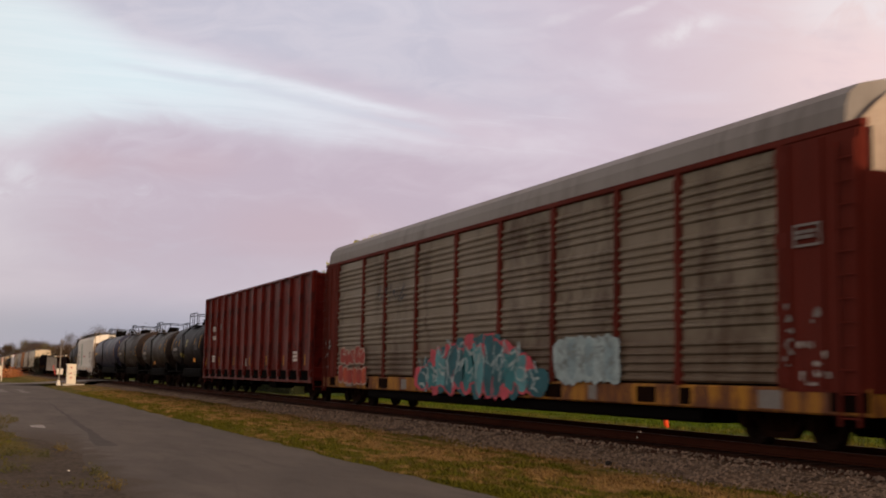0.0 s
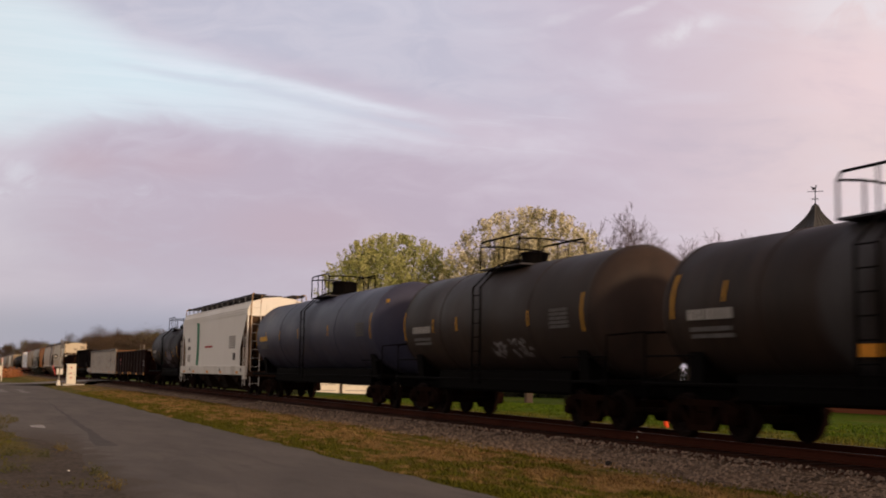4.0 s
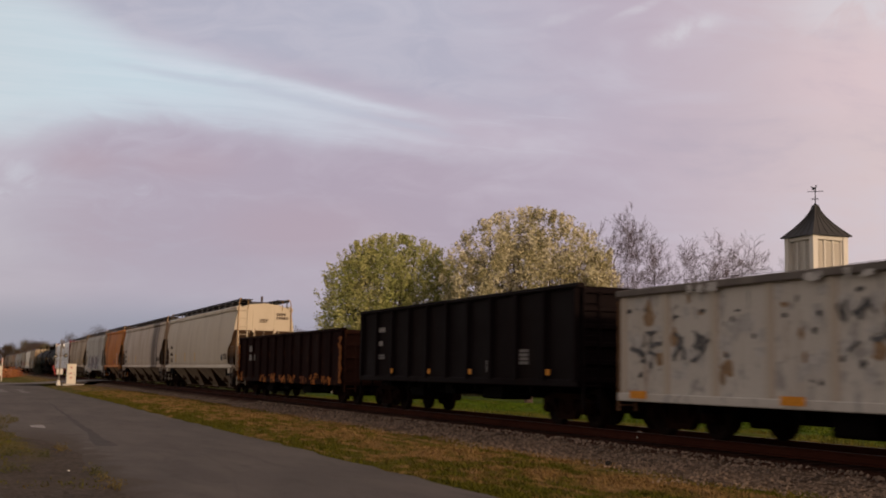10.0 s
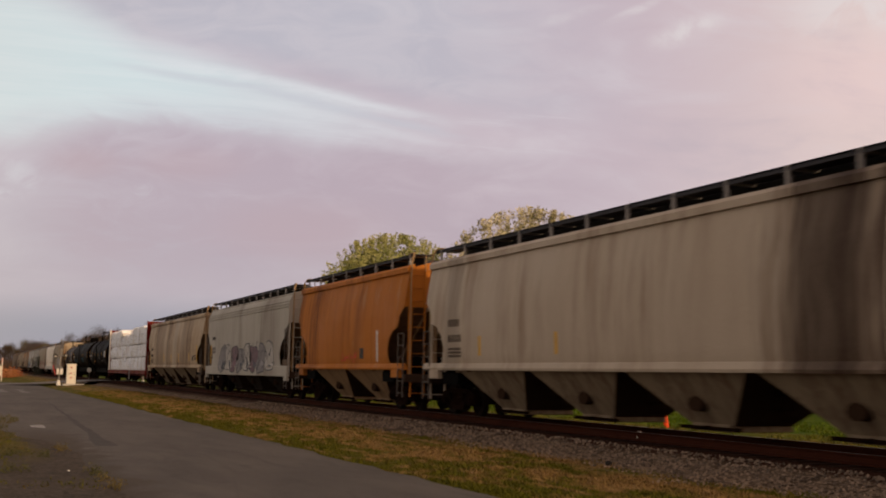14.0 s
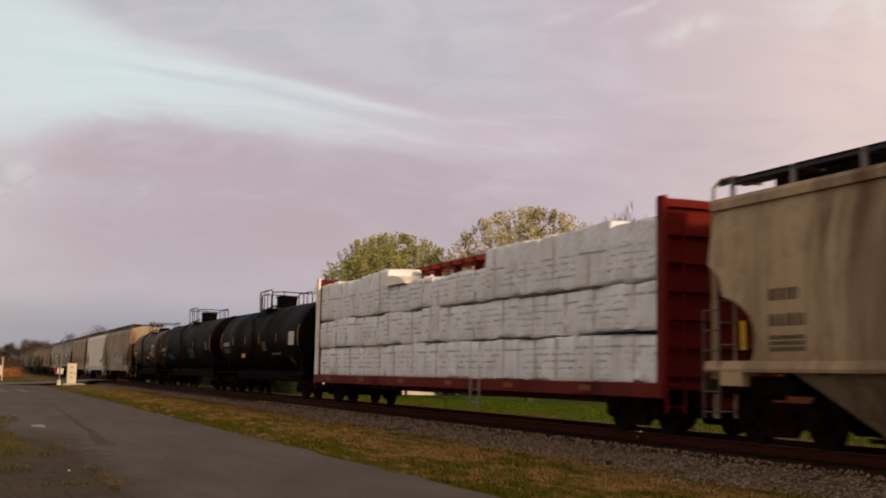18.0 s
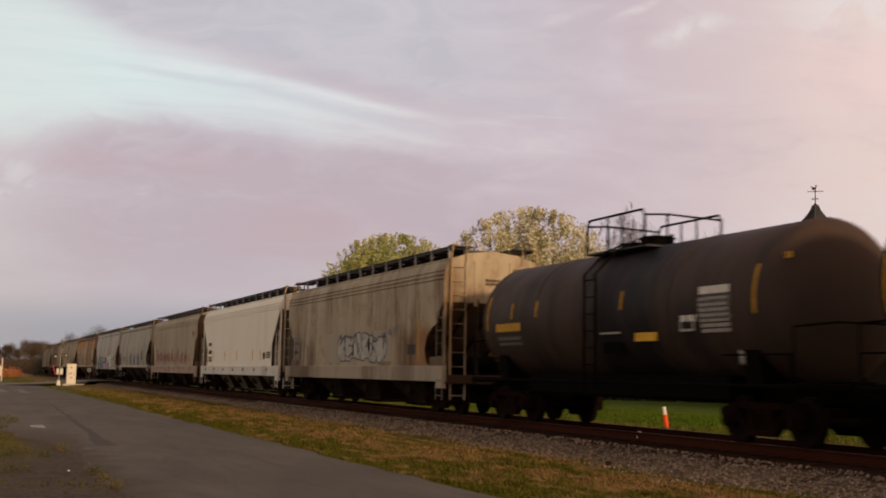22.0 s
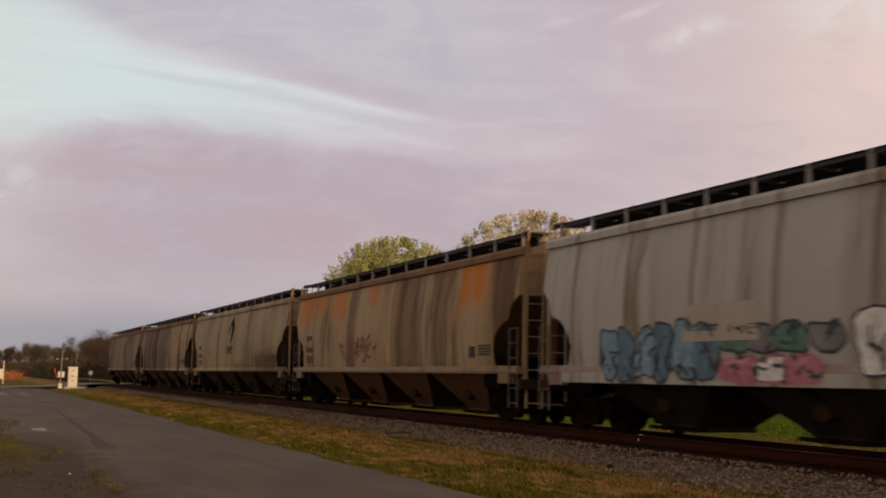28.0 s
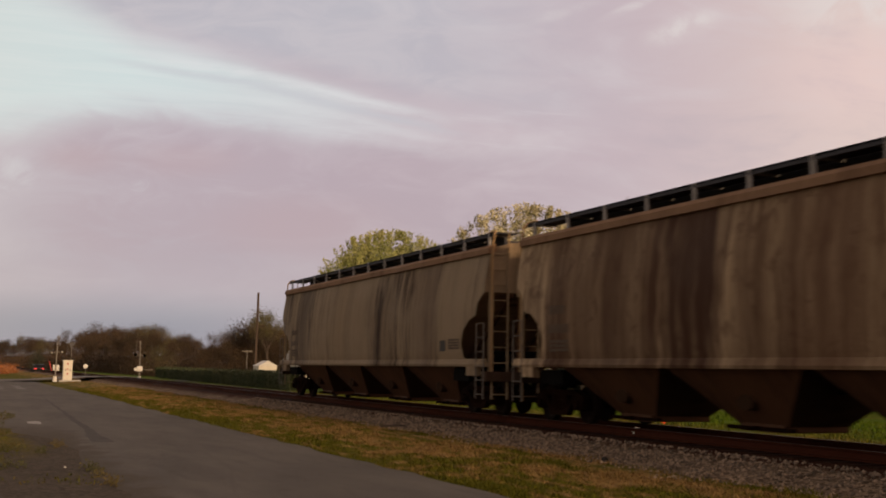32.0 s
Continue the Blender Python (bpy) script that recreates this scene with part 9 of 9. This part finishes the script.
def build_far_white_house():
    x, y = -110.0, 39.5
    t = thing("white_outbuilding", "long low white garage row facing the sunset", "building", at=pose(x, y, ground_level(x, y)))
    bm = bmesh.new()
    box(bm, -7, 0, -8.6, 8.8, 0, 2.9)
    part("wall", bm, M_CABINET, t)
    bm = bmesh.new()
    prism(bm, [(-7.4, 2.85), (-3.4, 4.3), (0.5, 2.85)], "y", -9.0, 9.2)
    part("roof", bm, M_CONCRETE, t)
    for i in range(5):
        bm = bmesh.new()
        c = -6.8 + i * 3.4
        box(bm, 0.0, 0.05, c - 1.25, c + 1.25, 0.05, 2.3)
        d = part("door", bm, M_CABINET, t)
        for z in (0.6, 1.15, 1.7):
            bm = bmesh.new()
            box(bm, 0.05, 0.065, c - 1.2, c + 1.2, z - 0.03, z + 0.03)
            part("door_rail", bm, M_GREY_MARK, d)
    for i in range(6):
        bm = bmesh.new()
        c = -8.5 + i * 3.4
        box(bm, 0.1, 0.3, c - 0.1, c + 0.1, 0, 2.85)
        part("porch_post", bm, M_BARK, t)


build_far_white_house()


def build_wires():
    m = plain("black_wire", (0.03, 0.03, 0.03), 0.6)
    for z, dz in ((7.3, 0.0), (6.9, 0.0)):
        t = thing("power_line", "thin black overhead wire behind the depot", "wire")
        bm = bmesh.new()
        a, b = Vector((-92, 52, z + 2.2)), Vector((-30, 62, z + 4.0))
        pts = [a.lerp(b, i / 16) - Vector((0, 0, 1.0 * (1 - (2 * i / 16 - 1) ** 2))) for i in range(17)]
        rings = [[bm.verts.new(p + Vector((0, 0.018 * math.cos(q), 0.018 * math.sin(q)))) for q in (0.0, 2.09, 4.19)] for p in pts]
        for ra, rb in zip(rings, rings[1:]):
            for q in range(3):
                bm.faces.new((ra[q], ra[(q + 1) % 3], rb[(q + 1) % 3], rb[q]))
        part("wire", bm, m, t)


build_wires()


# ---- grass and litter near the camera ----
def grass_blades():
    """Short leaning blades over the verge and in patches on the shoulder; they take the colour of the turf that they stand in."""
    r = random.Random(15)
    verts, faces = [], []
    while len(faces) < 110000:
        x = -9 - 75 * r.random() ** 1.6
        y = r.uniform(6.95, bed_edge(x) + 0.3)
        if y > bed_edge(x) - 0.3 and r.random() < 0.5:
            continue
        if r.random() < 0.06 and -45 < x < -17:
            y = r.uniform(-1.2, 2.2)
            if noise.noise((x * 0.26, y * 0.8, 9)) < 0.18:
                continue
        clump = noise.noise((x * 0.9, y * 1.6, 4.0))
        s = r.uniform(0.02, 0.055) * (1.0 + 0.7 * max(0.0, clump))
        z = ground_level(x, y) if y > 3 else -0.57
        a = r.random() * 6.28
        lean = r.uniform(0.5, 2.0)
        w = r.uniform(0.005, 0.014) * (1 + 0.025 * -x)
        n = len(verts)
        verts += [(x + w * math.cos(a), y + w * math.sin(a), z - 0.005), (x - w * math.cos(a), y - w * math.sin(a), z - 0.005),
                  (x + lean * s * math.sin(a), y - lean * s * math.cos(a), z + s)]
        faces.append((n, n + 1, n + 2))
    while len(faces) < 150000:
        x = -10 - 62 * r.random() ** 1.3
        y = 17.3 + 11 * r.random() ** 1.2
        if noise.noise((x * 0.7, y * 1.1, 1.0)) < -0.2:
            continue
        s, a, lean = r.uniform(0.04, 0.11), r.random() * 6.28, r.uniform(0.3, 1.2)
        z, w, n = ground_level(x, y), r.uniform(0.012, 0.03), len(verts)
        verts += [(x + w * math.cos(a), y + w * math.sin(a), z - 0.005), (x - w * math.cos(a), y - w * math.sin(a), z - 0.005),
                  (x + lean * s * math.sin(a), y - lean * s * math.cos(a), z + s)]
        faces.append((n, n + 1, n + 2))
    me = bpy.data.meshes.new("mesh")
    me.from_pydata(verts, [], faces)
    me.materials.append(M_GRASS)
    tagged(new("verge_grass", me), "rough green and straw-coloured grass along the verge", "grass", kind="stuff")


grass_blades()


def litter():
    t = thing("dark_rock", "single dark stone lying on the ballast edge", "rock", at=pose(-18.0, 10.6, -0.40))
    bm = bmesh.new()
    bmesh.ops.create_icosphere(bm, subdivisions=2, radius=0.06)
    for v in bm.verts:
        v.co *= 1 + 0.3 * noise.noise(v.co * 20)
    part("stone", bm, plain("black_stone", (0.02, 0.018, 0.018), 0.8), t)
    t = thing("fallen_stick", "thin dark stick lying across the ballast edge", "stick", at=pose(-29.2, 11.2, -0.42, 0, 0, 60))
    bm = bmesh.new()
    path_rod(bm, [(-0.8, 0, 0.03), (-0.3, 0.05, 0.06), (0.3, -0.02, 0.05), (0.9, 0.06, 0.04)], 0.025, 6)
    part("branch", bm, M_BARK, t)
    t = thing("asphalt_patch", "pale worn scrape on the asphalt", "patch", kind="structure")
    bm = bmesh.new()
    pts = [(-34.5 + 0.8 * math.cos(a) * (1 + 0.25 * math.sin(3 * a)), 1.98 + 0.26 * math.sin(a) * (1 + 0.3 * math.cos(2 * a)), -0.53) for a in [6.283 * i / 18 for i in range(18)]]
    bm.faces.new([bm.verts.new(p) for p in pts])
    part("scrape", bm, plain("pale_scrape", (0.30, 0.29, 0.28), 0.9, 0.3), t)


litter()


def weeds():
    """Low tufts that have come up along the broken edge of the paving and on the shoulder."""
    r = random.Random(33)
    green = leaf_material("weed_leaf", (0.030, 0.034, 0.006), (0.068, 0.062, 0.012), (0.095, 0.066, 0.018))
    for x, y, w, d in ((-25.2, 1.95, 0.75, 0.16), (-23.4, 1.55, 0.5, 0.12), (-19.6, 2.02, 0.55, 0.10), (-18.4, 2.0, 0.5, 0.10), (-17.1, 2.05, 0.4, 0.10), (-38.5, 1.1, 2.4, 0.5),
                       (-34.0, 0.75, 1.7, 0.40), (-30.0, 0.85, 1.5, 0.32), (-27.0, 0.55, 1.0, 0.22), (-24.8, 0.92, 1.2, 0.34), (-20.5, 0.82, 0.8, 0.24)):
        pts = []
        for _ in range(int(900 * w * d) + 60):
            a, f = r.random() * 6.28, math.sqrt(r.random())
            px, py = x + w * f * math.cos(a), y + d * f * math.sin(a)
            if noise.noise((px * 2.2, py * 5.0, 3.0)) > 0.0:
                pts.append(Vector((px, py, -0.55 + (0.035 if x > -26 else 0.07) * r.random() ** 2)))
        t = thing("weed_tuft", "low green and straw weeds on the gravelly edge", "weeds", "weeds on the shoulder")
        tagged(part("tuft", leaves_mesh(pts, r, 0.022, green, 3, 0.05), None, t), kind="stuff")
    for x, y in ((-19.9, 1.66),):
        t = thing("paper_scrap", "tiny white scrap of litter on the gravel", "litter", "litter on the shoulder", at=pose(x, y, -0.556, 0, 0, 40 * x))
        bm = bmesh.new()
        prism(bm, [(-0.02, -0.012), (0.018, -0.014), (0.022, 0.01), (-0.012, 0.016)], "z", 0.0, 0.012)
        part("scrap", bm, M_WHITE_MARK, t)


weeds()


def motions():
    """The whole train rolls along the track; a car pulls out on the street behind it."""
    for car, x in CARS:
        walk(car, [(t, pose(x + d, TRACK, 0)) for t, d in ROLLED])
    z = ground_level(-214, 10)
    for car in ROLLING:
        walk(car, [(t, pose(x, y, z, 0, 0, turn)) for t, x, y, turn in ((0, -215.2, 8.2, 180), (30.2, -215.2, 8.2, 180), (31.2, -213.8, 10.9, 172), (31.7, -213.2, 12.3, 176), (32, -213.1, 12.5, 180))])


motions()
